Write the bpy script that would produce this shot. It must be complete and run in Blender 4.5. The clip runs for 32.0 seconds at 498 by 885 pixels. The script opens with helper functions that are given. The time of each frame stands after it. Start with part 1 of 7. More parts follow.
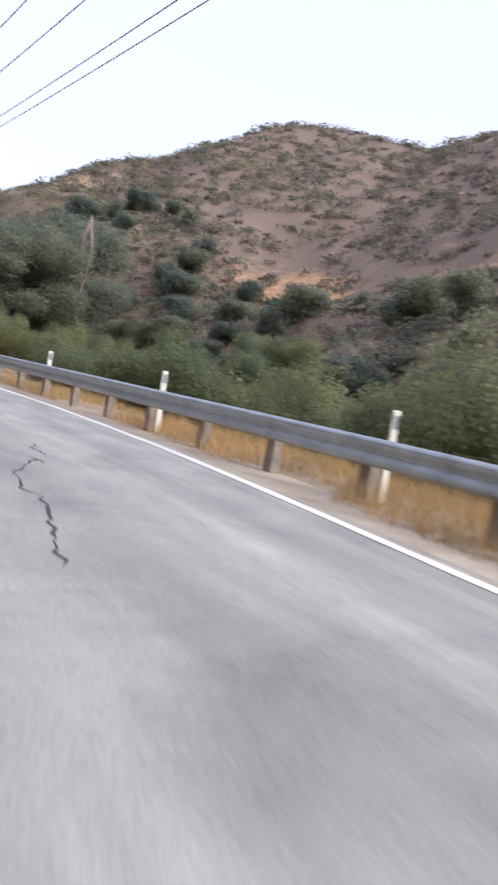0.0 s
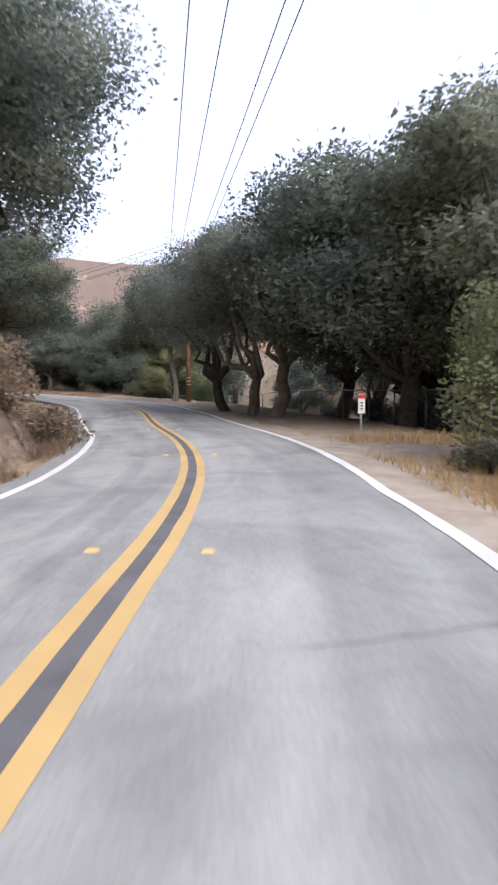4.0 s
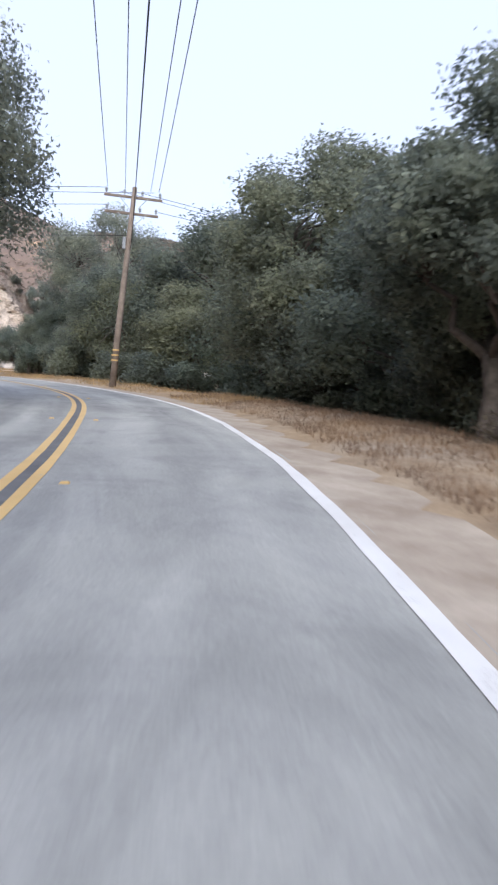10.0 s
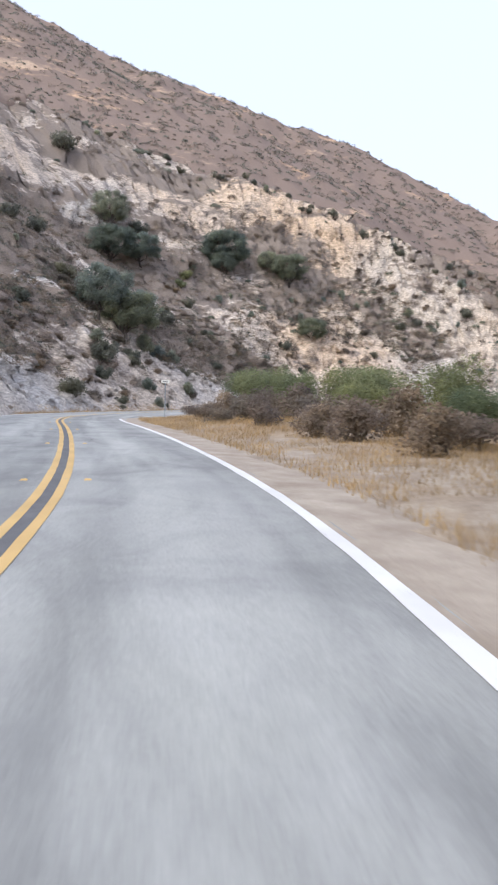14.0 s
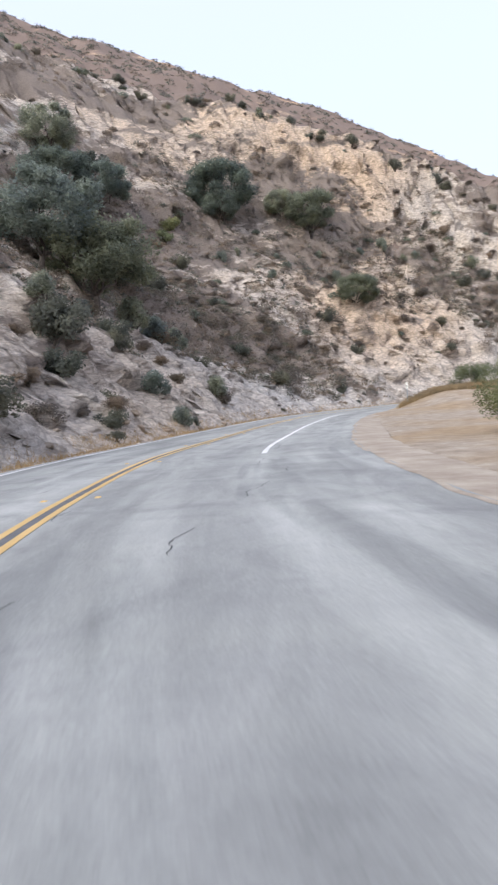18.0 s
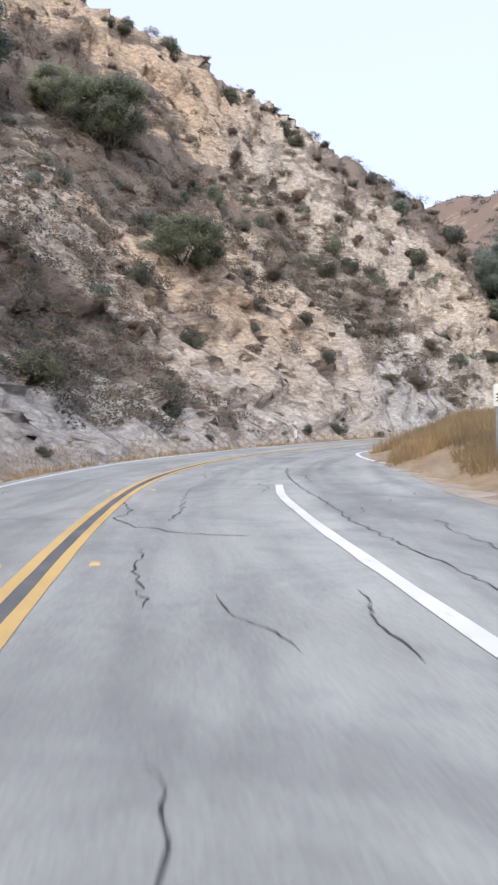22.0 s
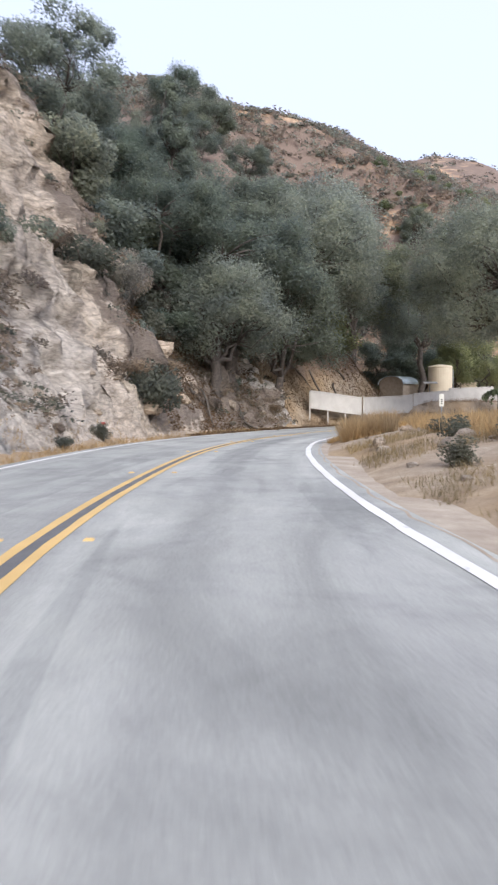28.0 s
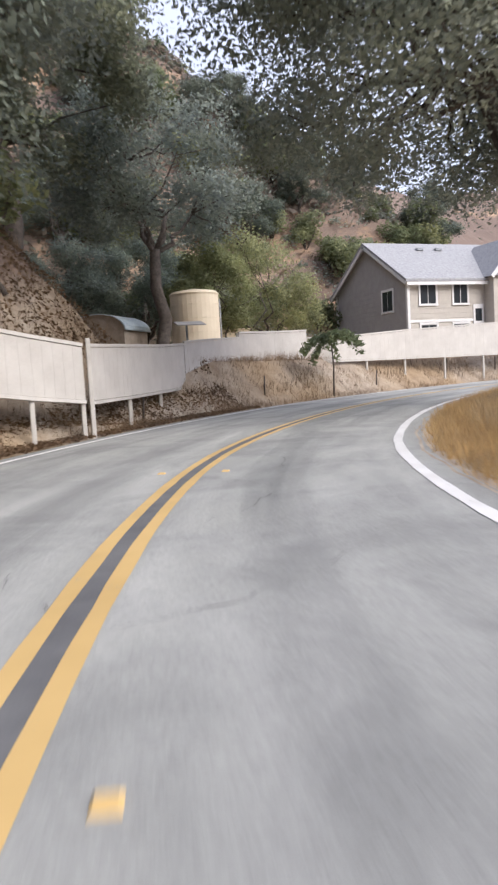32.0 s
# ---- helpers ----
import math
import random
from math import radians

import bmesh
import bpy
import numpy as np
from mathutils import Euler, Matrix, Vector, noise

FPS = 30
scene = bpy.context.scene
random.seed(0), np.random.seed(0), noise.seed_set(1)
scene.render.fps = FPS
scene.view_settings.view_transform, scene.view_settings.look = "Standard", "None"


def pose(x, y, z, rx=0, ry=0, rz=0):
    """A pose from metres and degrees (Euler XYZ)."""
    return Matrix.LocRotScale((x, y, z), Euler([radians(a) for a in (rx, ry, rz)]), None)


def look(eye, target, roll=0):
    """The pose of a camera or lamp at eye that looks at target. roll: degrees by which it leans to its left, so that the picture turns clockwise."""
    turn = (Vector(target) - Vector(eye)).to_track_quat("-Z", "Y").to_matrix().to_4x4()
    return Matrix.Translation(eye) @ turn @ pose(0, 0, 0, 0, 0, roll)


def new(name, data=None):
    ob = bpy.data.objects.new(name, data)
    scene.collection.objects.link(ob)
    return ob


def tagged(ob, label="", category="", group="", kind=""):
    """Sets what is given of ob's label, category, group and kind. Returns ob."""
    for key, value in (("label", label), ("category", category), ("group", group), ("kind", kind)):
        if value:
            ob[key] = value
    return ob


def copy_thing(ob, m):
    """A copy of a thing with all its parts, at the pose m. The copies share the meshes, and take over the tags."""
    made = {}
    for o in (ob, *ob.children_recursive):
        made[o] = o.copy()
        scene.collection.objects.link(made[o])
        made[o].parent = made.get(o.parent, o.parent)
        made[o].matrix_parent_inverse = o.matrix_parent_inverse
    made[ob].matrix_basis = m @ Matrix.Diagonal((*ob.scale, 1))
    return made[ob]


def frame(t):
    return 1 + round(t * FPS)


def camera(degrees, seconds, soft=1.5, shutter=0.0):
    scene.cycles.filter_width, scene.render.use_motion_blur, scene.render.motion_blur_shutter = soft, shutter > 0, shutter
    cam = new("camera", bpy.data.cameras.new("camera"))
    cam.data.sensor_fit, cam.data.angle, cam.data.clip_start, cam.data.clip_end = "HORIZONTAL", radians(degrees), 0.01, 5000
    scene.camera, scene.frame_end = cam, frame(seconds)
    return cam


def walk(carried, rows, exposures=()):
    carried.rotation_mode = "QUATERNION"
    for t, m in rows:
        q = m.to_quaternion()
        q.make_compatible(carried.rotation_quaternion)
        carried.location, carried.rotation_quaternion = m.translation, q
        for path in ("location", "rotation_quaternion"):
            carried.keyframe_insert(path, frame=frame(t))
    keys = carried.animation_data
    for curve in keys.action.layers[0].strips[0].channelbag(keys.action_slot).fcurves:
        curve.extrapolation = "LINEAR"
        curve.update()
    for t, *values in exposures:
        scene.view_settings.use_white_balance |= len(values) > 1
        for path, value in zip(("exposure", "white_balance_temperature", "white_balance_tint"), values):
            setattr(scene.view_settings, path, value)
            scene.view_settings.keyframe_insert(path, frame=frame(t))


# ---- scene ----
cam = camera(38.26, 32.0, soft=2.3, shutter=0.3)
walk(cam, [
    (0.0, pose(1.77, -47.95, 1.203, 83.70, -9.45, -27.45)),
    (0.5, pose(2.81, -43.88, 1.102, 84.18, -7.78, -17.99)),
    (1.0, pose(3.22, -39.62, 0.995, 83.76, -5.99, -9.55)),
    (1.5, pose(3.07, -35.21, 0.884, 83.54, -3.39, -4.62)),
    (2.0, pose(2.62, -30.69, 0.774, 84.22, -1.58, -1.92)),
    (2.5, pose(2.12, -26.05, 0.671, 84.97, -0.61, -0.03)),
    (3.0, pose(1.75, -21.30, 0.585, 85.21, 0.81, 1.14)),
    (3.5, pose(1.54, -16.41, 0.528, 85.58, 1.23, 0.92)),
    (4.0, pose(1.36, -11.37, 0.495, 85.44, -0.01, 0.14)),
    (4.5, pose(1.14, -6.21, 0.480, 85.20, -2.15, -0.63)),
    (5.0, pose(0.79, -0.93, 0.477, 85.05, -4.39, -0.86)),
    (5.5, pose(0.27, 4.44, 0.479, 84.95, -5.57, 0.01)),
    (6.0, pose(-0.46, 9.87, 0.476, 84.68, -3.79, 2.53)),
    (6.5, pose(-1.34, 15.28, 0.471, 85.19, -2.56, 3.83)),
    (7.0, pose(-2.39, 20.60, 0.471, 84.89, -3.02, 6.11)),
    (7.5, pose(-3.73, 25.82, 0.484, 83.65, -2.95, 9.96)),
    (8.0, pose(-5.45, 30.88, 0.516, 82.78, -3.21, 12.84)),
    (8.5, pose(-7.58, 35.77, 0.564, 82.58, -4.21, 16.97)),
    (9.0, pose(-10.06, 40.49, 0.622, 83.74, -3.73, 22.13)),
    (9.5, pose(-12.83, 45.08, 0.689, 84.06, -2.87, 27.84)),
    (10.0, pose(-15.86, 49.58, 0.761, 84.97, -3.23, 33.33)),
    (10.5, pose(-19.12, 53.93, 0.839, 85.80, -2.36, 37.40)),
    (11.0, pose(-22.70, 57.98, 0.925, 86.79, -2.39, 41.83)),
    (11.5, pose(-26.56, 61.65, 1.017, 86.72, -3.14, 47.21)),
    (12.0, pose(-30.56, 64.91, 1.112, 86.28, -2.08, 52.30)),
    (12.5, pose(-34.79, 67.68, 1.217, 86.44, -2.86, 57.01)),
    (13.0, pose(-39.28, 69.95, 1.308, 86.35, -2.89, 62.95)),
    (13.5, pose(-43.99, 71.80, 1.361, 86.57, -1.92, 67.49)),
    (14.0, pose(-48.91, 73.31, 1.384, 86.09, -1.29, 69.90)),
    (14.5, pose(-54.02, 74.37, 1.387, 85.38, -0.18, 70.90)),
    (15.0, pose(-59.27, 75.11, 1.373, 85.05, 1.17, 72.06)),
    (15.5, pose(-64.59, 75.67, 1.343, 85.04, 2.42, 73.13)),
    (16.0, pose(-69.92, 76.19, 1.301, 85.00, 2.75, 73.16)),
    (16.5, pose(-75.21, 76.76, 1.247, 85.18, 3.00, 72.34)),
    (17.0, pose(-80.44, 77.45, 1.182, 85.60, 3.54, 70.87)),
    (17.5, pose(-85.58, 78.32, 1.103, 86.12, 4.22, 68.93)),
    (18.0, pose(-90.62, 79.42, 1.010, 86.31, 4.28, 66.71)),
    (18.5, pose(-95.61, 80.78, 0.916, 86.59, 3.96, 64.39)),
    (19.0, pose(-100.54, 82.47, 0.830, 86.91, 3.23, 61.86)),
    (19.5, pose(-105.35, 84.46, 0.750, 87.33, 2.37, 59.71)),
    (20.0, pose(-109.99, 86.66, 0.673, 87.77, 2.02, 57.25)),
    (20.5, pose(-114.44, 89.06, 0.598, 88.13, 1.25, 54.64)),
    (21.0, pose(-118.77, 91.67, 0.535, 88.26, 0.21, 52.29)),
    (21.5, pose(-123.05, 94.40, 0.489, 88.55, 0.06, 49.85)),
    (22.0, pose(-127.24, 97.22, 0.455, 88.22, 0.67, 48.03)),
    (22.5, pose(-131.27, 100.12, 0.425, 87.01, 2.24, 45.99)),
    (23.0, pose(-135.00, 103.20, 0.394, 85.99, 2.71, 42.66)),
    (23.5, pose(-138.35, 106.48, 0.360, 86.31, 2.27, 38.96)),
    (24.0, pose(-141.37, 109.94, 0.322, 87.27, 1.93, 34.83)),
    (24.5, pose(-144.12, 113.56, 0.282, 88.18, 1.23, 30.96)),
    (25.0, pose(-146.68, 117.36, 0.243, 88.86, 0.78, 27.11)),
    (25.5, pose(-149.11, 121.35, 0.214, 88.37, 0.49, 23.72)),
    (26.0, pose(-151.36, 125.53, 0.192, 87.52, -0.00, 20.63)),
    (26.5, pose(-153.38, 129.87, 0.174, 87.10, -0.51, 17.68)),
    (27.0, pose(-155.15, 134.34, 0.159, 87.27, -0.85, 14.74)),
    (27.5, pose(-156.65, 138.92, 0.142, 87.66, -0.75, 11.67)),
    (28.0, pose(-157.88, 143.57, 0.123, 87.32, 0.22, 8.32)),
    (28.5, pose(-158.89, 148.29, 0.103, 87.01, 1.13, 5.41)),
    (29.0, pose(-159.69, 153.11, 0.093, 86.60, 1.91, 2.69)),
    (29.5, pose(-160.41, 158.03, 0.090, 86.08, 2.25, -0.26)),
    (30.0, pose(-160.98, 163.04, 0.078, 85.45, 2.35, -3.42)),
    (30.5, pose(-161.30, 168.15, 0.058, 84.62, 3.41, -7.71)),
    (31.0, pose(-161.17, 173.33, 0.030, 84.40, 4.16, -12.73)),
    (31.5, pose(-160.54, 178.58, -0.011, 84.68, 4.27, -17.08)),
    (32.0, pose(-159.54, 183.86, -0.053, 85.00, 3.29, -20.51)),
], exposures=[(0.0, 0.9, 5750, 9), (1.0, 0.82, 5730, 10), (3.5, 0.8, 5700, 10), (5.5, 2.05, 5650, 10), (7.0, 2.05, 5600, 10), (8.0, 1.58, 5550, 9), (9.0, 1.02, 5520, 7), (11.0, 0.84, 5520, 6), (15.0, 0.9, 5600, 5), (18.0, 0.84, 5650, 5), (25.0, 0.82, 5650, 5), (28.0, 0.87, 5620, 6), (32.0, 0.89, 5750, 8)])

# ---------------------------------------------------------------- light
world = bpy.data.worlds.new("sky")
scene.world = world
world.use_nodes = True
_n, _l = world.node_tree.nodes, world.node_tree.links
sky = _n.new("ShaderNodeTexSky")
sky.sky_type = "NISHITA"
sky.sun_disc = False
sky.sun_elevation = radians(35)
sky.sun_rotation = radians(150)
sky.air_density, sky.dust_density, sky.ozone_density = 1.0, 4.0, 2.0
haze = _n.new("ShaderNodeMix")  # thin high overcast over the blue
haze.data_type = "RGBA"
haze.inputs[0].default_value = 0.74
haze.inputs[7].default_value = (4.72, 4.46, 5.0, 1)
_l.new(sky.outputs["Color"], haze.inputs[6])
_l.new(haze.outputs[2], _n["Background"].inputs["Color"])
_n["Background"].inputs["Strength"].default_value = 0.143

sun = new("sun", bpy.data.lights.new("sun", "SUN"))
sun.data.energy, sun.data.angle = 1.95, radians(40)
sun.data.color = (1.0, 0.86, 0.72)
# the sun's direction follows the sky: rotation is clockwise from north
sun.matrix_world = look((0, 0, 200), (-200 * math.sin(radians(150)), -200 * math.cos(radians(150)), 60))

# ---------------------------------------------------------------- materials
def ramp(nt, fac, stops):
    r = nt.nodes.new("ShaderNodeValToRGB")
    els = r.color_ramp.elements
    while len(els) < len(stops):
        els.new(0.5)
    for e, (p, c) in zip(els, stops):
        e.position, e.color = p, (*c, 1)
    nt.links.new(fac, r.inputs["Fac"])
    return r.outputs["Color"]


def noise_tex(nt, scale, detail=4.0, rough=0.6, vec=None, dist=0.0):
    n = nt.nodes.new("ShaderNodeTexNoise")
    n.inputs["Scale"].default_value = scale
    n.inputs["Detail"].default_value = detail
    n.inputs["Roughness"].default_value = rough
    n.inputs["Distortion"].default_value = dist
    if vec is not None:
        nt.links.new(vec, n.inputs["Vector"])
    return n.outputs["Fac"]


def mixed(nt, fac, a, b, mode="MIX"):
    m = nt.nodes.new("ShaderNodeMix")
    m.data_type, m.blend_type = "RGBA", mode
    for sock, v in ((m.inputs[0], fac), (m.inputs[6], a), (m.inputs[7], b)):
        if isinstance(v, (int, float)):
            sock.default_value = v
        elif isinstance(v, tuple):
            sock.default_value = (*v, 1)
        else:
            nt.links.new(v, sock)
    return m.outputs[2]


def sharpen(nt, fac, lo, hi):
    m = nt.nodes.new("ShaderNodeMapRange")
    m.inputs["From Min"].default_value, m.inputs["From Max"].default_value = lo, hi
    nt.links.new(fac, m.inputs["Value"])
    return m.outputs["Result"]


def start_mat(name, rough=0.8, metal=0.0, spec=0.3):
    m = bpy.data.materials.new(name)
    m.use_nodes = True
    b = m.node_tree.nodes["Principled BSDF"]
    b.inputs["Roughness"].default_value = rough
    b.inputs["Metallic"].default_value = metal
    b.inputs["Specular IOR Level"].default_value = spec
    return m, m.node_tree, b


def world_pos(nt):
    return nt.nodes.new("ShaderNodeNewGeometry").outputs["Position"]


def bumped(nt, b, fac, strength, dist):
    n = nt.nodes.new("ShaderNodeBump")
    n.inputs["Strength"].default_value, n.inputs["Distance"].default_value = strength, dist
    nt.links.new(fac, n.inputs["Height"])
    nt.links.new(n.outputs["Normal"], b.inputs["Normal"])


def simple(name, c1, c2, scale=6.0, rough=0.7, metal=0.0, bump=0.15, dist=0.01, spec=0.3, fine=60.0):
    """A surface with stains of one size and grain of another."""
    m, nt, b = start_mat(name, rough, metal, spec)
    p = world_pos(nt)
    big = noise_tex(nt, scale, 4, 0.65, p)
    small = noise_tex(nt, fine, 3, 0.7, p)
    c = ramp(nt, big, [(0.3, c1), (0.7, c2)])
    g = ramp(nt, small, [(0.3, (0.78, 0.78, 0.78)), (0.7, (1.0, 1.0, 1.0))])
    nt.links.new(mixed(nt, 0.7, c, g, "MULTIPLY"), b.inputs["Base Color"])
    bumped(nt, b, small, bump, dist)
    return m


def leaf_mat(name, dark, light, rough=0.6, through_light=1.0):
    m, nt, b = start_mat(name, rough, 0, 0.25)
    geo = nt.nodes.new("ShaderNodeNewGeometry")
    info = nt.nodes.new("ShaderNodeObjectInfo")
    mean = tuple((a + q) / 2 for a, q in zip(dark, light))
    low, high = tuple(0.6 * a + 0.4 * q for a, q in zip(dark, mean)), tuple(0.5 * a + 0.5 * q for a, q in zip(light, mean))
    c = ramp(nt, geo.outputs["Random Per Island"], [(0.0, low), (0.6, mean), (1.0, high)])
    tone = ramp(nt, info.outputs["Random"], [(0.0, (0.75, 0.8, 0.78)), (0.5, (1.0, 1.0, 1.0)), (1.0, (1.15, 1.08, 0.9))])
    blot = ramp(nt, noise_tex(nt, 0.7, 3, 0.6, geo.outputs["Position"]), [(0.35, (0.7, 0.72, 0.75)), (0.65, (1.15, 1.12, 1.0))])
    c = mixed(nt, 1.0, mixed(nt, 1.0, c, tone, "MULTIPLY"), blot, "MULTIPLY")
    nt.links.new(c, b.inputs["Base Color"])
    t = nt.nodes.new("ShaderNodeBsdfTranslucent")
    nt.links.new(mixed(nt, 1.0, c, (through_light, through_light, through_light), "MULTIPLY"), t.inputs["Color"])
    mx = nt.nodes.new("ShaderNodeMixShader")
    mx.inputs["Fac"].default_value = 0.58
    nt.links.new(b.outputs[0], mx.inputs[1])
    nt.links.new(t.outputs[0], mx.inputs[2])
    nt.links.new(mx.outputs[0], nt.nodes["Material Output"].inputs["Surface"])
    return m


def asphalt_mat():
    """Old chip seal: broad wheel tracks, resurfaced strips, stains and grain."""
    m, nt, b = start_mat("asphalt", 0.85, 0, 0.25)
    uv = nt.nodes.new("ShaderNodeUVMap").outputs["UV"]
    p = world_pos(nt)

    def along(sx, sy):
        mp = nt.nodes.new("ShaderNodeMapping")
        mp.inputs["Scale"].default_value = (sx, sy, 1)
        nt.links.new(uv, mp.inputs["Vector"])
        return mp.outputs["Vector"]
    c = ramp(nt, noise_tex(nt, 1.0, 5, 0.62, along(0.8, 0.16), 1.2), [(0.28, (0.298, 0.298, 0.282)), (0.5, (0.38, 0.38, 0.358)), (0.7, (0.46, 0.458, 0.433))])
    tracks = noise_tex(nt, 1.0, 2, 0.5, along(1.15, 0.02), 0.15)
    c = mixed(nt, 0.75, c, ramp(nt, tracks, [(0.36, (0.76, 0.76, 0.77)), (0.5, (0.97, 0.97, 0.97)), (0.64, (1.13, 1.13, 1.12))]), "MULTIPLY")
    strip = sharpen(nt, noise_tex(nt, 1.0, 3, 0.55, along(0.55, 0.045), 0.5), 0.56, 0.585)
    c = mixed(nt, 1.0, c, mixed(nt, strip, (1.0, 1.0, 1.0), (0.86, 0.865, 0.87)), "MULTIPLY")
    blot = noise_tex(nt, 0.55, 6, 0.68, p, 0.8)
    c = mixed(nt, 0.8, c, ramp(nt, blot, [(0.34, (0.76, 0.76, 0.77)), (0.5, (1.0, 1.0, 1.0)), (0.66, (1.1, 1.1, 1.08))]), "MULTIPLY")
    grain = noise_tex(nt, 38.0, 3, 0.8, p)
    c = mixed(nt, 0.8, c, ramp(nt, grain, [(0.3, (0.7, 0.7, 0.7)), (0.7, (1.14, 1.14, 1.14))]), "MULTIPLY")
    nt.links.new(c, b.inputs["Base Color"])
    bumped(nt, b, grain, 0.3, 0.01)
    return m


def paint_mat(name, col, under):
    m, nt, b = start_mat(name, 0.6, 0, 0.3)
    p = world_pos(nt)
    wear = noise_tex(nt, 7.0, 6, 0.75, p)
    dirt = noise_tex(nt, 0.8, 4, 0.6, p)
    c = mixed(nt, sharpen(nt, wear, 0.62, 0.70), col, under)
    c = mixed(nt, 0.6, c, ramp(nt, dirt, [(0.3, (0.72, 0.7, 0.68)), (0.6, (1, 1, 1))]), "MULTIPLY")
    nt.links.new(c, b.inputs["Base Color"])
    return m


def hill_colour(nt, scrub_lo, scrub_hi, rock_lo, rock_hi, lo, hi, scale=0.05, fine=0.6):
    """Weathered rock showing through dry scrub, with strata, at three scales: colour and relief."""
    p = world_pos(nt)
    mp = nt.nodes.new("ShaderNodeMapping")
    mp.inputs["Rotation"].default_value = (0.5, 0.35, 0.6)
    mp.inputs["Scale"].default_value = (1, 1, 2.2)
    nt.links.new(p, mp.inputs["Vector"])
    v = mp.outputs["Vector"]
    big = noise_tex(nt, scale, 6, 0.62, v, 0.4)
    mid = noise_tex(nt, fine, 6, 0.68, v, 0.5)
    small = noise_tex(nt, 5.0, 5, 0.7, v)
    sum1 = nt.nodes.new("ShaderNodeMath")
    sum1.operation = "MULTIPLY_ADD"
    nt.links.new(mid, sum1.inputs[0])
    sum1.inputs[1].default_value = 0.6
    amp = nt.nodes.new("ShaderNodeMath")
    amp.operation = "MULTIPLY"
    nt.links.new(big, amp.inputs[0])
    amp.inputs[1].default_value = 1.3
    nt.links.new(amp.outputs[0], sum1.inputs[2])
    bare = nt.nodes.new("ShaderNodeAttribute")
    bare.attribute_name = "bare_rock"
    sum2 = nt.nodes.new("ShaderNodeMath")
    sum2.operation = "MULTIPLY_ADD"
    nt.links.new(bare.outputs["Fac"], sum2.inputs[0])
    sum2.inputs[1].default_value = 0.24
    nt.links.new(sum1.outputs[0], sum2.inputs[2])
    rocky = sharpen(nt, sum2.outputs[0], lo, hi)
    scrub = ramp(nt, small, [(0.3, scrub_lo), (0.7, scrub_hi)])
    rock = ramp(nt, noise_tex(nt, 1.6, 6, 0.7, v, 0.8), [(0.26, tuple(k * 0.58 for k in rock_lo)), (0.40, rock_lo), (0.64, rock_hi)])
    tint = ramp(nt, noise_tex(nt, 0.035, 3, 0.5, p), [(0.38, (0.97, 0.98, 1.0)), (0.62, (1.05, 0.945, 0.835))])
    rock = mixed(nt, 1.0, rock, tint, "MULTIPLY")
    ochre = nt.nodes.new("ShaderNodeAttribute")
    ochre.attribute_name = "ochre"
    rock = mixed(nt, 1.0, rock, mixed(nt, ochre.outputs["Fac"], (1.0, 1.0, 1.0), (1.0, 0.9, 0.785)), "MULTIPLY")
    warp = nt.nodes.new("ShaderNodeVectorMath")  # joints between the broken blocks
    warp.operation = "MULTIPLY_ADD"
    wn = nt.nodes.new("ShaderNodeTexNoise")
    wn.inputs["Scale"].default_value = 1.1
    nt.links.new(v, wn.inputs["Vector"])
    nt.links.new(wn.outputs["Color"], warp.inputs[0])
    warp.inputs[1].default_value = (1.1, 1.1, 1.1)
    nt.links.new(v, warp.inputs[2])
    vor = nt.nodes.new("ShaderNodeTexVoronoi")
    vor.feature = "DISTANCE_TO_EDGE"
    vor.inputs["Scale"].default_value = 0.75
    nt.links.new(warp.outputs["Vector"], vor.inputs["Vector"])
    rock = mixed(nt, 0.5, rock, ramp(nt, vor.outputs["Distance"], [(0.0, (0.42, 0.38, 0.35)), (0.035, (0.8, 0.78, 0.76)), (0.12, (1.0, 1.0, 1.0))]), "MULTIPLY")
    return mixed(nt, rocky, scrub, rock), noise_tex(nt, 2.2, 7, 0.72, v, 0.6)


def hill_mat(name, *a):
    m, nt, b = start_mat(name, 0.92, 0, 0.15)
    c, relief = hill_colour(nt, *a)
    nt.links.new(c, b.inputs["Base Color"])
    bumped(nt, b, relief, 1.0, 0.4)
    return m


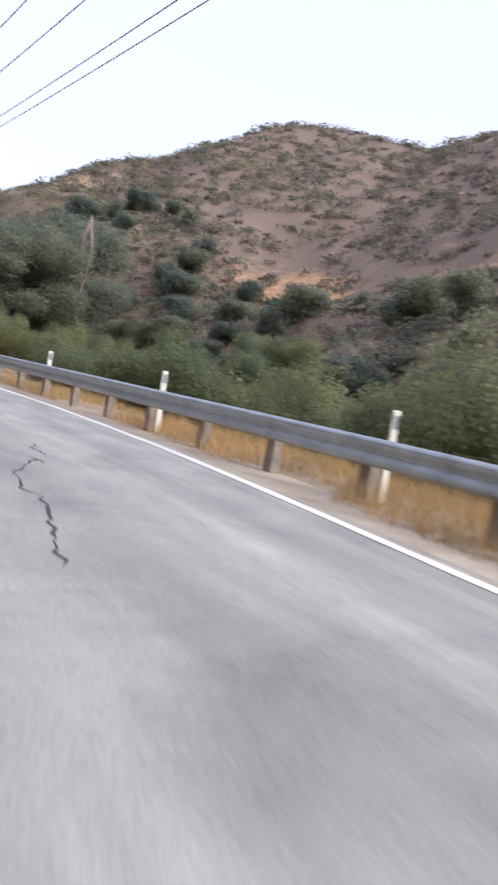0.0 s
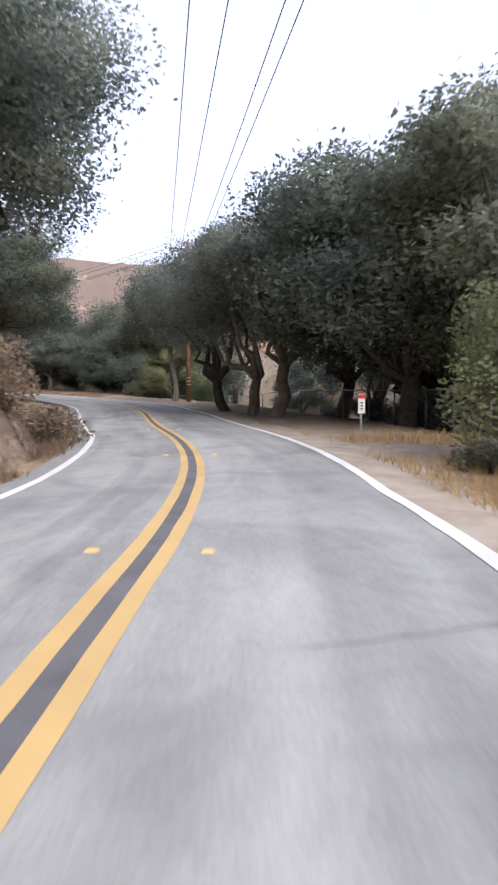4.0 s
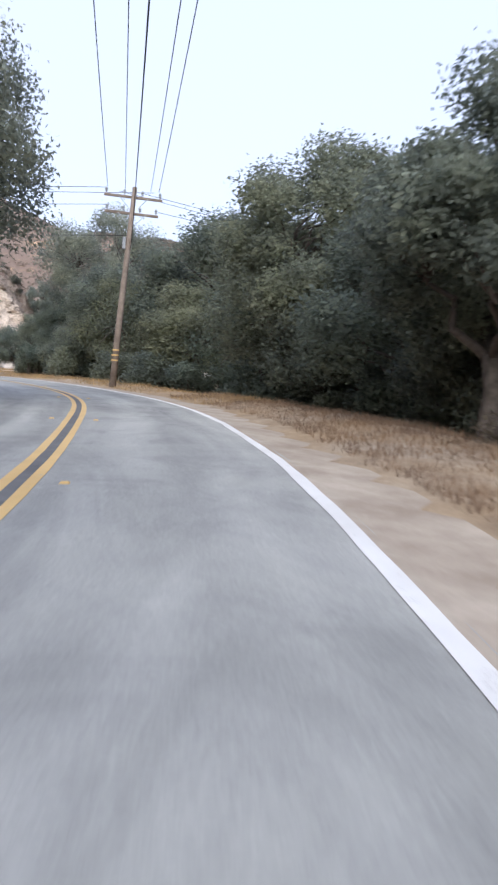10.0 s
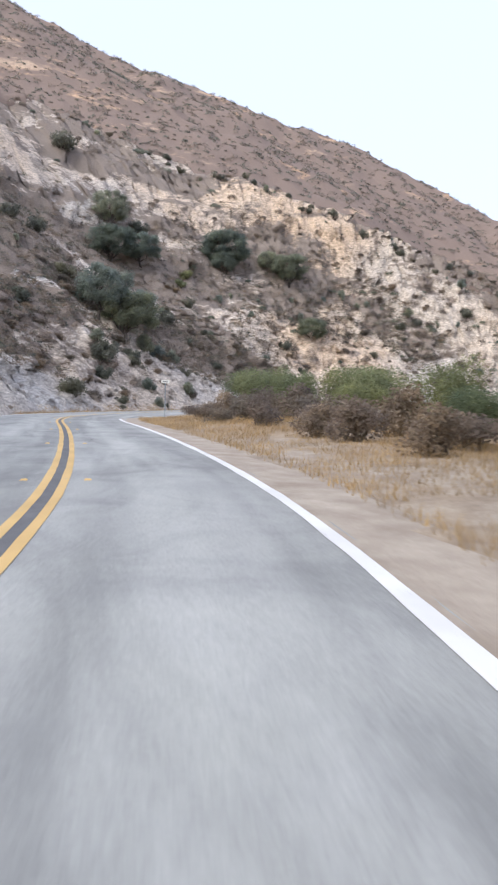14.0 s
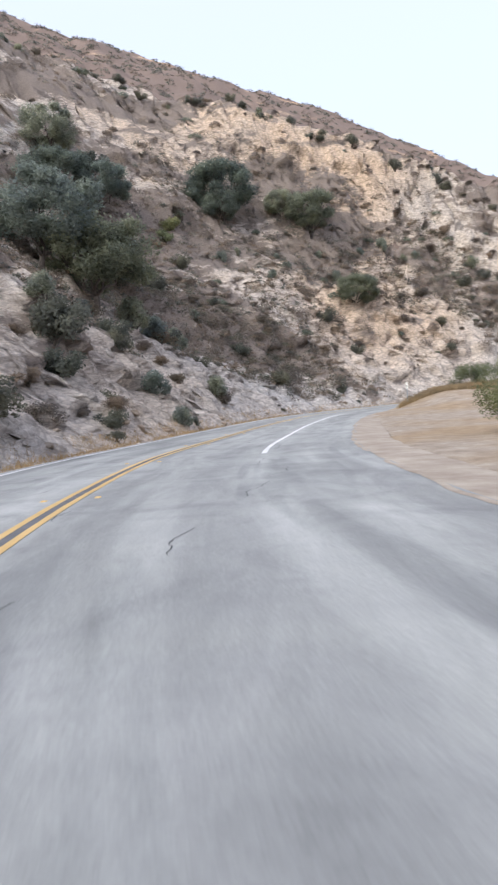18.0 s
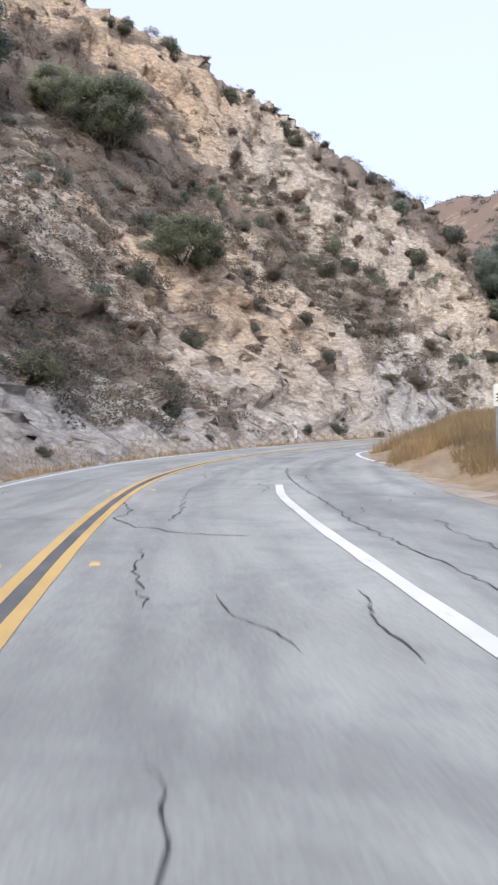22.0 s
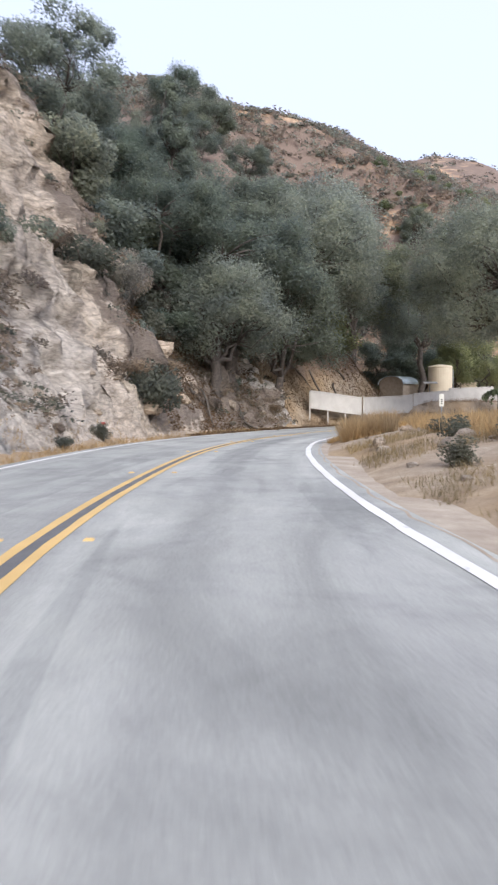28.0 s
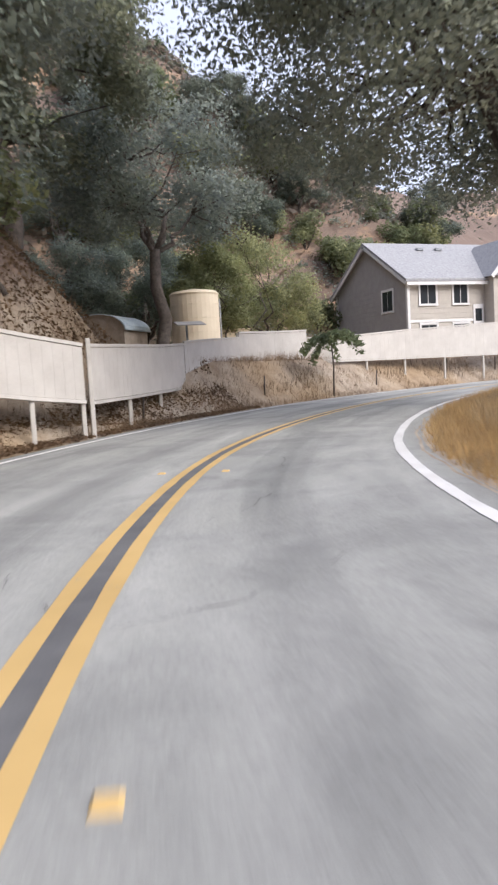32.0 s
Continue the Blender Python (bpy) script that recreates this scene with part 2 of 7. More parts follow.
def ground_mat():
    m, nt, b = start_mat("earth", 0.95, 0, 0.1)
    p = world_pos(nt)
    big = noise_tex(nt, 0.12, 5, 0.6, p)
    mid = noise_tex(nt, 1.5, 5, 0.7, p)
    small = noise_tex(nt, 25.0, 4, 0.75, p)
    dirt = ramp(nt, mid, [(0.3, (0.29, 0.232, 0.178)), (0.55, (0.43, 0.36, 0.282)), (0.75, (0.55, 0.485, 0.395))])
    straw = ramp(nt, mid, [(0.3, (0.30, 0.215, 0.135)), (0.7, (0.47, 0.36, 0.235))])
    c = mixed(nt, sharpen(nt, big, 0.42, 0.58), dirt, straw)
    c = mixed(nt, 0.8, c, ramp(nt, small, [(0.3, (0.65, 0.65, 0.65)), (0.7, (1.1, 1.1, 1.1))]), "MULTIPLY")
    att = nt.nodes.new("ShaderNodeAttribute")
    att.attribute_name = "scrub_cover"
    add = nt.nodes.new("ShaderNodeMath")
    add.operation = "MULTIPLY_ADD"
    nt.links.new(noise_tex(nt, 0.45, 5, 0.7, p), add.inputs[0])
    add.inputs[1].default_value = 0.9
    nt.links.new(att.outputs["Fac"], add.inputs[2])
    hill, relief = hill_colour(nt, (0.152, 0.114, 0.094), (0.25, 0.192, 0.157), (0.36, 0.265, 0.19), (0.60, 0.455, 0.32), 1.06, 1.2, 0.035, 0.2)
    c = mixed(nt, sharpen(nt, add.outputs[0], 0.75, 1.05), c, hill)
    nt.links.new(c, b.inputs["Base Color"])
    bumped(nt, b, small, 0.5, 0.03)
    return m


M_ASPHALT = asphalt_mat()
M_PATCH = simple("asphalt_patch", (0.13, 0.13, 0.135), (0.2, 0.2, 0.2), 2.0, 0.85, bump=0.3)
M_CRACK = simple("crack_tar", (0.045, 0.045, 0.047), (0.1, 0.098, 0.096), 9.0, 0.7)
M_WHITE = paint_mat("white_line_paint", (0.80, 0.79, 0.77), (0.42, 0.40, 0.38))
M_YELLOW = paint_mat("yellow_line_paint", (0.68, 0.47, 0.19), (0.46, 0.40, 0.30))
M_EARTH = ground_mat()
M_SHOULDER = simple("shoulder_dirt", (0.33, 0.267, 0.205), (0.52, 0.447, 0.36), 1.2, 0.95, bump=0.5, dist=0.03, fine=22)
M_CLIFF = hill_mat("pale_cliff_rock", (0.215, 0.174, 0.145), (0.36, 0.30, 0.25), (0.49, 0.46, 0.425), (0.84, 0.81, 0.765), 1.0, 1.09, 0.07, 0.55)
M_BANK = hill_mat("tan_bank_rock", (0.22, 0.15, 0.11), (0.36, 0.26, 0.19), (0.42, 0.33, 0.25), (0.64, 0.53, 0.42), 0.86, 1.04, 0.1, 0.6)
M_BARK = simple("oak_bark", (0.065, 0.055, 0.05), (0.17, 0.145, 0.125), 5.0, 0.95, bump=0.8, dist=0.03, fine=30)
M_PALEBARK = simple("pale_bark", (0.20, 0.165, 0.13), (0.36, 0.31, 0.26), 4.0, 0.95, bump=0.7, dist=0.03, fine=30)
# through_light above 1 brightens dark crowns, in place of a hazy veil
M_OAK = leaf_mat("oak_leaf", (0.12, 0.14, 0.122), (0.265, 0.295, 0.25), through_light=1.45)
# lighter copy of the oak leaf: brightness painted in for shaded, hazy crowns
M_SHADE_LIFT = leaf_mat("shade_lifted_leaf", (0.18, 0.202, 0.185), (0.355, 0.385, 0.34), through_light=1.45)
M_BRIGHT = leaf_mat("willow_leaf", (0.17, 0.195, 0.115), (0.36, 0.40, 0.24))
M_YGREEN = leaf_mat("yellowing_leaf", (0.23, 0.25, 0.14), (0.43, 0.455, 0.27))
M_SAGE = leaf_mat("sage_leaf", (0.125, 0.13, 0.11), (0.27, 0.275, 0.235))
M_DRYBUSH = leaf_mat("dry_brush_twig", (0.22, 0.178, 0.15), (0.385, 0.32, 0.275))
M_DEADGREY = leaf_mat("grey_dead_twig", (0.30, 0.27, 0.25), (0.46, 0.42, 0.39))
M_STRAW = leaf_mat("dry_grass_blade", (0.37, 0.265, 0.15), (0.62, 0.48, 0.30))
M_GALV = simple("galvanised_steel", (0.30, 0.33, 0.36), (0.46, 0.50, 0.53), 3.0, 0.42, 0.6, 0.05, spec=0.5)
M_POSTWOOD = simple("grey_timber", (0.20, 0.17, 0.14), (0.38, 0.34, 0.29), 6.0, 0.9, bump=0.5)
M_POLE = simple("brown_utility_pole", (0.15, 0.075, 0.05), (0.28, 0.145, 0.095), 3.0, 0.85, bump=0.5)
M_GREYPOLE = simple("weathered_utility_pole", (0.16, 0.125, 0.10), (0.30, 0.25, 0.205), 3.0, 0.9, bump=0.5)
M_WHITEPL = simple("white_plastic", (0.74, 0.73, 0.66), (0.86, 0.85, 0.79), 5.0, 0.5)
M_RED = simple("red_reflector", (0.5, 0.05, 0.04), (0.62, 0.09, 0.06), 8.0, 0.35)
M_WIRE = simple("black_cable", (0.03, 0.03, 0.035), (0.06, 0.06, 0.07), 8.0, 0.6)
M_CERAMIC = simple("grey_insulator", (0.25, 0.26, 0.28), (0.38, 0.4, 0.42), 8.0, 0.3)
M_ROCK = hill_mat("boulder_stone", (0.25, 0.21, 0.17), (0.4, 0.34, 0.28), (0.42, 0.37, 0.31), (0.70, 0.63, 0.55), 0.7, 1.0, 0.3, 1.5)
M_PATCH2 = simple("faded_asphalt_patch", (0.27, 0.265, 0.26), (0.36, 0.355, 0.35), 2.0, 0.88, bump=0.3)
M_BROWNGRASS = leaf_mat("brown_dead_grass", (0.27, 0.185, 0.13), (0.46, 0.335, 0.24))
M_LITTER = leaf_mat("fallen_leaf", (0.13, 0.085, 0.055), (0.32, 0.22, 0.145))

# ---------------------------------------------------------------- the road's line
# centre of the double yellow line, from the guardrail bend to the house
LINE_A = [(7.5, -110), (6.2, -85), (4.4, -62), (3.2, -48), (2.8, -41), (2.3, -34), (1.6, -28), (1.0, -23), (0.5, -15.5), (0.5, -10), (0.7, -4), (0.35, 1), (-0.4, 5.5), (-1.45, 10),
          (-2.55, 16), (-3.9, 23), (-6.0, 30), (-8.5, 36), (-11.9, 42), (-15.6, 47), (-20.4, 53), (-24.6, 57.6), (-30.3, 63.3), (-35.0, 66.7), (-40, 69.1), (-45.8, 71.1)]
LINE_B = [(-52, 72.8), (-58, 74.1), (-67.2, 75.2), (-75, 75.9), (-84, 76.6), (-92, 77.9), (-98.6, 79.9), (-104, 82), (-110.5, 85.0), (-117.5, 89.4), (-124.1, 93.7), (-130.5, 98.2),
          (-136.8, 102.9), (-142, 107.6), (-146.8, 113.6), (-151.0, 121.2), (-154.9, 130.5), (-158.2, 140), (-160.6, 149), (-161.9, 158.5), (-162.4, 166), (-162.2, 173),
          (-161.3, 179.3), (-159.72, 186.05), (-157.42, 192.1), (-154.7, 196.8), (-150.3, 202.3), (-144.5, 207.5), (-136, 212), (-124, 215), (-108, 215), (-90, 211), (-60, 200)]


def table(s, *rows):
    return np.interp(s, [r[0] for r in rows], [r[1] for r in rows])


def spline(pts, step=0.5):
    p = np.array(pts, float)
    p = np.vstack([2 * p[0] - p[1], p, 2 * p[-1] - p[-2]])
    out = []
    for i in range(1, len(p) - 2):
        n = 24
        for k in range(n):
            t = k / n
            out.append(0.5 * (2 * p[i] + (p[i + 1] - p[i - 1]) * t + (2 * p[i - 1] - 5 * p[i] + 4 * p[i + 1] - p[i + 2]) * t * t
                              + (3 * p[i] - p[i - 1] - 3 * p[i + 1] + p[i + 2]) * t ** 3))
    out = np.array(out + [p[-2]])
    d = np.r_[0, np.cumsum(np.hypot(*np.diff(out, axis=0).T))]
    s = np.arange(0, d[-1], step)
    return np.stack([np.interp(s, d, out[:, 0]), np.interp(s, d, out[:, 1])], 1)


AX = spline(LINE_A + LINE_B)
for _ in range(30):  # ease the small kinks out of the line
    AX[1:-1] = AX[1:-1] * 0.5 + (AX[:-2] + AX[2:]) * 0.25
SS = np.r_[0, np.cumsum(np.hypot(*np.diff(AX, axis=0).T))]
SS = SS - SS[int(np.argmin(np.hypot(AX[:, 0] - 3.2, AX[:, 1] + 48)))]  # s = 0 where the camera starts
TG = np.gradient(AX, axis=0)
TG /= np.linalg.norm(TG, axis=1)[:, None]
NR = np.stack([TG[:, 1], -TG[:, 0]], 1)  # to the right
AZ = table(SS, (-60, 0.5), (0, 0), (8, -0.21), (17, -0.43), (27, -0.61), (37, -0.70), (69, -0.73), (79, -0.68), (90, -0.58), (101, -0.44), (111, -0.27), (122, -0.09), (131, 0.11), (141, 0.18), (152, 0.17), (163, 0.1),
           (173, -0.02), (184, -0.19), (194, -0.37), (205, -0.53), (215, -0.66), (235, -0.81), (259, -0.99), (274, -1.04), (309, -1.14), (325, -1.25), (336, -1.2), (348, -1.12), (356, -1.02), (364, -0.92), (400, -0.5))
AZ = np.convolve(np.pad(AZ, 20, mode="edge"), np.ones(41) / 41, "valid")


def centre(s):
    """Offset of the double yellow line, which swings wide through the first bend."""
    return table(s, (-60, -5.0), (0, -2.3), (5, -1.25), (11, -0.6), (18, -0.2), (23, -0.15), (28, 0.0), (400, 0.0))


def right_edge(s):
    return table(s, (-60, 2.2), (-5, 2.65), (4, 2.9), (7, 3.05), (10, 3.15), (15, 3.12), (20, 2.93), (24, 2.86), (30, 2.66), (33, 2.62), (40, 2.48), (45, 2.25), (56, 2.55), (66, 2.6), (72, 2.45), (76, 2.7), (88, 2.65), (95, 2.42), (100, 2.5), (106, 2.78), (110, 2.96), (115.5, 3.03), (119.5, 2.88), (123, 2.68), (127, 2.5), (140, 2.7), (150, 2.7), (150.5, 2.7), (162, 2.8), (200, 3.15), (222, 2.85),
                 (238, 2.75), (260, 3.75), (290, 3.5), (300, 3.25), (312, 2.95), (326, 2.9), (337, 2.75), (365, 2.9))


def left_edge(s):
    return -table(s, (-60, 7.5), (0, 5.2), (8, 3.9), (18, 3.2), (28, 3.0), (34, 2.75), (39, 2.3), (42, 2.05), (46, 1.92), (55, 1.9), (70, 2.9), (190, 3.6), (210, 3.2), (230, 2.8), (267, 2.9), (300, 3.4), (325, 3.8), (345, 3.6), (365, 3.4))


def paved(s):
    """Right edge of the asphalt, with the wide turnout."""
    return right_edge(s) + table(s, (-40, 0.3), (50, 0.16), (176, 0.16), (182, 0.4), (190, 2.2), (204, 2.6), (226, 2.6), (244, 3.2), (248, 3.0), (250, 2.4), (252, 1.85), (255, 1.05), (258, 0.4), (365, 0.4))


def frac(s):
    return float(np.clip(np.interp(s, SS, np.arange(len(SS))), 0, len(SS) - 1.001))


def at(s, u=0.0, dz=0.0):
    """A place s metres along the road, u metres right of its middle, dz above its surface."""
    f = frac(s)
    i, k = int(f), f - int(f)
    p, n, z = AX[i] * (1 - k) + AX[i + 1] * k, NR[i] * (1 - k) + NR[i + 1] * k, AZ[i] * (1 - k) + AZ[i + 1] * k
    return Vector((p[0] + n[0] * u, p[1] + n[1] * u, z + dz))


def heading(s):
    t = TG[int(frac(s))]
    return math.degrees(math.atan2(t[1], t[0])) - 90


def near_line(xy):
    """s and u of places in plan."""
    xy = np.atleast_2d(np.asarray(xy, float))
    s, u = np.empty(len(xy)), np.empty(len(xy))
    rough = AX[::8]
    for a in range(0, len(xy), 4000):
        q = xy[a:a + 4000]
        i = ((q[:, None, :] - rough[None]) ** 2).sum(2).argmin(1) * 8
        near = np.clip(i[:, None] + np.arange(-8, 9)[None], 0, len(AX) - 1)
        d = ((q[:, None, :] - AX[near]) ** 2).sum(2)
        i = near[np.arange(len(q)), d.argmin(1)]
        s[a:a + 4000] = SS[i]
        off = q - AX[i]
        side = np.sign((off * NR[i]).sum(1))
        u[a:a + 4000] = side * np.hypot(off[:, 0], off[:, 1])
    return s, u


def fbm(x, y, scale, octaves=4, seed=0.0):
    """Smooth value noise on arrays."""
    out, amp, tot = np.zeros_like(x), 1.0, 0.0
    for o in range(octaves):
        fx, fy = x * scale + 17.3 * o + seed, y * scale - 9.1 * o + seed * 1.7
        ix, iy = np.floor(fx), np.floor(fy)
        tx, ty = fx - ix, fy - iy
        tx, ty = tx * tx * (3 - 2 * tx), ty * ty * (3 - 2 * ty)

        def h(a, b):
            v = np.sin(a * 127.1 + b * 311.7 + seed * 3.3) * 43758.5453
            return v - np.floor(v)
        v = (h(ix, iy) * (1 - tx) + h(ix + 1, iy) * tx) * (1 - ty) + (h(ix, iy + 1) * (1 - tx) + h(ix + 1, iy + 1) * tx) * ty
        out += amp * (v * 2 - 1)
        tot += amp
        amp *= 0.5
        scale *= 2.03
    return out / tot


# crests of the hills round the canyon: x, y, height
RIDGE_WEST = [(-300, -140, 120), (-430, 60, 197), (-384, 142, 147), (-374, 229, 124), (-312, 281, 82), (-250, 266, 60), (-205, 253, 51), (-184, 251, 48), (-175, 252, 46), (-168, 263, 44.5), (-154, 298, 47.5), (-137, 330, 61), (-122, 359, 60), (-90, 400, 70), (0, 430, 70), (60, 400, 60)]
RIDGE_EAST = [(30, 300, 44), (28, 155, 30), (45, 118, 29), (55, 97, 34), (63, 84, 40.5), (69, 73, 45), (76, 65, 45), (82, 57, 43.5), (95, 45, 47.5), (150, -60, 72), (140, -200, 90)]
RIDGE_SPUR = [(2, 84, 8), (14, 74, 13), (34, 66, 20), (75, 62, 40)]
PEAK = [(-191, 392, 63), (-182, 389, 73), (-174, 392, 66)]
RIDGE_NEAR = [(-75, -60, 60), (-60, 10, 40), (-30, 20, 12)]


def crest(x, y, pts, slope):
    best = np.full_like(x, -1e3)
    for (x0, y0, z0), (x1, y1, z1) in zip(pts[:-1], pts[1:]):
        dx, dy = x1 - x0, y1 - y0
        t = np.clip(((x - x0) * dx + (y - y0) * dy) / (dx * dx + dy * dy), 0, 1)
        d = np.hypot(x - x0 - t * dx, y - y0 - t * dy)
        best = np.maximum(best, z0 + t * (z1 - z0) - slope * (np.sqrt(d * d + 36) - 6))
    return best


def bank_slope(s):
    return table(s, (-40, 0.9), (20, 1.5), (45, 1.75), (56, 0.8), (70, 0.3), (130, 0.3), (165, 0.7), (185, 0.95), (230, 1.0), (250, 0.97), (270, 1.1), (288, 1.5), (303, 1.9), (319, 2.1), (325, 1.25), (334, 1.0), (338, 0.7), (345, 0.9), (375, 0.9))


def bank_crest(s):
    return table(s, (-40, 30), (20, 14), (50, 10), (70, 6), (130, 8), (165, 60), (185, 118), (200, 108), (230, 80), (250, 59.5), (270, 50.5), (285, 44.8), (300, 38.2), (312, 31.8), (318, 27), (322, 17), (327, 12), (334, 7), (339, 3), (350, 2.0), (375, 2.0))


def bank_foot(s):
    """Width of the level strip left of the road."""
    return table(s, (-40, 1.5), (30, 1.2), (50, 0.8), (70, 3), (130, 4), (180, 1.2), (240, 1.0), (300, 1.2), (318, 1.4), (328, 2.0), (340, 1.3), (375, 1.2))


def land(x, y, fine=True):
    """Height of the ground at arrays x, y."""
    x, y = np.asarray(x, float), np.asarray(y, float)
    s, u = near_line(np.stack([x.ravel(), y.ravel()], 1))
    s, u = s.reshape(x.shape), u.reshape(x.shape)
    zr = np.interp(s, SS, AZ)
    re, le = right_edge(s), left_edge(s)
    # left: a level strip, then the bank
    v = np.maximum(0, -(u - le) - bank_foot(s))
    k, top = bank_slope(s), bank_crest(s)
    up = k * v
    up = np.where(up > top, top - 0.25 * (v - top / k), up)
    rough = fbm(x, y, 0.09, 5, 2.0)
    left = zr + up + rough * np.clip(v * 0.25, 0, 3.0)
    # right: shoulder, edge, drop to the creek
    w = np.maximum(0, u - re)
    flat = table(s, (-40, 2.2), (30, 2.2), (44, 4.5), (60, 4.2), (78, 3.4), (90, 4.5), (112, 4.2), (126, 3.2), (138, 2.6), (165, 9), (188, 30), (330, 30), (345, 14), (365, 8))
    drop = table(s, (-40, 2.8), (30, 2.8), (50, 1.2), (70, 1.3), (85, 3.6), (130, 4.2), (142, 1.6), (165, 0.6), (190, 0.0), (365, 0.0))
    right = zr - drop * np.clip((w - flat) / 7.0, 0, 1) ** 1.3 + 0.25 * rough * np.clip((w - 0.6) * 0.7, 0, 1)
    berm = table(s, (70, 0), (82, 0.12), (118, 0.16), (136, 0.1), (145, 0.0))
    right += berm * np.exp(-((w - flat + 0.5) / 1.1) ** 2)
    mound = table(s, (150, 0.0), (165, 0.35), (182, 0.2), (190, 0.0), (228, 0.0), (240, 0.9), (262, 1.1), (280, 0.7), (296, 0.75), (318, 0.65), (335, 0.5), (350, 0.2))
    start = table(s, (150, 1.2), (182, 1.6), (190, 8.0), (222, 8.0), (238, 4.5), (252, 1.2), (270, 0.8), (335, 0.9))
    right += mound * np.clip((w - start) / 3.0, 0, 1) * (1 + 0.35 * rough)
    z = np.where(u < 0, left, right)
    far = np.maximum(crest(x, y, RIDGE_WEST, 0.68), np.maximum(crest(x, y, RIDGE_EAST, 0.60), np.maximum(crest(x, y, RIDGE_NEAR, 0.6), np.maximum(crest(x, y, RIDGE_SPUR, 0.95), crest(x, y, PEAK, 0.45)))))
    far = far + 7 * fbm(x, y, 0.02, 5, 5.0) + 1.6 * fbm(x, y, 0.11, 4, 8.0)
    clear = np.where(u < 0, 6.0, 16.0)
    keep = np.clip((np.abs(u) - clear) / 14.0, 0, 1)
    z = np.where(far > z, z + (far - z) * keep, z)
    # the level yard with the house
    out = np.hypot(np.maximum(0, np.abs(x + 134) - 22), np.maximum(0, np.abs(y - 219) - 12))
    z = np.where(u < 0, np.minimum(z, np.maximum(zr, 0.75) + 1.7 * out + 0.6 * rough * np.clip(out, 0, 1)), z)
    z = np.where(np.hypot(x + 80, y - 80) > 620, np.minimum(z, 30), z)
    return z, s, u


def land_z(x, y):
    return float(land(np.array([x]), np.array([y]))[0][0])


def mesh_grid(name, V, nx, ny, mat, smooth=True):
    q = np.arange(nx * ny).reshape(ny, nx)
    faces = np.stack([q[:-1, :-1], q[:-1, 1:], q[1:, 1:], q[1:, :-1]], -1).reshape(-1, 4)
    me = bpy.data.meshes.new(name)
    me.from_pydata([tuple(v) for v in V], [], [tuple(int(k) for k in f) for f in faces])
    me.polygons.foreach_set("use_smooth", [smooth] * len(me.polygons))
    for m in (mat if isinstance(mat, (list, tuple)) else [mat]):
        me.materials.append(m)
    return me


def axis_steps(lo, hi, step, far):
    c = list(np.arange(lo, hi + 0.01, step))
    d, a, b = step, [lo], [hi]
    while a[-1] > -far:
        d *= 1.22
        a.append(a[-1] - d)
        b.append(b[-1] + d)
    return np.array(a[:0:-1] + c + b[1:])


gx, gy = axis_steps(-235, 60, 1.15, 3000), axis_steps(-70, 265, 1.15, 3000)
gx = np.r_[gx[gx < -445], np.arange(-440, -236, 2.6), gx[gx >= -235.5]]
gy = np.r_[gy[gy <= 265.5], np.arange(268, 420, 3.0), gy[gy > 424]]
GX, GY = np.meshgrid(gx, gy)
GZ, GS, GU = land(GX, GY)
GZ = np.where((GU < np.maximum(right_edge(GS) + 0.9, paved(GS) + 0.7)) & (GU > left_edge(GS) - 0.7), np.minimum(GZ, np.interp(GS, SS, AZ)) - 0.12, GZ)
foot = -left_edge(GS) + bank_foot(GS)
cut = ((GS > 171) & (GS < 332) & (GU > -62)) | ((GS > -12) & (GS < 55) & (GU > -17))
GZ = np.where(cut & (GU < 0), GZ - np.clip((-GU - foot) * 1.2 + 0.1, 0, 2.6), GZ)  # lies under the rock faces here
me = mesh_grid("ground", np.stack([GX.ravel(), GY.ravel(), GZ.ravel()], 1), len(gx), len(gy), M_EARTH)
ZR = np.interp(GS, SS, AZ)
rough_cover = np.clip((GZ - ZR - 2.0) / 5.0, 0, 1)
rough_cover = np.maximum(rough_cover, np.clip((np.abs(GU) - 55) / 25, 0, 1))
north = np.exp(-((GX + 145) / 45) ** 2 - ((GY - 262) / 30) ** 2)
spur = np.exp(-((GX - 12) / 22) ** 2 - ((GY - 68) / 14) ** 2)
scar = np.exp(-((GX - 39) / 7) ** 2 - ((GY - 13) / 10) ** 2)
for nm in ("bare_rock", "ochre"):
    me.attributes.new(nm, "FLOAT", "POINT").data.foreach_set("value", (0.5 * north + 0.7 * spur + 1.4 * scar).ravel().astype(np.float32))
cover = me.attributes.new("scrub_cover", "FLOAT", "POINT")
cover.data.foreach_set("value", rough_cover.ravel().astype(np.float32))
tagged(new("ground", me), "dry canyon floor and scrub hills round the road", "ground", kind="structure")


def mesh_z(x, y):
    """Height of the ground's own mesh at arrays x, y."""
    i, j = np.clip(np.searchsorted(gx, x) - 1, 0, len(gx) - 2), np.clip(np.searchsorted(gy, y) - 1, 0, len(gy) - 2)
    a, b = (x - gx[i]) / (gx[i + 1] - gx[i]), (y - gy[j]) / (gy[j + 1] - gy[j])
    return (GZ[j, i] * (1 - a) + GZ[j, i + 1] * a) * (1 - b) + (GZ[j + 1, i] * (1 - a) + GZ[j + 1, i + 1] * a) * b



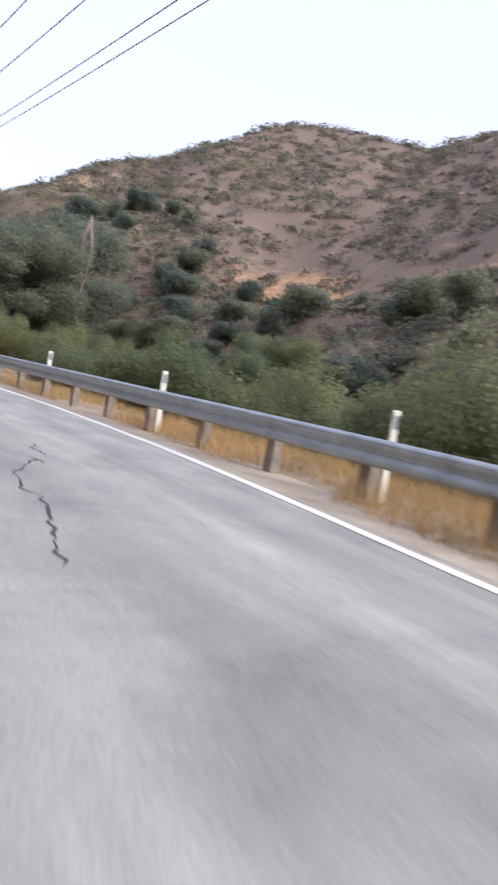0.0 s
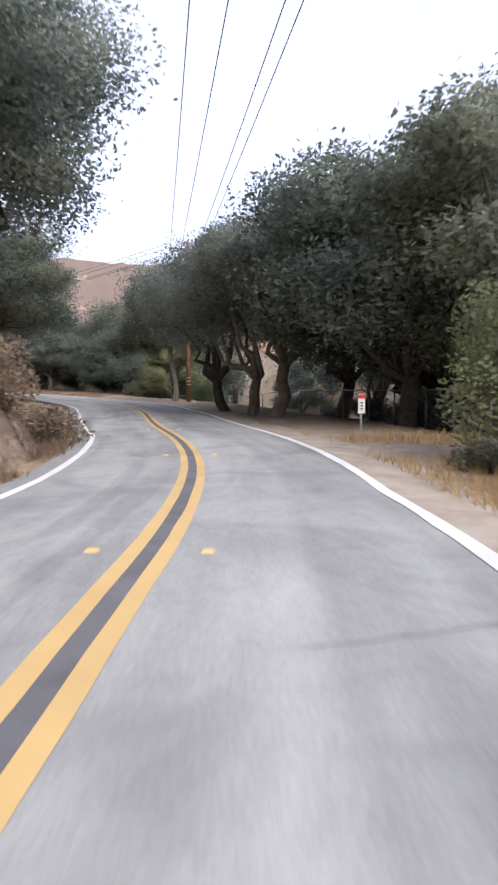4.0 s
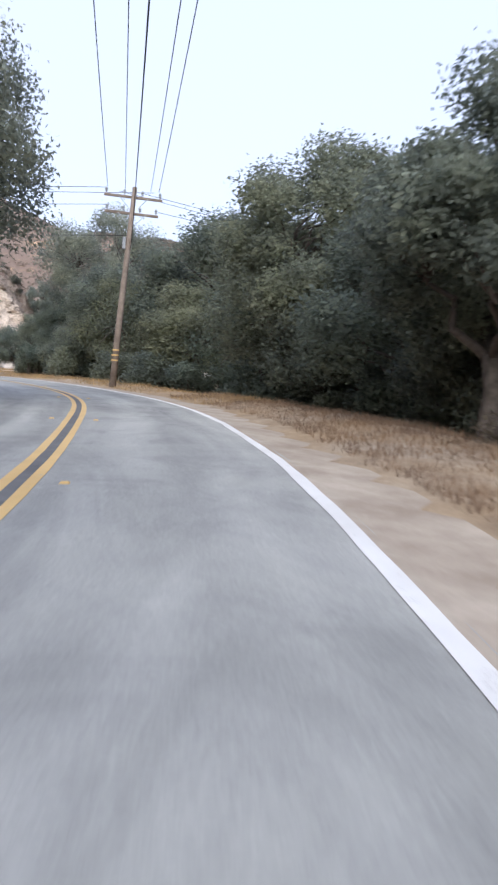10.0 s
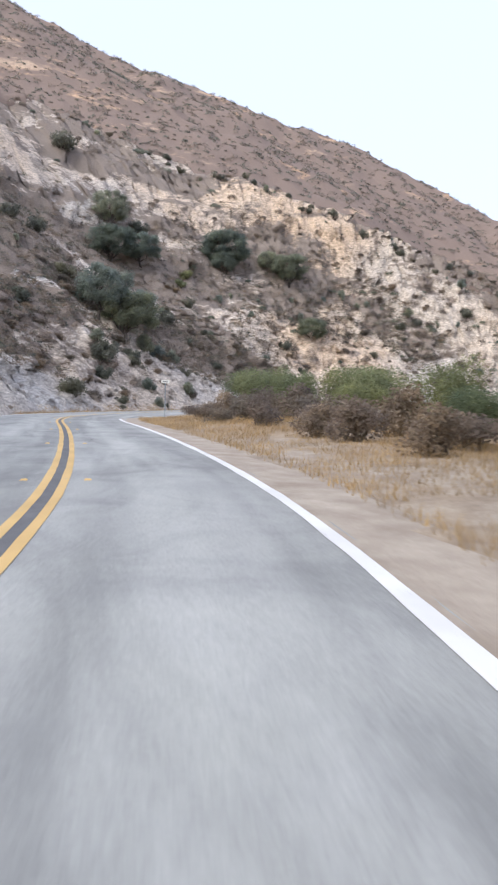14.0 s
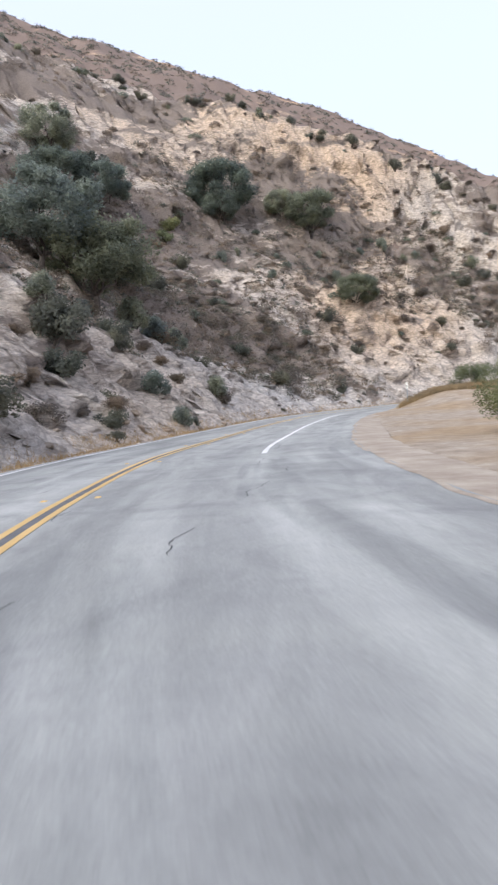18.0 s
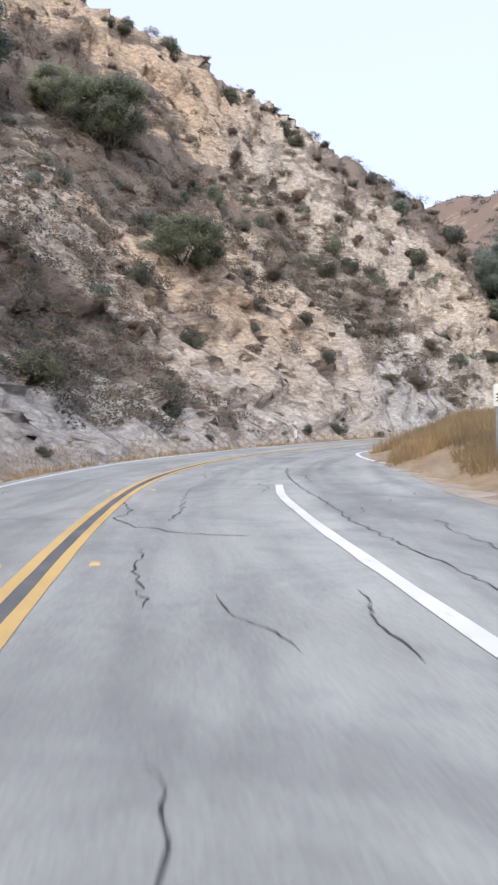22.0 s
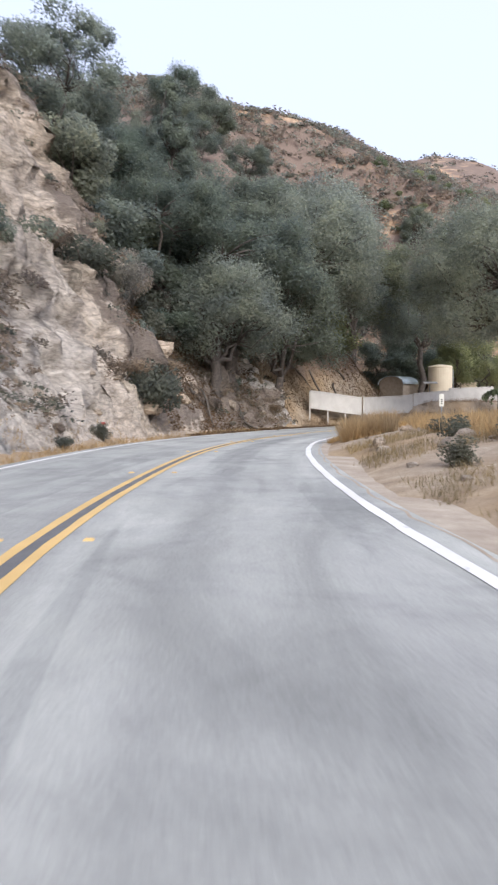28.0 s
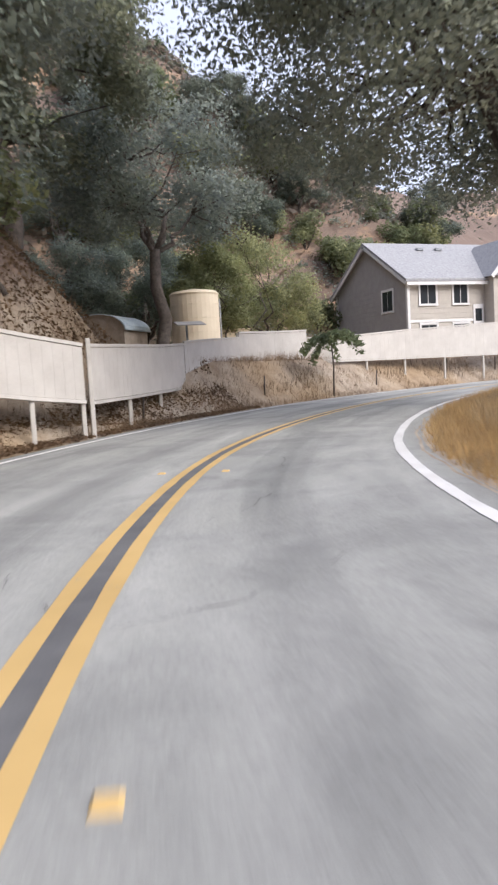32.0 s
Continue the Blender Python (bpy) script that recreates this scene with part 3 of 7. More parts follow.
def ribbon(name, s0, s1, u0, u1, dz, mat, step=0.5, cols=1, wob=0.0, parent=None):
    """A strip along the road between two offsets (numbers or functions of s)."""
    s = np.arange(s0, s1 + 1e-6, step)
    a = u0(s) if callable(u0) else np.full_like(s, u0)
    b = u1(s) if callable(u1) else np.full_like(s, u1)
    if wob:
        a = a + wob * fbm(s, s * 0, 1.3, 3, s0)
        b = b + wob * fbm(s, s * 0, 1.3, 3, s0 + 9)
    verts, uvs = [], []
    f = np.clip(np.interp(s, SS, np.arange(len(SS))), 0, len(SS) - 1.001)
    i = f.astype(int)
    k = (f - i)[:, None]
    P, N, Z = AX[i] * (1 - k) + AX[i + 1] * k, NR[i] * (1 - k) + NR[i + 1] * k, np.interp(s, SS, AZ)
    for c in range(cols + 1):
        u = a + (b - a) * c / cols
        q = P + N * u[:, None]
        verts.append(np.stack([q[:, 0], q[:, 1], Z + (dz(s, u) if callable(dz) else dz)], 1))
        uvs.append(np.stack([u, s], 1))
    V = np.stack(verts, 1).reshape(-1, 3)
    U = np.stack(uvs, 1).reshape(-1, 2)
    me = mesh_grid(name, V, cols + 1, len(s), mat)
    lay = me.uv_layers.new(name="UVMap")
    idx = np.empty(len(me.loops), int)
    me.loops.foreach_get("vertex_index", idx)
    lay.data.foreach_set("uv", U[idx].ravel())
    ob = new(name, me)
    if parent:
        ob.parent = parent
    return ob


road = ribbon("road", -100, 400, lambda s: left_edge(s) - 0.35, paved, 0.0, M_ASPHALT, cols=10)
tagged(road, "worn grey asphalt canyon road with faded wheel tracks", "road", kind="structure")
for i, (a, b) in enumerate(((-60, 181), (203, 240), (259.5, 390))):
    w = ribbon("edge_line", a, b, lambda s: right_edge(s) - 0.075, lambda s: right_edge(s) + 0.075, 0.006, M_WHITE, wob=0.02, parent=road)
hook = lambda d: (lambda s: table(s, (248, 5.9), (250, 5.35), (252, 4.9), (253.5, 4.55), (255, 4.2), (256.5, 3.92), (258, 3.76), (259.5, 3.74)) + d)
ribbon("edge_line", 248, 259.5, hook(-0.075), hook(0.075), 0.006, M_WHITE, wob=0.02, parent=road)
w = ribbon("edge_line", -60, 390, lambda s: left_edge(s) - 0.06, lambda s: left_edge(s) + 0.06, 0.006, M_WHITE, wob=0.02, parent=road)
for o in (-0.12, 0.12):
    ribbon("centre_line", -60, 390, lambda s, o=o: centre(s) + o - 0.056, lambda s, o=o: centre(s) + o + 0.056, 0.006, M_YELLOW, wob=0.012, parent=road)
ribbon("seal", -60, 390, lambda s: centre(s) - 0.07, lambda s: centre(s) + 0.07, 0.003, M_PATCH, parent=road)

def blocks(x, y, z, size, seed):
    """Cells of broken rock: a random value for each block and the distance to its joint."""
    c, k = math.cos(0.5), math.sin(0.5)
    p, q, r = x / size, (y * c - z * k) / size, (y * k + z * c) / size * 1.5
    ip, iq, ir = np.floor(p), np.floor(q), np.floor(r)
    d1, d2, val = np.full(x.shape, 9.0), np.full(x.shape, 9.0), np.zeros(x.shape)
    for i, j, l in [(i, j, l) for i in (-1, 0, 1) for j in (-1, 0, 1) for l in (-1, 0, 1)]:
        a, b, e = ip + i, iq + j, ir + l
        h = [np.sin(a * 127.1 + b * 311.7 + e * 74.7 + seed + m * 13.7) * 43758.5453 for m in range(4)]
        h = [v - np.floor(v) for v in h]
        d = np.sqrt((a + h[0] - p) ** 2 + (b + h[1] - q) ** 2 + (e + h[2] - r) ** 2)
        near = d < d1
        d2 = np.where(near, d1, np.minimum(d2, d))
        val = np.where(near, h[3], val)
        d1 = np.where(near, d, d1)
    return val, d2 - d1


def gully(s, v):
    """Where scrub fills the gullies that run aslant down the cliff: about -1 (bare rib) to 1 (gully)."""
    a, b = v + 0.62 * s, s - 0.62 * v
    return np.clip(2.6 * fbm(a, b * 0.22, 0.105, 3, 41.0) + 0.25 - 1.3 * np.exp(-v / 4.5), -1, 1)


# rock faces left of the road
def rock_face(name, s0, s1, vs, mat, shelf_from, label, knob=1.0):
    S0 = np.arange(s0, s1 + 0.01, 0.4)
    S, V = np.meshgrid(S0, vs)
    jit = np.random.default_rng(len(S0))
    S = S + jit.uniform(-0.15, 0.15, S.shape)
    V = V + jit.uniform(-0.42, 0.42, V.shape) * np.gradient(vs)[:, None] * (V > 0.2)
    idx = np.interp(S, SS, np.arange(len(SS))).astype(int)
    off = left_edge(S) - bank_foot(S) + 0.3 - V
    X, Y = AX[idx][..., 0] + NR[idx][..., 0] * off, AX[idx][..., 1] + NR[idx][..., 1] * off
    Z = land(X, Y)[0]
    amp = np.clip(V * 0.5, 0, 1.0) * knob
    c1, g1 = blocks(X, Y, Z, 3.2, 1.0)
    c2, g2 = blocks(X, Y, Z, 1.1, 5.0)
    lump = (c1 - 0.4) * 1.25 + (c2 - 0.5) * 0.45 - 0.5 * np.exp(-g1 * 9) - 0.25 * np.exp(-g2 * 9) + 0.7 * fbm(X + Z * 0.7, Y - Z * 0.5, 0.22, 5, 3.0) + np.abs(fbm(X - Z, Y + Z * 0.4, 0.5, 4, 7.0)) * 0.8
    shelf = np.abs(((Z * 0.55 + X * 0.12 + 0.7 * fbm(X, Y, 0.12, 3, 4.0)) % 1.0) - 0.5) * 1.2
    dip = np.where(S > 150, gully(S, V), 0.0)
    push = amp * (lump * (1 - 0.35 * np.clip(dip, 0, 1)) + shelf * np.clip((S - shelf_from) / 40, 0.25, 1) - 0.6) - 0.9 * np.clip(V / 6, 0, 1) * dip
    X, Y = X + NR[idx][..., 0] * push, Y + NR[idx][..., 1] * push
    Z = Z + amp * fbm(X, Y, 0.6, 4, 11.0) * 0.6 - np.where(V < 0.1, 0.4, 0)
    me = mesh_grid(name, np.stack([X.ravel(), Y.ravel(), Z.ravel()], 1), len(S0), len(vs), mat)
    for nm, val in (("bare_rock", np.clip(1.15 - V / table(S, (-20, 8), (60, 8), (170, 6), (230, 10), (265, 16), (285, 34), (312, 30), (316, 0.6), (334, 0.6)), 0, 1) - 0.75 * np.clip(dip, -0.4, 1)),
                    ("ochre", np.clip((S - 225) / 60, 0, 1) * np.clip((V - 1.5) / 6, 0, 1))):
        me.attributes.new(nm, "FLOAT", "POINT").data.foreach_set("value", val.ravel().astype(np.float32))
    tagged(new(name, me), label, name, kind="structure")
    return S0, X, Y, Z


cv = np.r_[np.arange(0, 16, 0.33), np.arange(16, 36, 0.7), np.arange(36, 64, 1.6)]
cs, CX, CY, CZ = rock_face("cliff", 170, 334, cv, M_CLIFF, 235, "pale weathered rock cliff with dry scrub beside the road")
rock_face("cut_bank", -14, 57, np.arange(0, 14, 0.4), M_BANK, -40, "tan crumbling rock bank cut beside the road", 0.8)

# ---------------------------------------------------------------- builders
def link(name, me, parent=None, label=""):
    ob = new(name, me)
    if parent is not None:
        ob.parent = parent
    if label:
        ob["label"] = label
    return ob


def part(name, bm, material, parent, label=""):
    me = bpy.data.meshes.new(name)
    bm.to_mesh(me)
    bm.free()
    me.materials.append(material)
    return link(name, me, parent, label)


def thing(name, label, category, group="", at_=None):
    ob = new(name)
    ob.empty_display_size = 0.3
    tagged(ob, label, category, group)
    if at_ is not None:
        ob.matrix_basis = at_
    return ob


def box(bm, cx, cy, cz, sx, sy, sz, bevel=0.0, m=None):
    r = bmesh.ops.create_cube(bm, size=1)
    vs = r["verts"]
    mat = Matrix.Translation((cx, cy, cz)) @ Matrix.Diagonal((sx, sy, sz, 1))
    bmesh.ops.transform(bm, matrix=(m @ mat) if m else mat, verts=vs)
    if bevel:
        es = list({e for v in vs for e in v.link_edges})
        bmesh.ops.bevel(bm, geom=es, offset=bevel, segments=1, affect="EDGES")
    return bm


def rings(points, radii, sides, verts, faces, lump=0.0, rng=None):
    """Adds a tapered tube to lists of verts and faces."""
    base = len(verts)
    P = [Vector(p) for p in points]
    a = None
    for i, (p, r) in enumerate(zip(P, radii)):
        d = (P[min(i + 1, len(P) - 1)] - P[max(i - 1, 0)]).normalized()
        a = d.orthogonal().normalized() if a is None else (a - d * a.dot(d)).normalized()
        b = d.cross(a)
        for k in range(sides):
            t = 2 * math.pi * k / sides
            q = r * (1 + (lump * (rng.random() - 0.5) if rng else 0))
            v = p + a * math.cos(t) * q + b * math.sin(t) * q
            verts.append((v.x, v.y, v.z))
    for i in range(len(P) - 1):
        for k in range(sides):
            a0, b0 = base + i * sides + k, base + i * sides + (k + 1) % sides
            faces.append((a0, b0, b0 + sides, a0 + sides))
    faces.append(tuple(base + (len(P) - 1) * sides + k for k in range(sides)))
    faces.append(tuple(base + k for k in reversed(range(sides))))


def tube_mesh(name, lines, material, sides=8, lump=0.0, seed=1):
    rng = random.Random(seed)
    V, F = [], []
    for pts, rad in lines:
        rings(pts, rad, sides, V, F, lump, rng)
    me = bpy.data.meshes.new(name)
    me.from_pydata(V, [], F)
    me.polygons.foreach_set("use_smooth", [True] * len(me.polygons))
    me.materials.append(material)
    return me


def leaf_mesh(name, C, size, material, rng, droop=0.0, aspect=1.9, out=None):
    """Small pointed leaves or sprigs at the places C (n, 3); out: the way out of their clump, towards which they turn their faces."""
    n = len(C)
    d = rng.normal(size=(n, 3))
    d[:, 2] = d[:, 2] * 0.6 - droop
    d /= np.linalg.norm(d, axis=1)[:, None]
    e = np.cross(d, rng.normal(size=(n, 3)))
    e /= np.linalg.norm(e, axis=1)[:, None] + 1e-9
    if out is not None:
        e *= np.where((np.cross(e, d) * out).sum(1) < 0, -1.0, 1.0)[:, None]
    sz = np.reshape(size, (-1, 1)) * rng.uniform(0.6, 1.4, (n, 1))
    L, Wd = d * sz * aspect * 0.5, e * sz * 0.5
    V = np.stack([C - L, C + Wd * 0.9 - L * 0.1, C + L, C - Wd * 0.9 - L * 0.1], 1).reshape(-1, 3)
    me = bpy.data.meshes.new(name)
    me.vertices.add(4 * n)
    me.vertices.foreach_set("co", V.ravel())
    me.loops.add(4 * n)
    me.loops.foreach_set("vertex_index", np.arange(4 * n, dtype=np.int32))
    me.polygons.add(n)
    me.polygons.foreach_set("loop_start", np.arange(0, 4 * n, 4, dtype=np.int32))
    me.update(calc_edges=True)
    if out is not None:
        nm = out * 0.75 + np.cross(e, d) * 0.5 + np.array([0, 0, 0.15])
        nm /= np.linalg.norm(nm, axis=1)[:, None] + 1e-9
        me.polygons.foreach_set("use_smooth", [True] * n)
        me.normals_split_custom_set_from_vertices(np.repeat(nm, 4, axis=0))
    me.materials.append(material)
    return me


def bend(a, b, rng, k=0.15, n=4):
    """A crooked line from a to b."""
    a, b = np.array(a, float), np.array(b, float)
    L = np.linalg.norm(b - a)
    out = []
    for i in range(n + 1):
        t = i / n
        off = rng.normal(size=3) * L * k * math.sin(math.pi * t)
        out.append(tuple(a + (b - a) * t + off))
    return out


def tree(name, label, h, r, low, leaves, leaf, bark, seed, size=0.22, trunk=0.28, fork=0.35, flat=0.75, droop=0.0, lean=(0, 0), clumps=34, at_=None, cone=0.0, extra=()):
    """A tree h tall with a crown of radius r that begins at low; trunk, limbs and many leaf clumps."""
    rng = np.random.default_rng(seed)
    t = thing(name, label, "tree", at_=at_)
    mid, half = (h + low) / 2, (h - low) / 2
    centres = []
    while len(centres) < clumps:
        q = rng.normal(size=3)
        q /= np.linalg.norm(q)
        q *= rng.uniform(0.45, 1.0) ** 0.5
        if q[2] < -0.55:
            continue
        c = np.array([q[0] * r * 0.86 + lean[0], q[1] * r * 0.86 + lean[1], mid + q[2] * half * 0.86])
        c[:2] *= 1 - cone * (q[2] * 0.5 + 0.5)
        centres.append(c)
    centres += [np.array(q[:3], float) for q in extra]
    pts, outs, sizes = [], [], []
    per = leaves // clumps
    for k, c in enumerate(centres):
        cr = r * rng.uniform(0.2, 0.36) * (1 - 0.6 * cone * (c[2] - low) / (h - low))
        if k >= clumps:
            cr = extra[k - clumps][3]
        q = rng.normal(size=(per, 3))
        q /= np.linalg.norm(q, axis=1)[:, None]
        deep = rng.uniform(0.1, 1.0, (per, 1)) ** 0.45
        body = c - np.array([lean[0], lean[1], mid - 0.25 * half])
        outs.append(q * 0.75 + body / (np.linalg.norm(body) + 1e-6) * 0.45)
        sizes.append(size * (0.85 + 1.5 * np.clip(0.75 - deep[:, 0], 0, 1)))
        q *= deep * (1 + 0.35 * rng.uniform(-1, 1, (per, 1)) ** 3)
        q[:, 2] *= flat
        if droop:
            q[:, 2] -= droop * rng.uniform(0, 1.6, per) * np.hypot(q[:, 0], q[:, 1])
        pts.append(c + q * cr)
    link("crown", leaf_mesh("crown", np.vstack(pts), np.concatenate(sizes), leaf, rng, droop, out=np.vstack(outs)), t)
    f = np.array([rng.normal() * 0.25 + lean[0] * 0.3, rng.normal() * 0.25 + lean[1] * 0.3, max(1.0, low + (h - low) * 0.12) * fork / 0.35])
    stem = [(bend((0, 0, -0.6), f, rng, 0.04, 4), [trunk * 1.5, trunk * 1.08, trunk, trunk * 0.92, trunk * 0.85])]
    lines = []
    limbs = []
    for k in range(7):
        c = centres[int(rng.integers(len(centres)))]
        a = f + (c - f) * 0.6
        limbs.append(a)
        w = trunk * rng.uniform(0.42, 0.62)
        limb = (bend(f - np.array([0, 0, trunk * 0.6]), a, rng, 0.09, 4), [w, w * 0.85, w * 0.72, w * 0.55, w * 0.4])
        link("limb", tube_mesh("limb", [limb], bark, 7, 0.16, seed + k), t)
    for c in centres:
        a = limbs[int(np.argmin([np.linalg.norm(c - q) for q in limbs]))]
        lines.append((bend(a, c, rng, 0.1, 3), [trunk * 0.2, trunk * 0.14, trunk * 0.09, trunk * 0.05]))
    link("trunk", tube_mesh("trunk", stem, bark, 9, 0.16, seed), t)
    tagged(link("twig", tube_mesh("twig", lines, bark, 5, 0.16, seed), t), kind="stuff")
    return t


def bush(name, label, r, h, leaves, leaf, seed, size=0.12, droop=0.0, category="bush", stems=M_BARK, at_=None):
    rng = np.random.default_rng(seed)
    t = thing(name, label, category, at_=at_)
    pts, lines, outs = [], [], []
    n = 11
    for k in range(n):
        a, d = rng.uniform(0, 2 * math.pi), r * rng.uniform(0.05, 0.72)
        c = np.array([math.cos(a) * d, math.sin(a) * d, h * rng.uniform(0.25, 0.78)])
        q = rng.normal(size=(leaves // n, 3))
        q /= np.linalg.norm(q, axis=1)[:, None]
        outs.append(q * 0.8 + np.array([c[0], c[1], 0.3 * h]) / (r + h) * 0.6)
        q *= rng.uniform(0.1, 1, (leaves // n, 1)) ** 0.5 * np.array([r * 0.42, r * 0.42, h * 0.28])
        p = c + q
        p[:, 2] = np.maximum(p[:, 2], 0.03)
        pts.append(p)
        lines.append((bend((0, 0, -0.2), c, rng, 0.08, 3), [0.035, 0.028, 0.02, 0.012]))
    link("foliage", leaf_mesh("foliage", np.vstack(pts), size, leaf, rng, droop, out=np.vstack(outs)), t)
    tagged(link("stem", tube_mesh("stem", lines, stems, 5, 0, seed), t), kind="stuff")
    return t


def stand(x, y, rot=0.0, scale=1.0, dz=0.0, sz=None):
    return Matrix.Translation((x, y, land_z(x, y) + dz)) @ Matrix.Rotation(rot, 4, "Z") @ Matrix.Diagonal((scale, scale, sz or scale, 1))


def plant(protos, places, label="", first=True):
    """Copies of prototypes at (x, y, scale) with a turn of their own. The first of each stands at its own place."""
    used = set()
    for x, y, k in places:
        rng = random.Random(round(x * 13 + y * 7))
        p = protos[rng.randrange(len(protos))]
        m = stand(x, y, rng.uniform(0, 6.28), k * rng.uniform(0.93, 1.07), -0.15, k * rng.uniform(0.9, 1.1))
        if p.name in used:
            o = copy_thing(p, m)
        else:
            o = p
            o.matrix_basis = m
            used.add(p.name)
        if label:
            o["label"] = label


def road_xy(s, u):
    p = at(s, u)
    return p.x, p.y


# ---------------------------------------------------------------- trees
OAK = "dark green live oak with a dense rounded crown"
oaks = [tree("oak_tree", OAK, 9.5, 5.0, 0.7, 36000, M_OAK, M_BARK, 11, 0.1, 0.3), tree("oak_tree", OAK, 10.5, 5.2, 0.9, 36000, M_OAK, M_BARK, 12, 0.1, 0.32, lean=(0.8, 0.3)),
        tree("oak_tree", OAK, 8.5, 4.6, 0.4, 36000, M_OAK, M_BARK, 13, 0.1, 0.28, lean=(-0.6, 0.5)), tree("oak_tree", OAK, 11.5, 5.0, 1.0, 36000, M_OAK, M_BARK, 14, 0.1, 0.34)]
trees_right = [road_xy(s, u) + (k,) for s, u, k in (
    (96, 14, 0.95), (101, 16, 1.0), (104, 13, 0.95), (108, 15.5, 1.1), (111, 12, 0.85), (114, 14.5, 0.95), (116, 10.8, 0.8), (119, 12.5, 0.9), (122, 10, 0.78), (125, 12.5, 1.1), (128, 9.8, 0.8),
    (130, 14, 1.2), (126, 13.5, 1.1), (133, 10.5, 1.0), (136, 13.5, 1.15), (139, 9.6, 0.75), (142, 10.5, 0.8), (145.5, 10.2, 0.6), (149, 11.2, 0.55), (153, 12, 0.5), (157, 13.2, 0.45), (151, 15, 0.7), (160, 15, 0.5), (109, 21, 1.1), (120, 20, 1.05), (132, 20, 1.3), (140, 18, 1.1),
    (81, -7.4, 1.0), (86, -9.5, 1.1), (76, -8.5, 0.9), (98, -10, 0.95), (104, -11, 0.9))]
trees_mid = [(9.5, 9, 1.25), (16, 17, 1.5), (10, 20, 1.12), (12.5, 13, 1.45), (7, 15, 0.9), (6, 27, 1.15), (9, 34, 1.0), (14, 25, 1.2), (5.5, 47, 0.85)]
trees_left = [(-6.5, 2.5, 0.9), (-9.5, -4, 0.95), (-9, 9, 1.05), (-14, -1, 1.0), (-12, -12, 1.1), (-13.5, 16, 1.0), (-15, 32, 1.1), (-19, 41, 1.15), (-34, 56.5, 0.9), (-20, 22, 1.1), (-27, 34, 1.0)]
trees_end = [(-161, 216.5, 1.25), (-154.5, 227.5, 1.1), (-161, 221.5, 1.0), (-150, 228, 0.8), (-143, 231, 0.75), (-164, 219, 1.0), (-173, 215, 0.9),
             (-153, 236, 0.7), (-128, 240, 0.8), (-160, 228, 0.9), (-182, 207, 0.8), (-178, 222, 0.8), (-168, 232, 0.8), (-116, 232, 1.0), (-110, 244, 1.1),
             (-140, 236, 0.7), (-134, 238, 0.7), (-147, 233, 0.7), (-122, 238, 0.8), (-159.5, 227, 0.95), (-139, 242, 0.7), (-150, 243, 0.7), (-165, 225, 1.0)]
def to_top(x, y, top):
    return x, y, max(0.5, (top - land_z(x, y)) / 10.0)


trees_mid += [to_top(*q) for q in ((6.3, 11.5, 9.9), (9.8, 7.0, 10.2), (8.6, 17, 11.2), (-15.4, 66.8, 8.3), (-18.7, 66.6, 8.1), (-12.9, 67.6, 7.4), (-21.5, 67.6, 7.4))]
trees_end += [to_top(*q) for q in ((-171, 198, 18.5), (-166, 197, 17), (-177, 201, 18.5), (-169, 204, 19), (-163, 212, 19), (-174, 206, 18.5), (-168, 213, 20), (-163, 204, 18), (-158, 211, 17), (-166, 191, 14.5), (-169.5, 187.5, 14.5), (-172, 191, 16), (-163.5, 195, 11), (-176, 196, 21), (-168, 193, 15), (-174, 199, 22), (-180, 199, 22), (-176, 205, 22), (-171, 203, 21.5), (-167, 200, 19.5), (-172, 209, 21), (-166, 207.5, 20), (-182, 204, 23), (-177, 190, 25), (-175, 193.5, 23), (-180, 194, 24.5))]
plant(oaks, trees_right + trees_mid + trees_left + trees_end)
_o = at(71, 4.2)
FRINGE = [(x - _o.x, y - _o.y, z + 0.55 - _o.z, k) for x, y, z, k in ((-5.0, 29.4, 5.0, 0.95), (-4.2, 29.6, 5.1, 1.0), (-3.3, 29.5, 5.25, 1.0), (-2.4, 29.5, 5.3, 0.95), (-1.5, 29.6, 5.2, 0.9),
                                                              (-3.6, 28.4, 5.9, 1.2), (-2.2, 28.2, 5.8, 1.2), (-3.0, 27.0, 6.2, 1.2))]
OVERHANG = [tuple(at(a, b, c) - at(85.5, 5.2)) + (k,) for a, b, c, k in ((87.2, 2.0, 4.4, 0.9), (87.6, 2.6, 3.9, 0.8), (86.6, 2.9, 4.3, 0.9), (87.4, 3.4, 4.3, 0.95), (86.2, 3.8, 3.8, 0.8), (88.2, 3.0, 5.0, 1.0), (86.0, 2.2, 5.0, 0.9), (88.0, 4.4, 4.4, 0.9))]
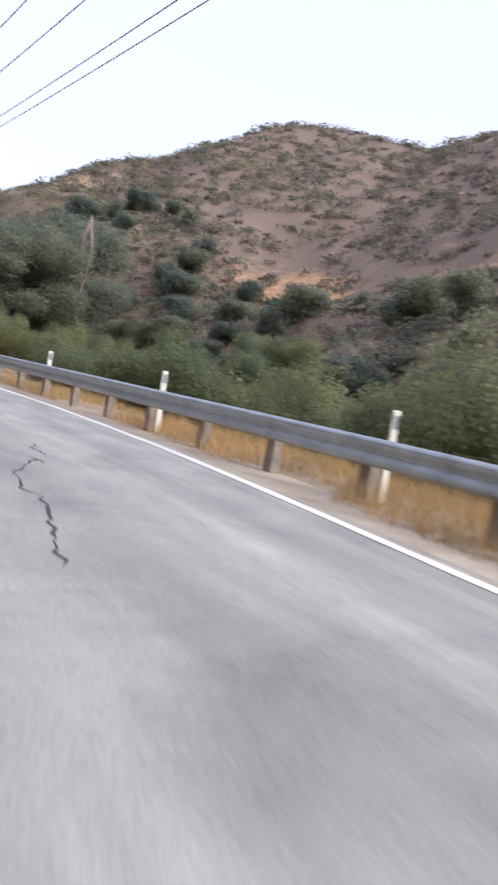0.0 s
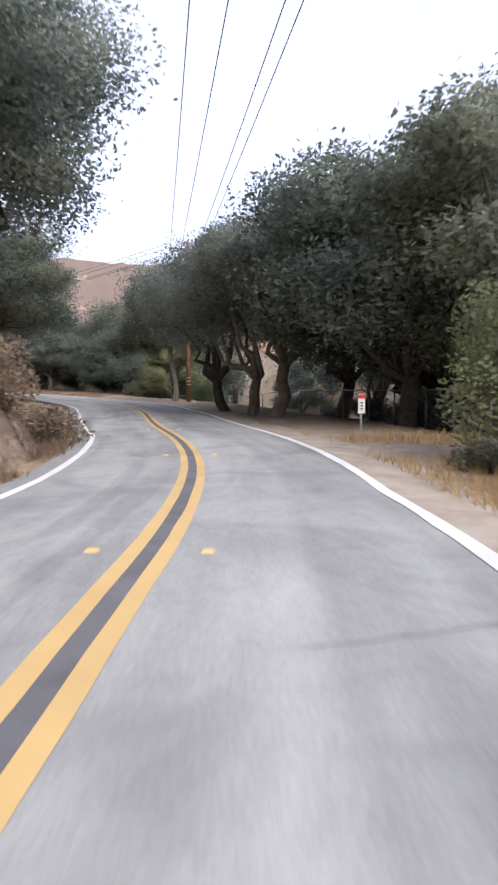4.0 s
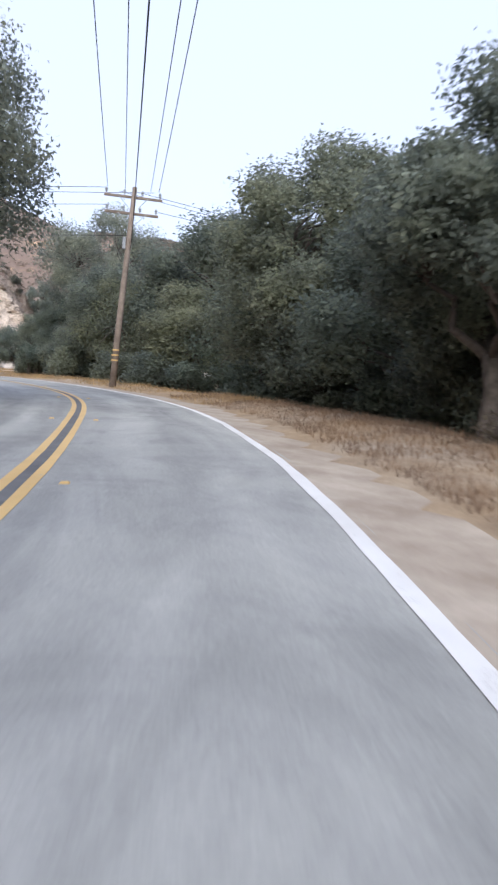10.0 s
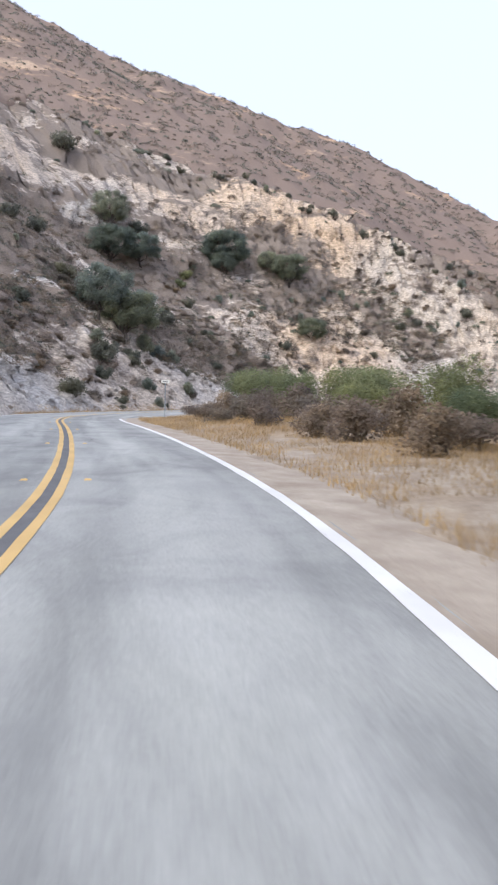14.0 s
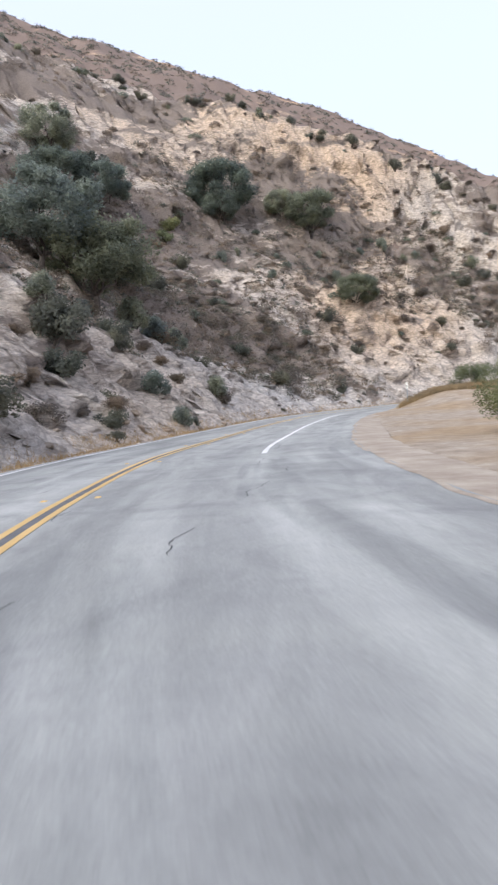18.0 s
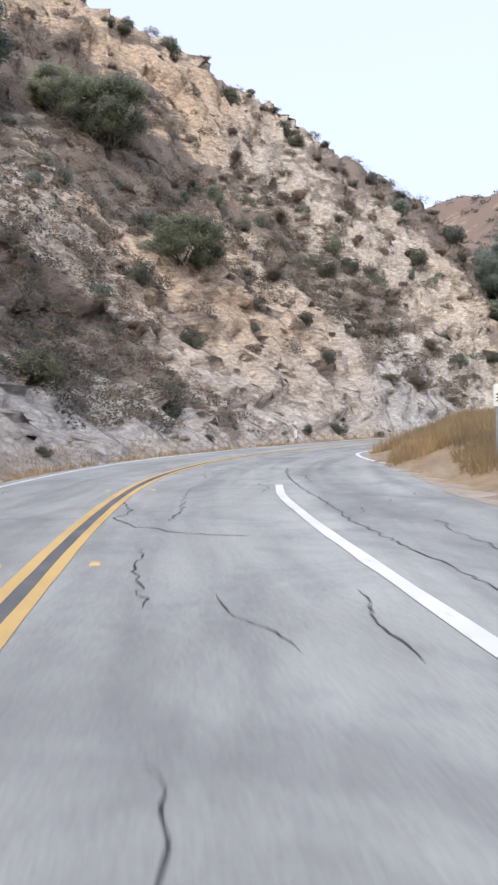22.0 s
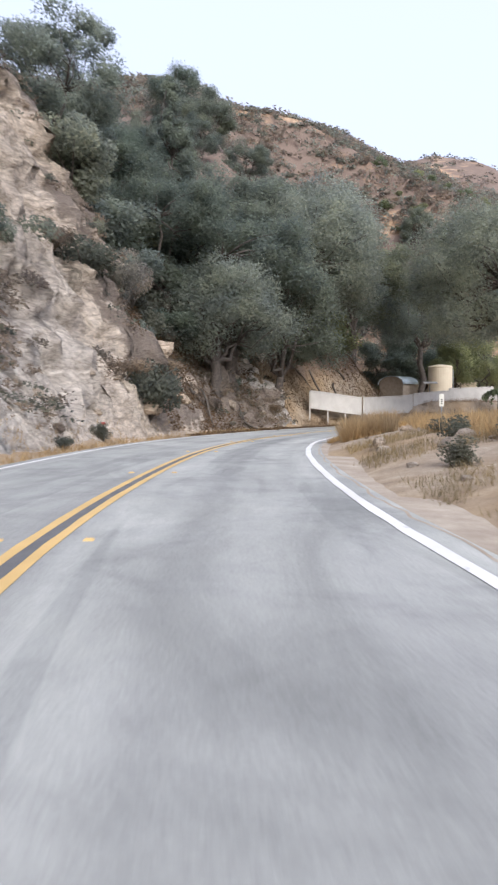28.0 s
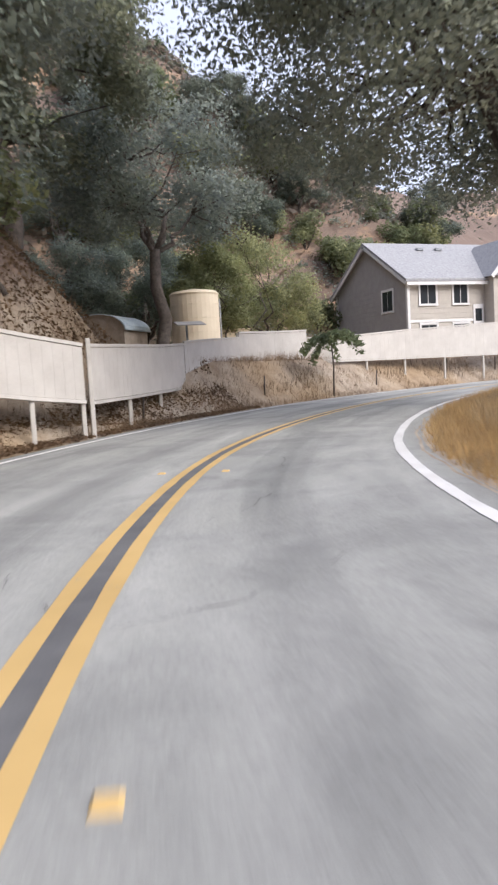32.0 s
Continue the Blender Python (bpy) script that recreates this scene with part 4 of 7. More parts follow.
stand_alone = [("oak_tree", "large spreading oak beside the road, branches over the asphalt", -142.5, 198.5, dict(h=18, r=7.6, low=3.1, leaves=150000, leaf=M_SHADE_LIFT, bark=M_BARK, seed=31, size=0.09, trunk=0.5, clumps=110, droop=0.3, lean=(-4.6, 1.0))),
               ("oak_tree", "tall oak on the bank with limbs reaching over the road", -163.2, 199.6, dict(h=13.5, r=6.4, low=1.6, leaves=60000, leaf=M_SHADE_LIFT, bark=M_BARK, seed=32, size=0.11, trunk=0.42, clumps=80, droop=0.3, lean=(1.6, 0.5))),
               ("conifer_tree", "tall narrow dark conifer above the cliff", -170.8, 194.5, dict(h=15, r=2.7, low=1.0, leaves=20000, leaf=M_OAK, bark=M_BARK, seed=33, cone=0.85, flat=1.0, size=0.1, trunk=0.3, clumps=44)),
               ("pepper_tree", "shade tree with a forked dark trunk on the dirt shoulder", *road_xy(71, 4.2), dict(h=8.2, r=5.0, low=3.3, leaves=64000, leaf=M_SHADE_LIFT, bark=M_BARK, seed=34, size=0.075, trunk=0.25, fork=0.15, droop=0.5, clumps=60, lean=(-0.8, 1.1), extra=FRINGE)),
               ("pepper_tree", "shade tree with pale twin trunks on the dirt shoulder", *road_xy(67.4, 4.6), dict(h=8.0, r=4.8, low=3.2, leaves=64000, leaf=M_SHADE_LIFT, bark=M_PALEBARK, seed=35, size=0.075, trunk=0.24, fork=0.16, droop=0.5)),
               ("pepper_tree", "leaning shade tree with pale bark beside the fence", *road_xy(64.6, 4.9), dict(h=8.2, r=4.6, low=3.4, leaves=64000, leaf=M_SHADE_LIFT, bark=M_PALEBARK, seed=36, size=0.075, trunk=0.26, fork=0.2, droop=0.4, lean=(1.0, -0.6))),
               ("oak_tree", "dark oak on the dirt shoulder with a short trunk", *road_xy(57, 9.5), dict(h=8.6, r=4.6, low=3.2, leaves=40000, leaf=M_SHADE_LIFT, bark=M_BARK, seed=37, size=0.075, trunk=0.3, fork=0.25, droop=0.4)),
               ("oak_tree", "rounded oak behind the chain-link fence", *road_xy(85.5, 5.2), dict(h=8.0, r=3.7, low=2.6, leaves=66000, leaf=M_OAK, bark=M_PALEBARK, seed=38, size=0.07, trunk=0.17, fork=0.42, clumps=44, droop=0.3, extra=OVERHANG)),
               ("willow_tree", "yellow-green willow below the road shoulder", *road_xy(94.5, 9.8), dict(h=6.6, r=3.0, low=0.5, leaves=30000, leaf=M_YGREEN, bark=M_BARK, seed=39, size=0.08, trunk=0.16, droop=0.6)),
               ("dead_tree", "bare pale dead trunk standing among bushes", 15, 6.8, dict(h=6.4, r=0.6, low=4.4, leaves=60, leaf=M_DRYBUSH, bark=M_PALEBARK, seed=40, size=0.1, trunk=0.1, fork=0.9, clumps=5)),
               ("willow_tree", "bright yellow-green tree on the slope behind the tank", -144.5, 222, dict(h=8.2, r=3.9, low=0.3, leaves=20000, leaf=M_YGREEN, bark=M_BARK, seed=41, size=0.09, trunk=0.15, droop=0.5)),
               ("willow_tree", "bright green tree on the slope behind the white fence", -147.5, 221, dict(h=7.0, r=3.0, low=0.3, leaves=20000, leaf=M_BRIGHT, bark=M_BARK, seed=42, size=0.09, trunk=0.15, droop=0.5))]
stand_alone += [("oak_tree", "dark oak standing on the rim of the cliff", -175.2, 185.2, dict(h=11.5, r=4.0, low=0.8, leaves=30000, leaf=M_SHADE_LIFT, bark=M_BARK, seed=60, size=0.1, trunk=0.22, clumps=44)),
                ("oak_tree", "tall dense oak standing above the tan rock bank", *road_xy(60, -6.2), dict(h=15.0, r=5.6, low=1.4, leaves=56000, leaf=M_SHADE_LIFT, bark=M_BARK, seed=59, size=0.11, trunk=0.36, clumps=80, flat=0.95)),
                ("oak_tree", "spreading oak with low foliage hanging over the road", *road_xy(93, -5.4), dict(h=12.0, r=5.9, low=3.4, leaves=84000, leaf=M_SHADE_LIFT, bark=M_BARK, seed=43, size=0.09, trunk=0.3, clumps=60, droop=0.5)),
                ("oak_tree", "spreading oak with low foliage hanging over the road", *road_xy(118, -5.4), dict(h=9.6, r=4.7, low=1.9, leaves=100000, leaf=M_SHADE_LIFT, bark=M_BARK, seed=44, size=0.07, trunk=0.3, clumps=80, droop=0.3)),
                ("oak_tree", "tall oak with a bare lower trunk in the yard", -151.4, 217.4, dict(h=13, r=5.2, low=4.6, leaves=32000, leaf=M_SHADE_LIFT, bark=M_BARK, seed=45, size=0.1, trunk=0.3, clumps=46)),
                ("oak_tree", "tall dense oak leaning out above the cut bank", -160.6, 206.0, dict(h=15, r=5.8, low=1.8, leaves=60000, leaf=M_SHADE_LIFT, bark=M_BARK, seed=46, size=0.11, trunk=0.4, clumps=80, droop=0.3)),
                ("oak_tree", "tall oak above the shoulder with an open lower crown", *road_xy(147.5, 12.6), dict(h=13, r=4.6, low=4.2, leaves=34000, leaf=M_SHADE_LIFT, bark=M_BARK, seed=47, size=0.085, trunk=0.28, clumps=46, droop=0.3)),
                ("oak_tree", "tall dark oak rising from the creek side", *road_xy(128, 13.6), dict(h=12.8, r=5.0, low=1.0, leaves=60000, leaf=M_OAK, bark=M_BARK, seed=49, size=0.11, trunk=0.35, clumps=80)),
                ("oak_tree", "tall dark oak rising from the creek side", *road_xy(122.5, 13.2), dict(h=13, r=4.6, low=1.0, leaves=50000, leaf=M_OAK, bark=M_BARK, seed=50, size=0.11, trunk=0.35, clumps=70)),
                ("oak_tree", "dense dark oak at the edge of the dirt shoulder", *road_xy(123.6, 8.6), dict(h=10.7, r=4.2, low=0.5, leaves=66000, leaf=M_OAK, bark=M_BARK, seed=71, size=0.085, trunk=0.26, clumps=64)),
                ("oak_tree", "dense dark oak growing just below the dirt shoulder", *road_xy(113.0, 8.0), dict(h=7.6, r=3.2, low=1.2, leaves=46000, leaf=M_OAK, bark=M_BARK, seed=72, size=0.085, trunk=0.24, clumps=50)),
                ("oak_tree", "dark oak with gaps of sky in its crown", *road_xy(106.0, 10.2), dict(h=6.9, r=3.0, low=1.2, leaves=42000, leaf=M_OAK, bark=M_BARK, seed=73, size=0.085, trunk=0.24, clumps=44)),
                ("bank_oak", "oak rooted in the steep bank with dark low foliage", -166.6, 188.6, dict(h=8.5, r=4.6, low=0.8, leaves=44000, leaf=M_SHADE_LIFT, bark=M_BARK, seed=48, size=0.085, trunk=0.36, clumps=60, droop=0.4, lean=(0.8, -0.4)))]
for nm, lab, x, y, kw in stand_alone:
    tree(nm, lab, at_=stand(x, y, 0.0, 1.0, -0.1), **kw)

# ---------------------------------------------------------------- bushes by the road
BR = "bright green willow bush growing below the guardrail"
bright = [bush("willow_bush", BR, 2.3, 3.2, 11000, M_BRIGHT, 51, 0.06), bush("willow_bush", BR, 2.0, 3.8, 11000, M_BRIGHT, 52, 0.06)]
rng = random.Random(5)
plant(bright, [road_xy(s + rng.uniform(-1, 1), u + rng.uniform(-1.5, 1.5)) + (rng.uniform(0.8, 1.1),) for s in range(-8, 14, 2) for u in (11.5, 14, 18)]
      + [road_xy(s + rng.uniform(-0.8, 0.8), u + rng.uniform(-0.7, 0.7)) + (rng.uniform(0.75, 1.05),) for s in range(13, 40, 2) for u in (9.6, 12.5, 16.5, 22)]
      + [road_xy(s + rng.uniform(-0.8, 0.8), u + rng.uniform(-1, 1)) + (rng.uniform(0.75, 1.05),) for s in range(41, 58, 3) for u in (17, 21, 25)]
      + [(8 + rng.uniform(-3, 9), y, rng.uniform(0.7, 1.0)) for y in range(-8, 4, 2) for _ in (0, 1)]
      + [road_xy(s, u) + (k,) for s, u, k in ((176, 10, 0.75), (180, 12, 0.8), (184, 11, 0.85), (188, 13, 0.9), (192, 12, 0.8), (172, 13, 0.8), (251, 11, 0.7), (256, 13, 0.75), (158, 10, 0.55), (162, 11.5, 0.65), (166, 10.5, 0.55), (169, 12, 0.7), (173, 10.6, 0.6), (207, 10.5, 0.6), (92, 11, 0.8), (97, 8.6, 0.7), (88, 9, 0.7))])
SH = "dusty green scrub oak bush at the edge of the shoulder"
shrubs = [bush("scrub_oak", SH, 1.5, 2.0, 5000, M_OAK, 57, 0.075), bush("scrub_oak", SH, 1.3, 2.4, 5000, M_OAK, 58, 0.075)]
rng = random.Random(6)
plant(shrubs, [road_xy(s + rng.uniform(-0.6, 0.6), 6.3 + 0.06 * abs(s - 132) + rng.uniform(-0.3, 1.6) + r) + (rng.uniform(0.7, 1.15),) for s in range(126, 150, 2) for r in (0, 2.2)]
      + [road_xy(s + rng.uniform(-0.8, 0.8), 8.6 + rng.uniform(-0.3, 1.2)) + (rng.uniform(0.7, 1.1),) for s in range(100, 126, 2)])
plant(shrubs, [road_xy(s, u) + (k,) for s, u, k in ((99, 9.4, 0.9), (103, 9.0, 0.8), (106, 9.6, 1.0), (95, 11.5, 1.0), (61, 10.5, 0.9), (65, 10.8, 1.0), (70, 11, 1.0), (75, 11.2, 1.0), (80, 11.6, 1.1), (58, 10, 0.8))])
rng = random.Random(8)
plant(shrubs, [(rng.uniform(22, 34), rng.uniform(-24, 44), rng.uniform(0.8, 1.5)) for k in range(60)], "dusty green scrub oak bush on the steep hillside")
SG = "grey-green sage bush in dry ground"
sage = [bush("sage_bush", SG, 0.8, 0.8, 1600, M_SAGE, 53, 0.05), bush("sage_bush", SG, 0.7, 1.0, 1600, M_SAGE, 54, 0.05)]
plant(sage, [road_xy(s, u) + (k,) for s, u, k in ((262, 5.3, 1.0), (264, 5.6, 0.9), (263, 5.0, 1.0), (266, 5.4, 1.1), (269, 5.0, 0.8), (266, 6.6, 0.9), (288, 5.4, 0.8), (292, 6.2, 0.9), (282, 5.6, 0.9), (279, 5.0, 0.7), (298, 7.4, 0.9), (290, 7.8, 1.0), (295, 9, 1.0), (296, 5.6, 0.7), (300, 6.4, 0.8), (304, 6.9, 0.7), (286, 6.6, 0.8), (47, 4.3, 0.9), (43, 4.2, 0.7),
                                                  (270, -4.6, 0.6), (274, -4.7, 0.7), (260, -4.4, 0.6), (246, -4.3, 0.6), (310, -5.0, 0.8), (306, -4.8, 0.6), (226, -4.3, 0.7), (214, -4.5, 0.7))])
for s, v, k in ((320.4, 3.8, 1.15), (318.2, 3.2, 0.9)):
    x, y = road_xy(s, float(left_edge(s) - bank_foot(s)) + 0.3 - v)
    bush("dead_brush", "pale grey drooping dead brush hanging from the bank", 1.5, 2.6, 6000, M_DEADGREY, int(s), 0.06, droop=1.6, stems=M_DEADGREY, at_=stand(x, y, 0.0, k, 0.4))
DB = "dry brown brush with bare twigs"
dry = [bush("dry_bush", DB, 1.0, 1.3, 2200, M_DRYBUSH, 55, 0.055, stems=M_DRYBUSH), bush("dry_bush", DB, 1.2, 1.0, 2200, M_DRYBUSH, 56, 0.055, stems=M_DRYBUSH)]
plant(dry, [road_xy(s, u) + (k,) for s, u, k in ((112, 8.0, 1.0), (106, 8.2, 1.1), (98, 7.8, 0.8), (158, 7.0, 0.9), (163, 7.8, 1.0), (168, 7.2, 1.0), (173, 8.4, 1.1), (161, 9.5, 1.1), (48, -3.6, 1.0), (44, -4.0, 1.2),
                                                (52, -2.9, 1.0), (40, -4.6, 1.1), (42, -5.2, 1.3), (38, -5.4, 1.2), (34, -5.0, 1.0), (46, -4.6, 1.2), (49, -4.4, 1.3), (44, -6.2, 1.4), (36, -6.4, 1.3), (40, -6.6, 1.3), (50, -3.4, 0.9), (47, -6.0, 1.3), (36, -5.2, 1.0), (178, 7.5, 0.8), (186, 9, 0.8), (156, 8.6, 1.0), (160, 6.6, 0.7), (165, 6.4, 0.8), (166, 9.4, 1.2), (170, 6.4, 0.7), (171, 9.8, 1.2), (175, 6.6, 0.8), (176, 9.2, 1.1), (180, 8.8, 1.0), (182, 7.4, 0.8), (154, 7.0, 0.8), (314, -6.2, 1.2), (319, -6.6, 1.0))])

# ---------------------------------------------------------------- plants and stones on the cliff
def on_cliff(s, v):
    """A place on the cliff face, s along the road and v up from its foot (plan metres)."""
    i = int(np.argmin(np.abs(cv - v)))
    j = int(np.argmin(np.abs(cs - s)))
    return float(CX[i, j]), float(CY[i, j]), float(CZ[i, j])


BS = "dense green scrub oak spilling down the last bank"
bank_shrubs = [bush("bank_shrub", BS, 1.6, 2.2, 9000, M_SHADE_LIFT, 68, 0.075), bush("bank_shrub", BS, 1.8, 1.9, 9000, M_OAK, 69, 0.075)]
CB = "dusty green chaparral bush rooted in the cliff"
chap = [bush("chaparral_bush", CB, 1.3, 1.5, 2600, M_SAGE, 61, 0.08), bush("chaparral_bush", CB, 1.1, 1.7, 2600, M_SHADE_LIFT, 62, 0.08), bush("chaparral_bush", "dry grey-brown chaparral bush rooted in the cliff", 1.3, 1.2, 2400, M_DRYBUSH, 63, 0.07, stems=M_DRYBUSH),
        bush("chaparral_bush", "yellowing green bush rooted in the cliff", 1.2, 1.4, 2600, M_YGREEN, 67, 0.08)]
rng = random.Random(8)
spots = []
while len(spots) < 60:
    s, v = rng.uniform(176, 320), 46 * rng.random() ** 1.5 + 0.8
    if (s > 296 and v < 5 and rng.random() < 0.7) or gully(np.array([s]), np.array([v]))[0] < rng.uniform(-0.6, 0.4):
        continue
    spots.append((s, v, rng.uniform(0.4, 1.0) * (1.25 if v > 8 else 0.8), rng.choice((0, 1, 2, 2))))
dark_green = ((286, 17.6, 2.0), (288.7, 15.1, 1.4), (274.9, 15.4, 1.5), (275.6, 12.5, 1.6), (297.4, 13.7, 2.2), (308.9, 15.4, 2.2), (290, 15.8, 1.6), (308.4, 7, 1.7), (308.4, 5.6, 1.6), (303, 11, 1.4), (306.6, 10, 1.2),
              (237, 9.6, 2.2), (243.3, 9.5, 2.0), (235, 10.4, 2.4), (237, 4.1, 1.7), (224, 1.9, 1.3), (225.8, 3.9, 1.7), (260.9, 19.9, 1.6), (219.5, 9.3, 1.7))
grey_brown = ((293.4, 16.3, 1.8), (290.3, 20.5, 1.4), (287.5, 21.9, 1.2), (283.6, 26.9, 0.9), (275.7, 29.8, 1.3), (300.8, 11, 1.5), (302.6, 9.1, 1.4), (293.3, 7.3, 1.3), (305.3, 6.7, 1.8), (281, 10, 1.7), (296, 17.7, 1.8),
              (287.7, 18.9, 1.6), (300.2, 14.5, 1.7), (301.2, 12.9, 1.4), (296.2, 8, 1.2), (297.1, 4.9, 2.3), (292.4, 4.7, 1.5), (304.1, 3.2, 1.3), (287.8, 12.5, 2.0), (284, 12.7, 1.4), (314.2, 12.3, 1.6), (314.2, 3.3, 1.8))
grey_green = ((316, 2.7, 1.6), (217.5, 5.5, 1.2), (220, 7.8, 1.3), (251.6, 4.3, 1.1), (287, 8.7, 1.0), (283.6, 5.7, 0.9), (259.9, 3.3, 0.95), (279.3, 1.6, 0.8), (286, 0.9, 0.5), (215.9, 2.1, 0.75), (220.2, 3, 0.7), (254, 32, 1.8), (252, 52, 2.6))
spots += [(q[0], max(0.3, q[1] - q[2]), q[2] / (1.1, 1.2, 1.2)[i], (1, 2, 0)[i]) for i, row in enumerate((dark_green, grey_brown, grey_green)) for q in row] + [(257.2, 21.4, 1.2, 3), (255.5, 20.6, 0.9, 3)]
spots += [(s + rng.uniform(-1, 1), float(bank_crest(s) / bank_slope(s)) + rng.uniform(-2.5, 0.2), rng.uniform(0.45, 1.0) * rng.choice((1, 1, 1.5)), rng.choice((0, 2, 2, 1))) for s in range(254, 319)]
spots += [(rng.uniform(314, 333), rng.uniform(0.8, 9), rng.uniform(0.6, 1.5), rng.choice((1, 2, 2, 0))) for k in range(34)]
spots += [(rng.uniform(204, 246), rng.uniform(1.5, 17), rng.uniform(0.7, 1.5), rng.choice((2, 2, 2, 0))) for k in range(36)]
spots += [(rng.uniform(246, 300), rng.uniform(6, 22), rng.uniform(0.6, 1.2), rng.choice((2, 2, 0))) for k in range(30)]
low_oaks = [(*road_xy(s, u), k) for s, u, k in ((321, -9.5, 1.3), (324, -8.8, 1.2), (326.5, -10.5, 1.5), (329, -9.0, 1.2), (331, -11, 1.4), (334, -10.2, 1.3), (322.5, -12, 1.6), (328, -13, 1.6), (333.5, -13, 1.6), (318.5, -11, 1.4))]
plant(bank_shrubs, low_oaks)
yard = [(*road_xy(rng.uniform(333, 343), rng.uniform(-15, -8.5)), rng.uniform(0.8, 1.6), rng.randrange(3)) for k in range(26)]
yard += [(-153 + 2.6 * (k % 17) + rng.uniform(-1.5, 1.5), 233 + 3.0 * (k // 17) + rng.uniform(-1.5, 1.5), rng.uniform(0.8, 1.7) * (1 if k < 68 else 0.62), rng.randrange(3) if k < 68 else k % 2) for k in range(130) if k < 68 or k % 3]
placed = set()
hill_shrubs = [bush("hillside_shrub", "pale green shrub on the slope behind the house", 1.3, 1.5, 2600, M_BRIGHT, 64, 0.08), bush("hillside_shrub", "green shrub on the slope behind the house", 1.2, 1.7, 2600, M_BRIGHT, 65, 0.08), bush("hillside_shrub", "yellowing green shrub on the slope behind the house", 1.3, 1.6, 2600, M_YGREEN, 66, 0.08)]
for x, y, k, which in yard:
    m = stand(x, y, rng.uniform(0, 6.28), k, -0.2)
    if which in placed:
        copy_thing(hill_shrubs[which], m)
    else:
        hill_shrubs[which].matrix_basis = m
        placed.add(which)
placed = set()
for s, v, k, which in spots:
    x, y, z = on_cliff(s, v)
    m = Matrix.Translation((x, y, z - 0.25)) @ Matrix.Rotation(rng.uniform(0, 6.28), 4, "Z") @ Matrix.Diagonal((k, k, k * rng.uniform(0.85, 1.2), 1))
    if which in placed:
        copy_thing(chap[which], m)
    else:
        chap[which].matrix_basis = m
        placed.add(which)


CO = "dark green live oak rooted in a gully of the cliff"
cliff_oaks = [tree("cliff_oak", CO, 5.2, 3.0, 0.3, 20000, M_OAK, M_BARK, 81, 0.1, 0.16, clumps=40), tree("cliff_oak", CO, 5.8, 2.8, 0.4, 20000, M_SHADE_LIFT, M_BARK, 82, 0.1, 0.16, clumps=36, lean=(0.5, 0.3))]
for i, (s, v, k) in enumerate(((249, 31, 4.0), (251, 36, 3.5), (266, 29, 3.4), (252, 28.5, 2.8), (265.3, 26.3, 2.0), (274.2, 25.3, 2.0), (276.4, 22.7, 3.0), (230, 16, 3.2), (232.5, 13.5, 3.0), (243, 15.6, 2.8), (274, 13.7, 2.1))):
    x, y, z = on_cliff(s, v - 1.4 * k)
    m = Matrix.Translation((x, y, z - 0.4)) @ Matrix.Rotation(1.9 * i, 4, "Z") @ Matrix.Scale(k / 2.9, 4)
    if i < 2:
        cliff_oaks[i].matrix_basis = m
    else:
        copy_thing(cliff_oaks[i % 2], m)


def scatter_scrub(name, label, P, size, per, leaf, material, seed):
    """Low scrub at many places, as one object."""
    r = np.random.default_rng(seed)
    n = len(P)
    k = r.uniform(0.5, 1.4, (n, 1, 1)) * size
    q = r.normal(size=(n, per, 3))
    q /= np.linalg.norm(q, axis=2)[..., None]
    q *= r.uniform(0.2, 1, (n, per, 1)) ** 0.5
    q[..., 2] = np.abs(q[..., 2]) * 0.75
    C = (P[:, None, :] + q * k).reshape(-1, 3)
    tagged(new(name, leaf_mesh(name, C, leaf, material, r, out=q.reshape(-1, 3) + np.array([0, 0, 0.2]))), label, "scrub", kind="stuff")


def cliff_places(n, seed):
    r = random.Random(seed)
    out = []
    for k in range(n):
        s = r.uniform(250, 312)
        out.append(on_cliff(s, r.uniform(0.12, 1.0) * float(bank_crest(s) / bank_slope(s))))
    return np.array([tuple(q) for q in out])


scatter_scrub("cliff_scrub", "mauve-brown dry scrub rooted all over the pale cliff", cliff_places(170, 77), 1.0, 520, 0.085, M_DRYBUSH, 78)
scatter_scrub("cliff_scrub", "dark green scrub dotted over the pale cliff", cliff_places(40, 79), 0.9, 520, 0.085, M_OAK, 80)
nr = np.random.default_rng(4)
ii, jj = nr.integers(2, len(cv), 21000), nr.integers(0, len(cs), 21000)
P = np.stack([CX[ii, jj], CY[ii, jj], CZ[ii, jj]], 1)
bareness = np.clip(1.15 - cv[ii] / table(cs[jj], (170, 6), (230, 10), (265, 16), (285, 34), (312, 30), (316, 0.6), (334, 0.6)), 0, 1)
dips = gully(cs[jj], cv[ii])
keep = fbm(P[:, 0], P[:, 1], 0.16, 3, 21.0) * 0.6 + 0.75 * dips > -0.5 + 0.75 * bareness
P = P[keep]
ii, jj = nr.integers(3, len(cv), 9000), nr.integers(0, len(cs), 9000)
thick = gully(cs[jj], cv[ii]) + 0.5 * fbm(CX[ii, jj], CY[ii, jj], 0.3, 2, 23.0) > 0.25
B = np.stack([CX[ii, jj], CY[ii, jj], CZ[ii, jj] - 0.15], 1)[thick]
scatter_scrub("brush", "knee-high grey-brown brush filling the gullies of the slope", B[::2], 1.0, 70, 0.1, M_DRYBUSH, 97)
scatter_scrub("brush", "grey-green brush filling the gullies of the slope", B[1::4], 1.1, 80, 0.1, M_SAGE, 98)
scatter_scrub("scrub", "low dry scrub covering the rocky slope", P[: len(P) * 2 // 3], 0.52, 36, 0.09, M_DRYBUSH, 71)
scatter_scrub("scrub", "low grey-green scrub covering the rocky slope", P[len(P) * 2 // 3:], 0.55, 36, 0.09, M_SAGE, 72)
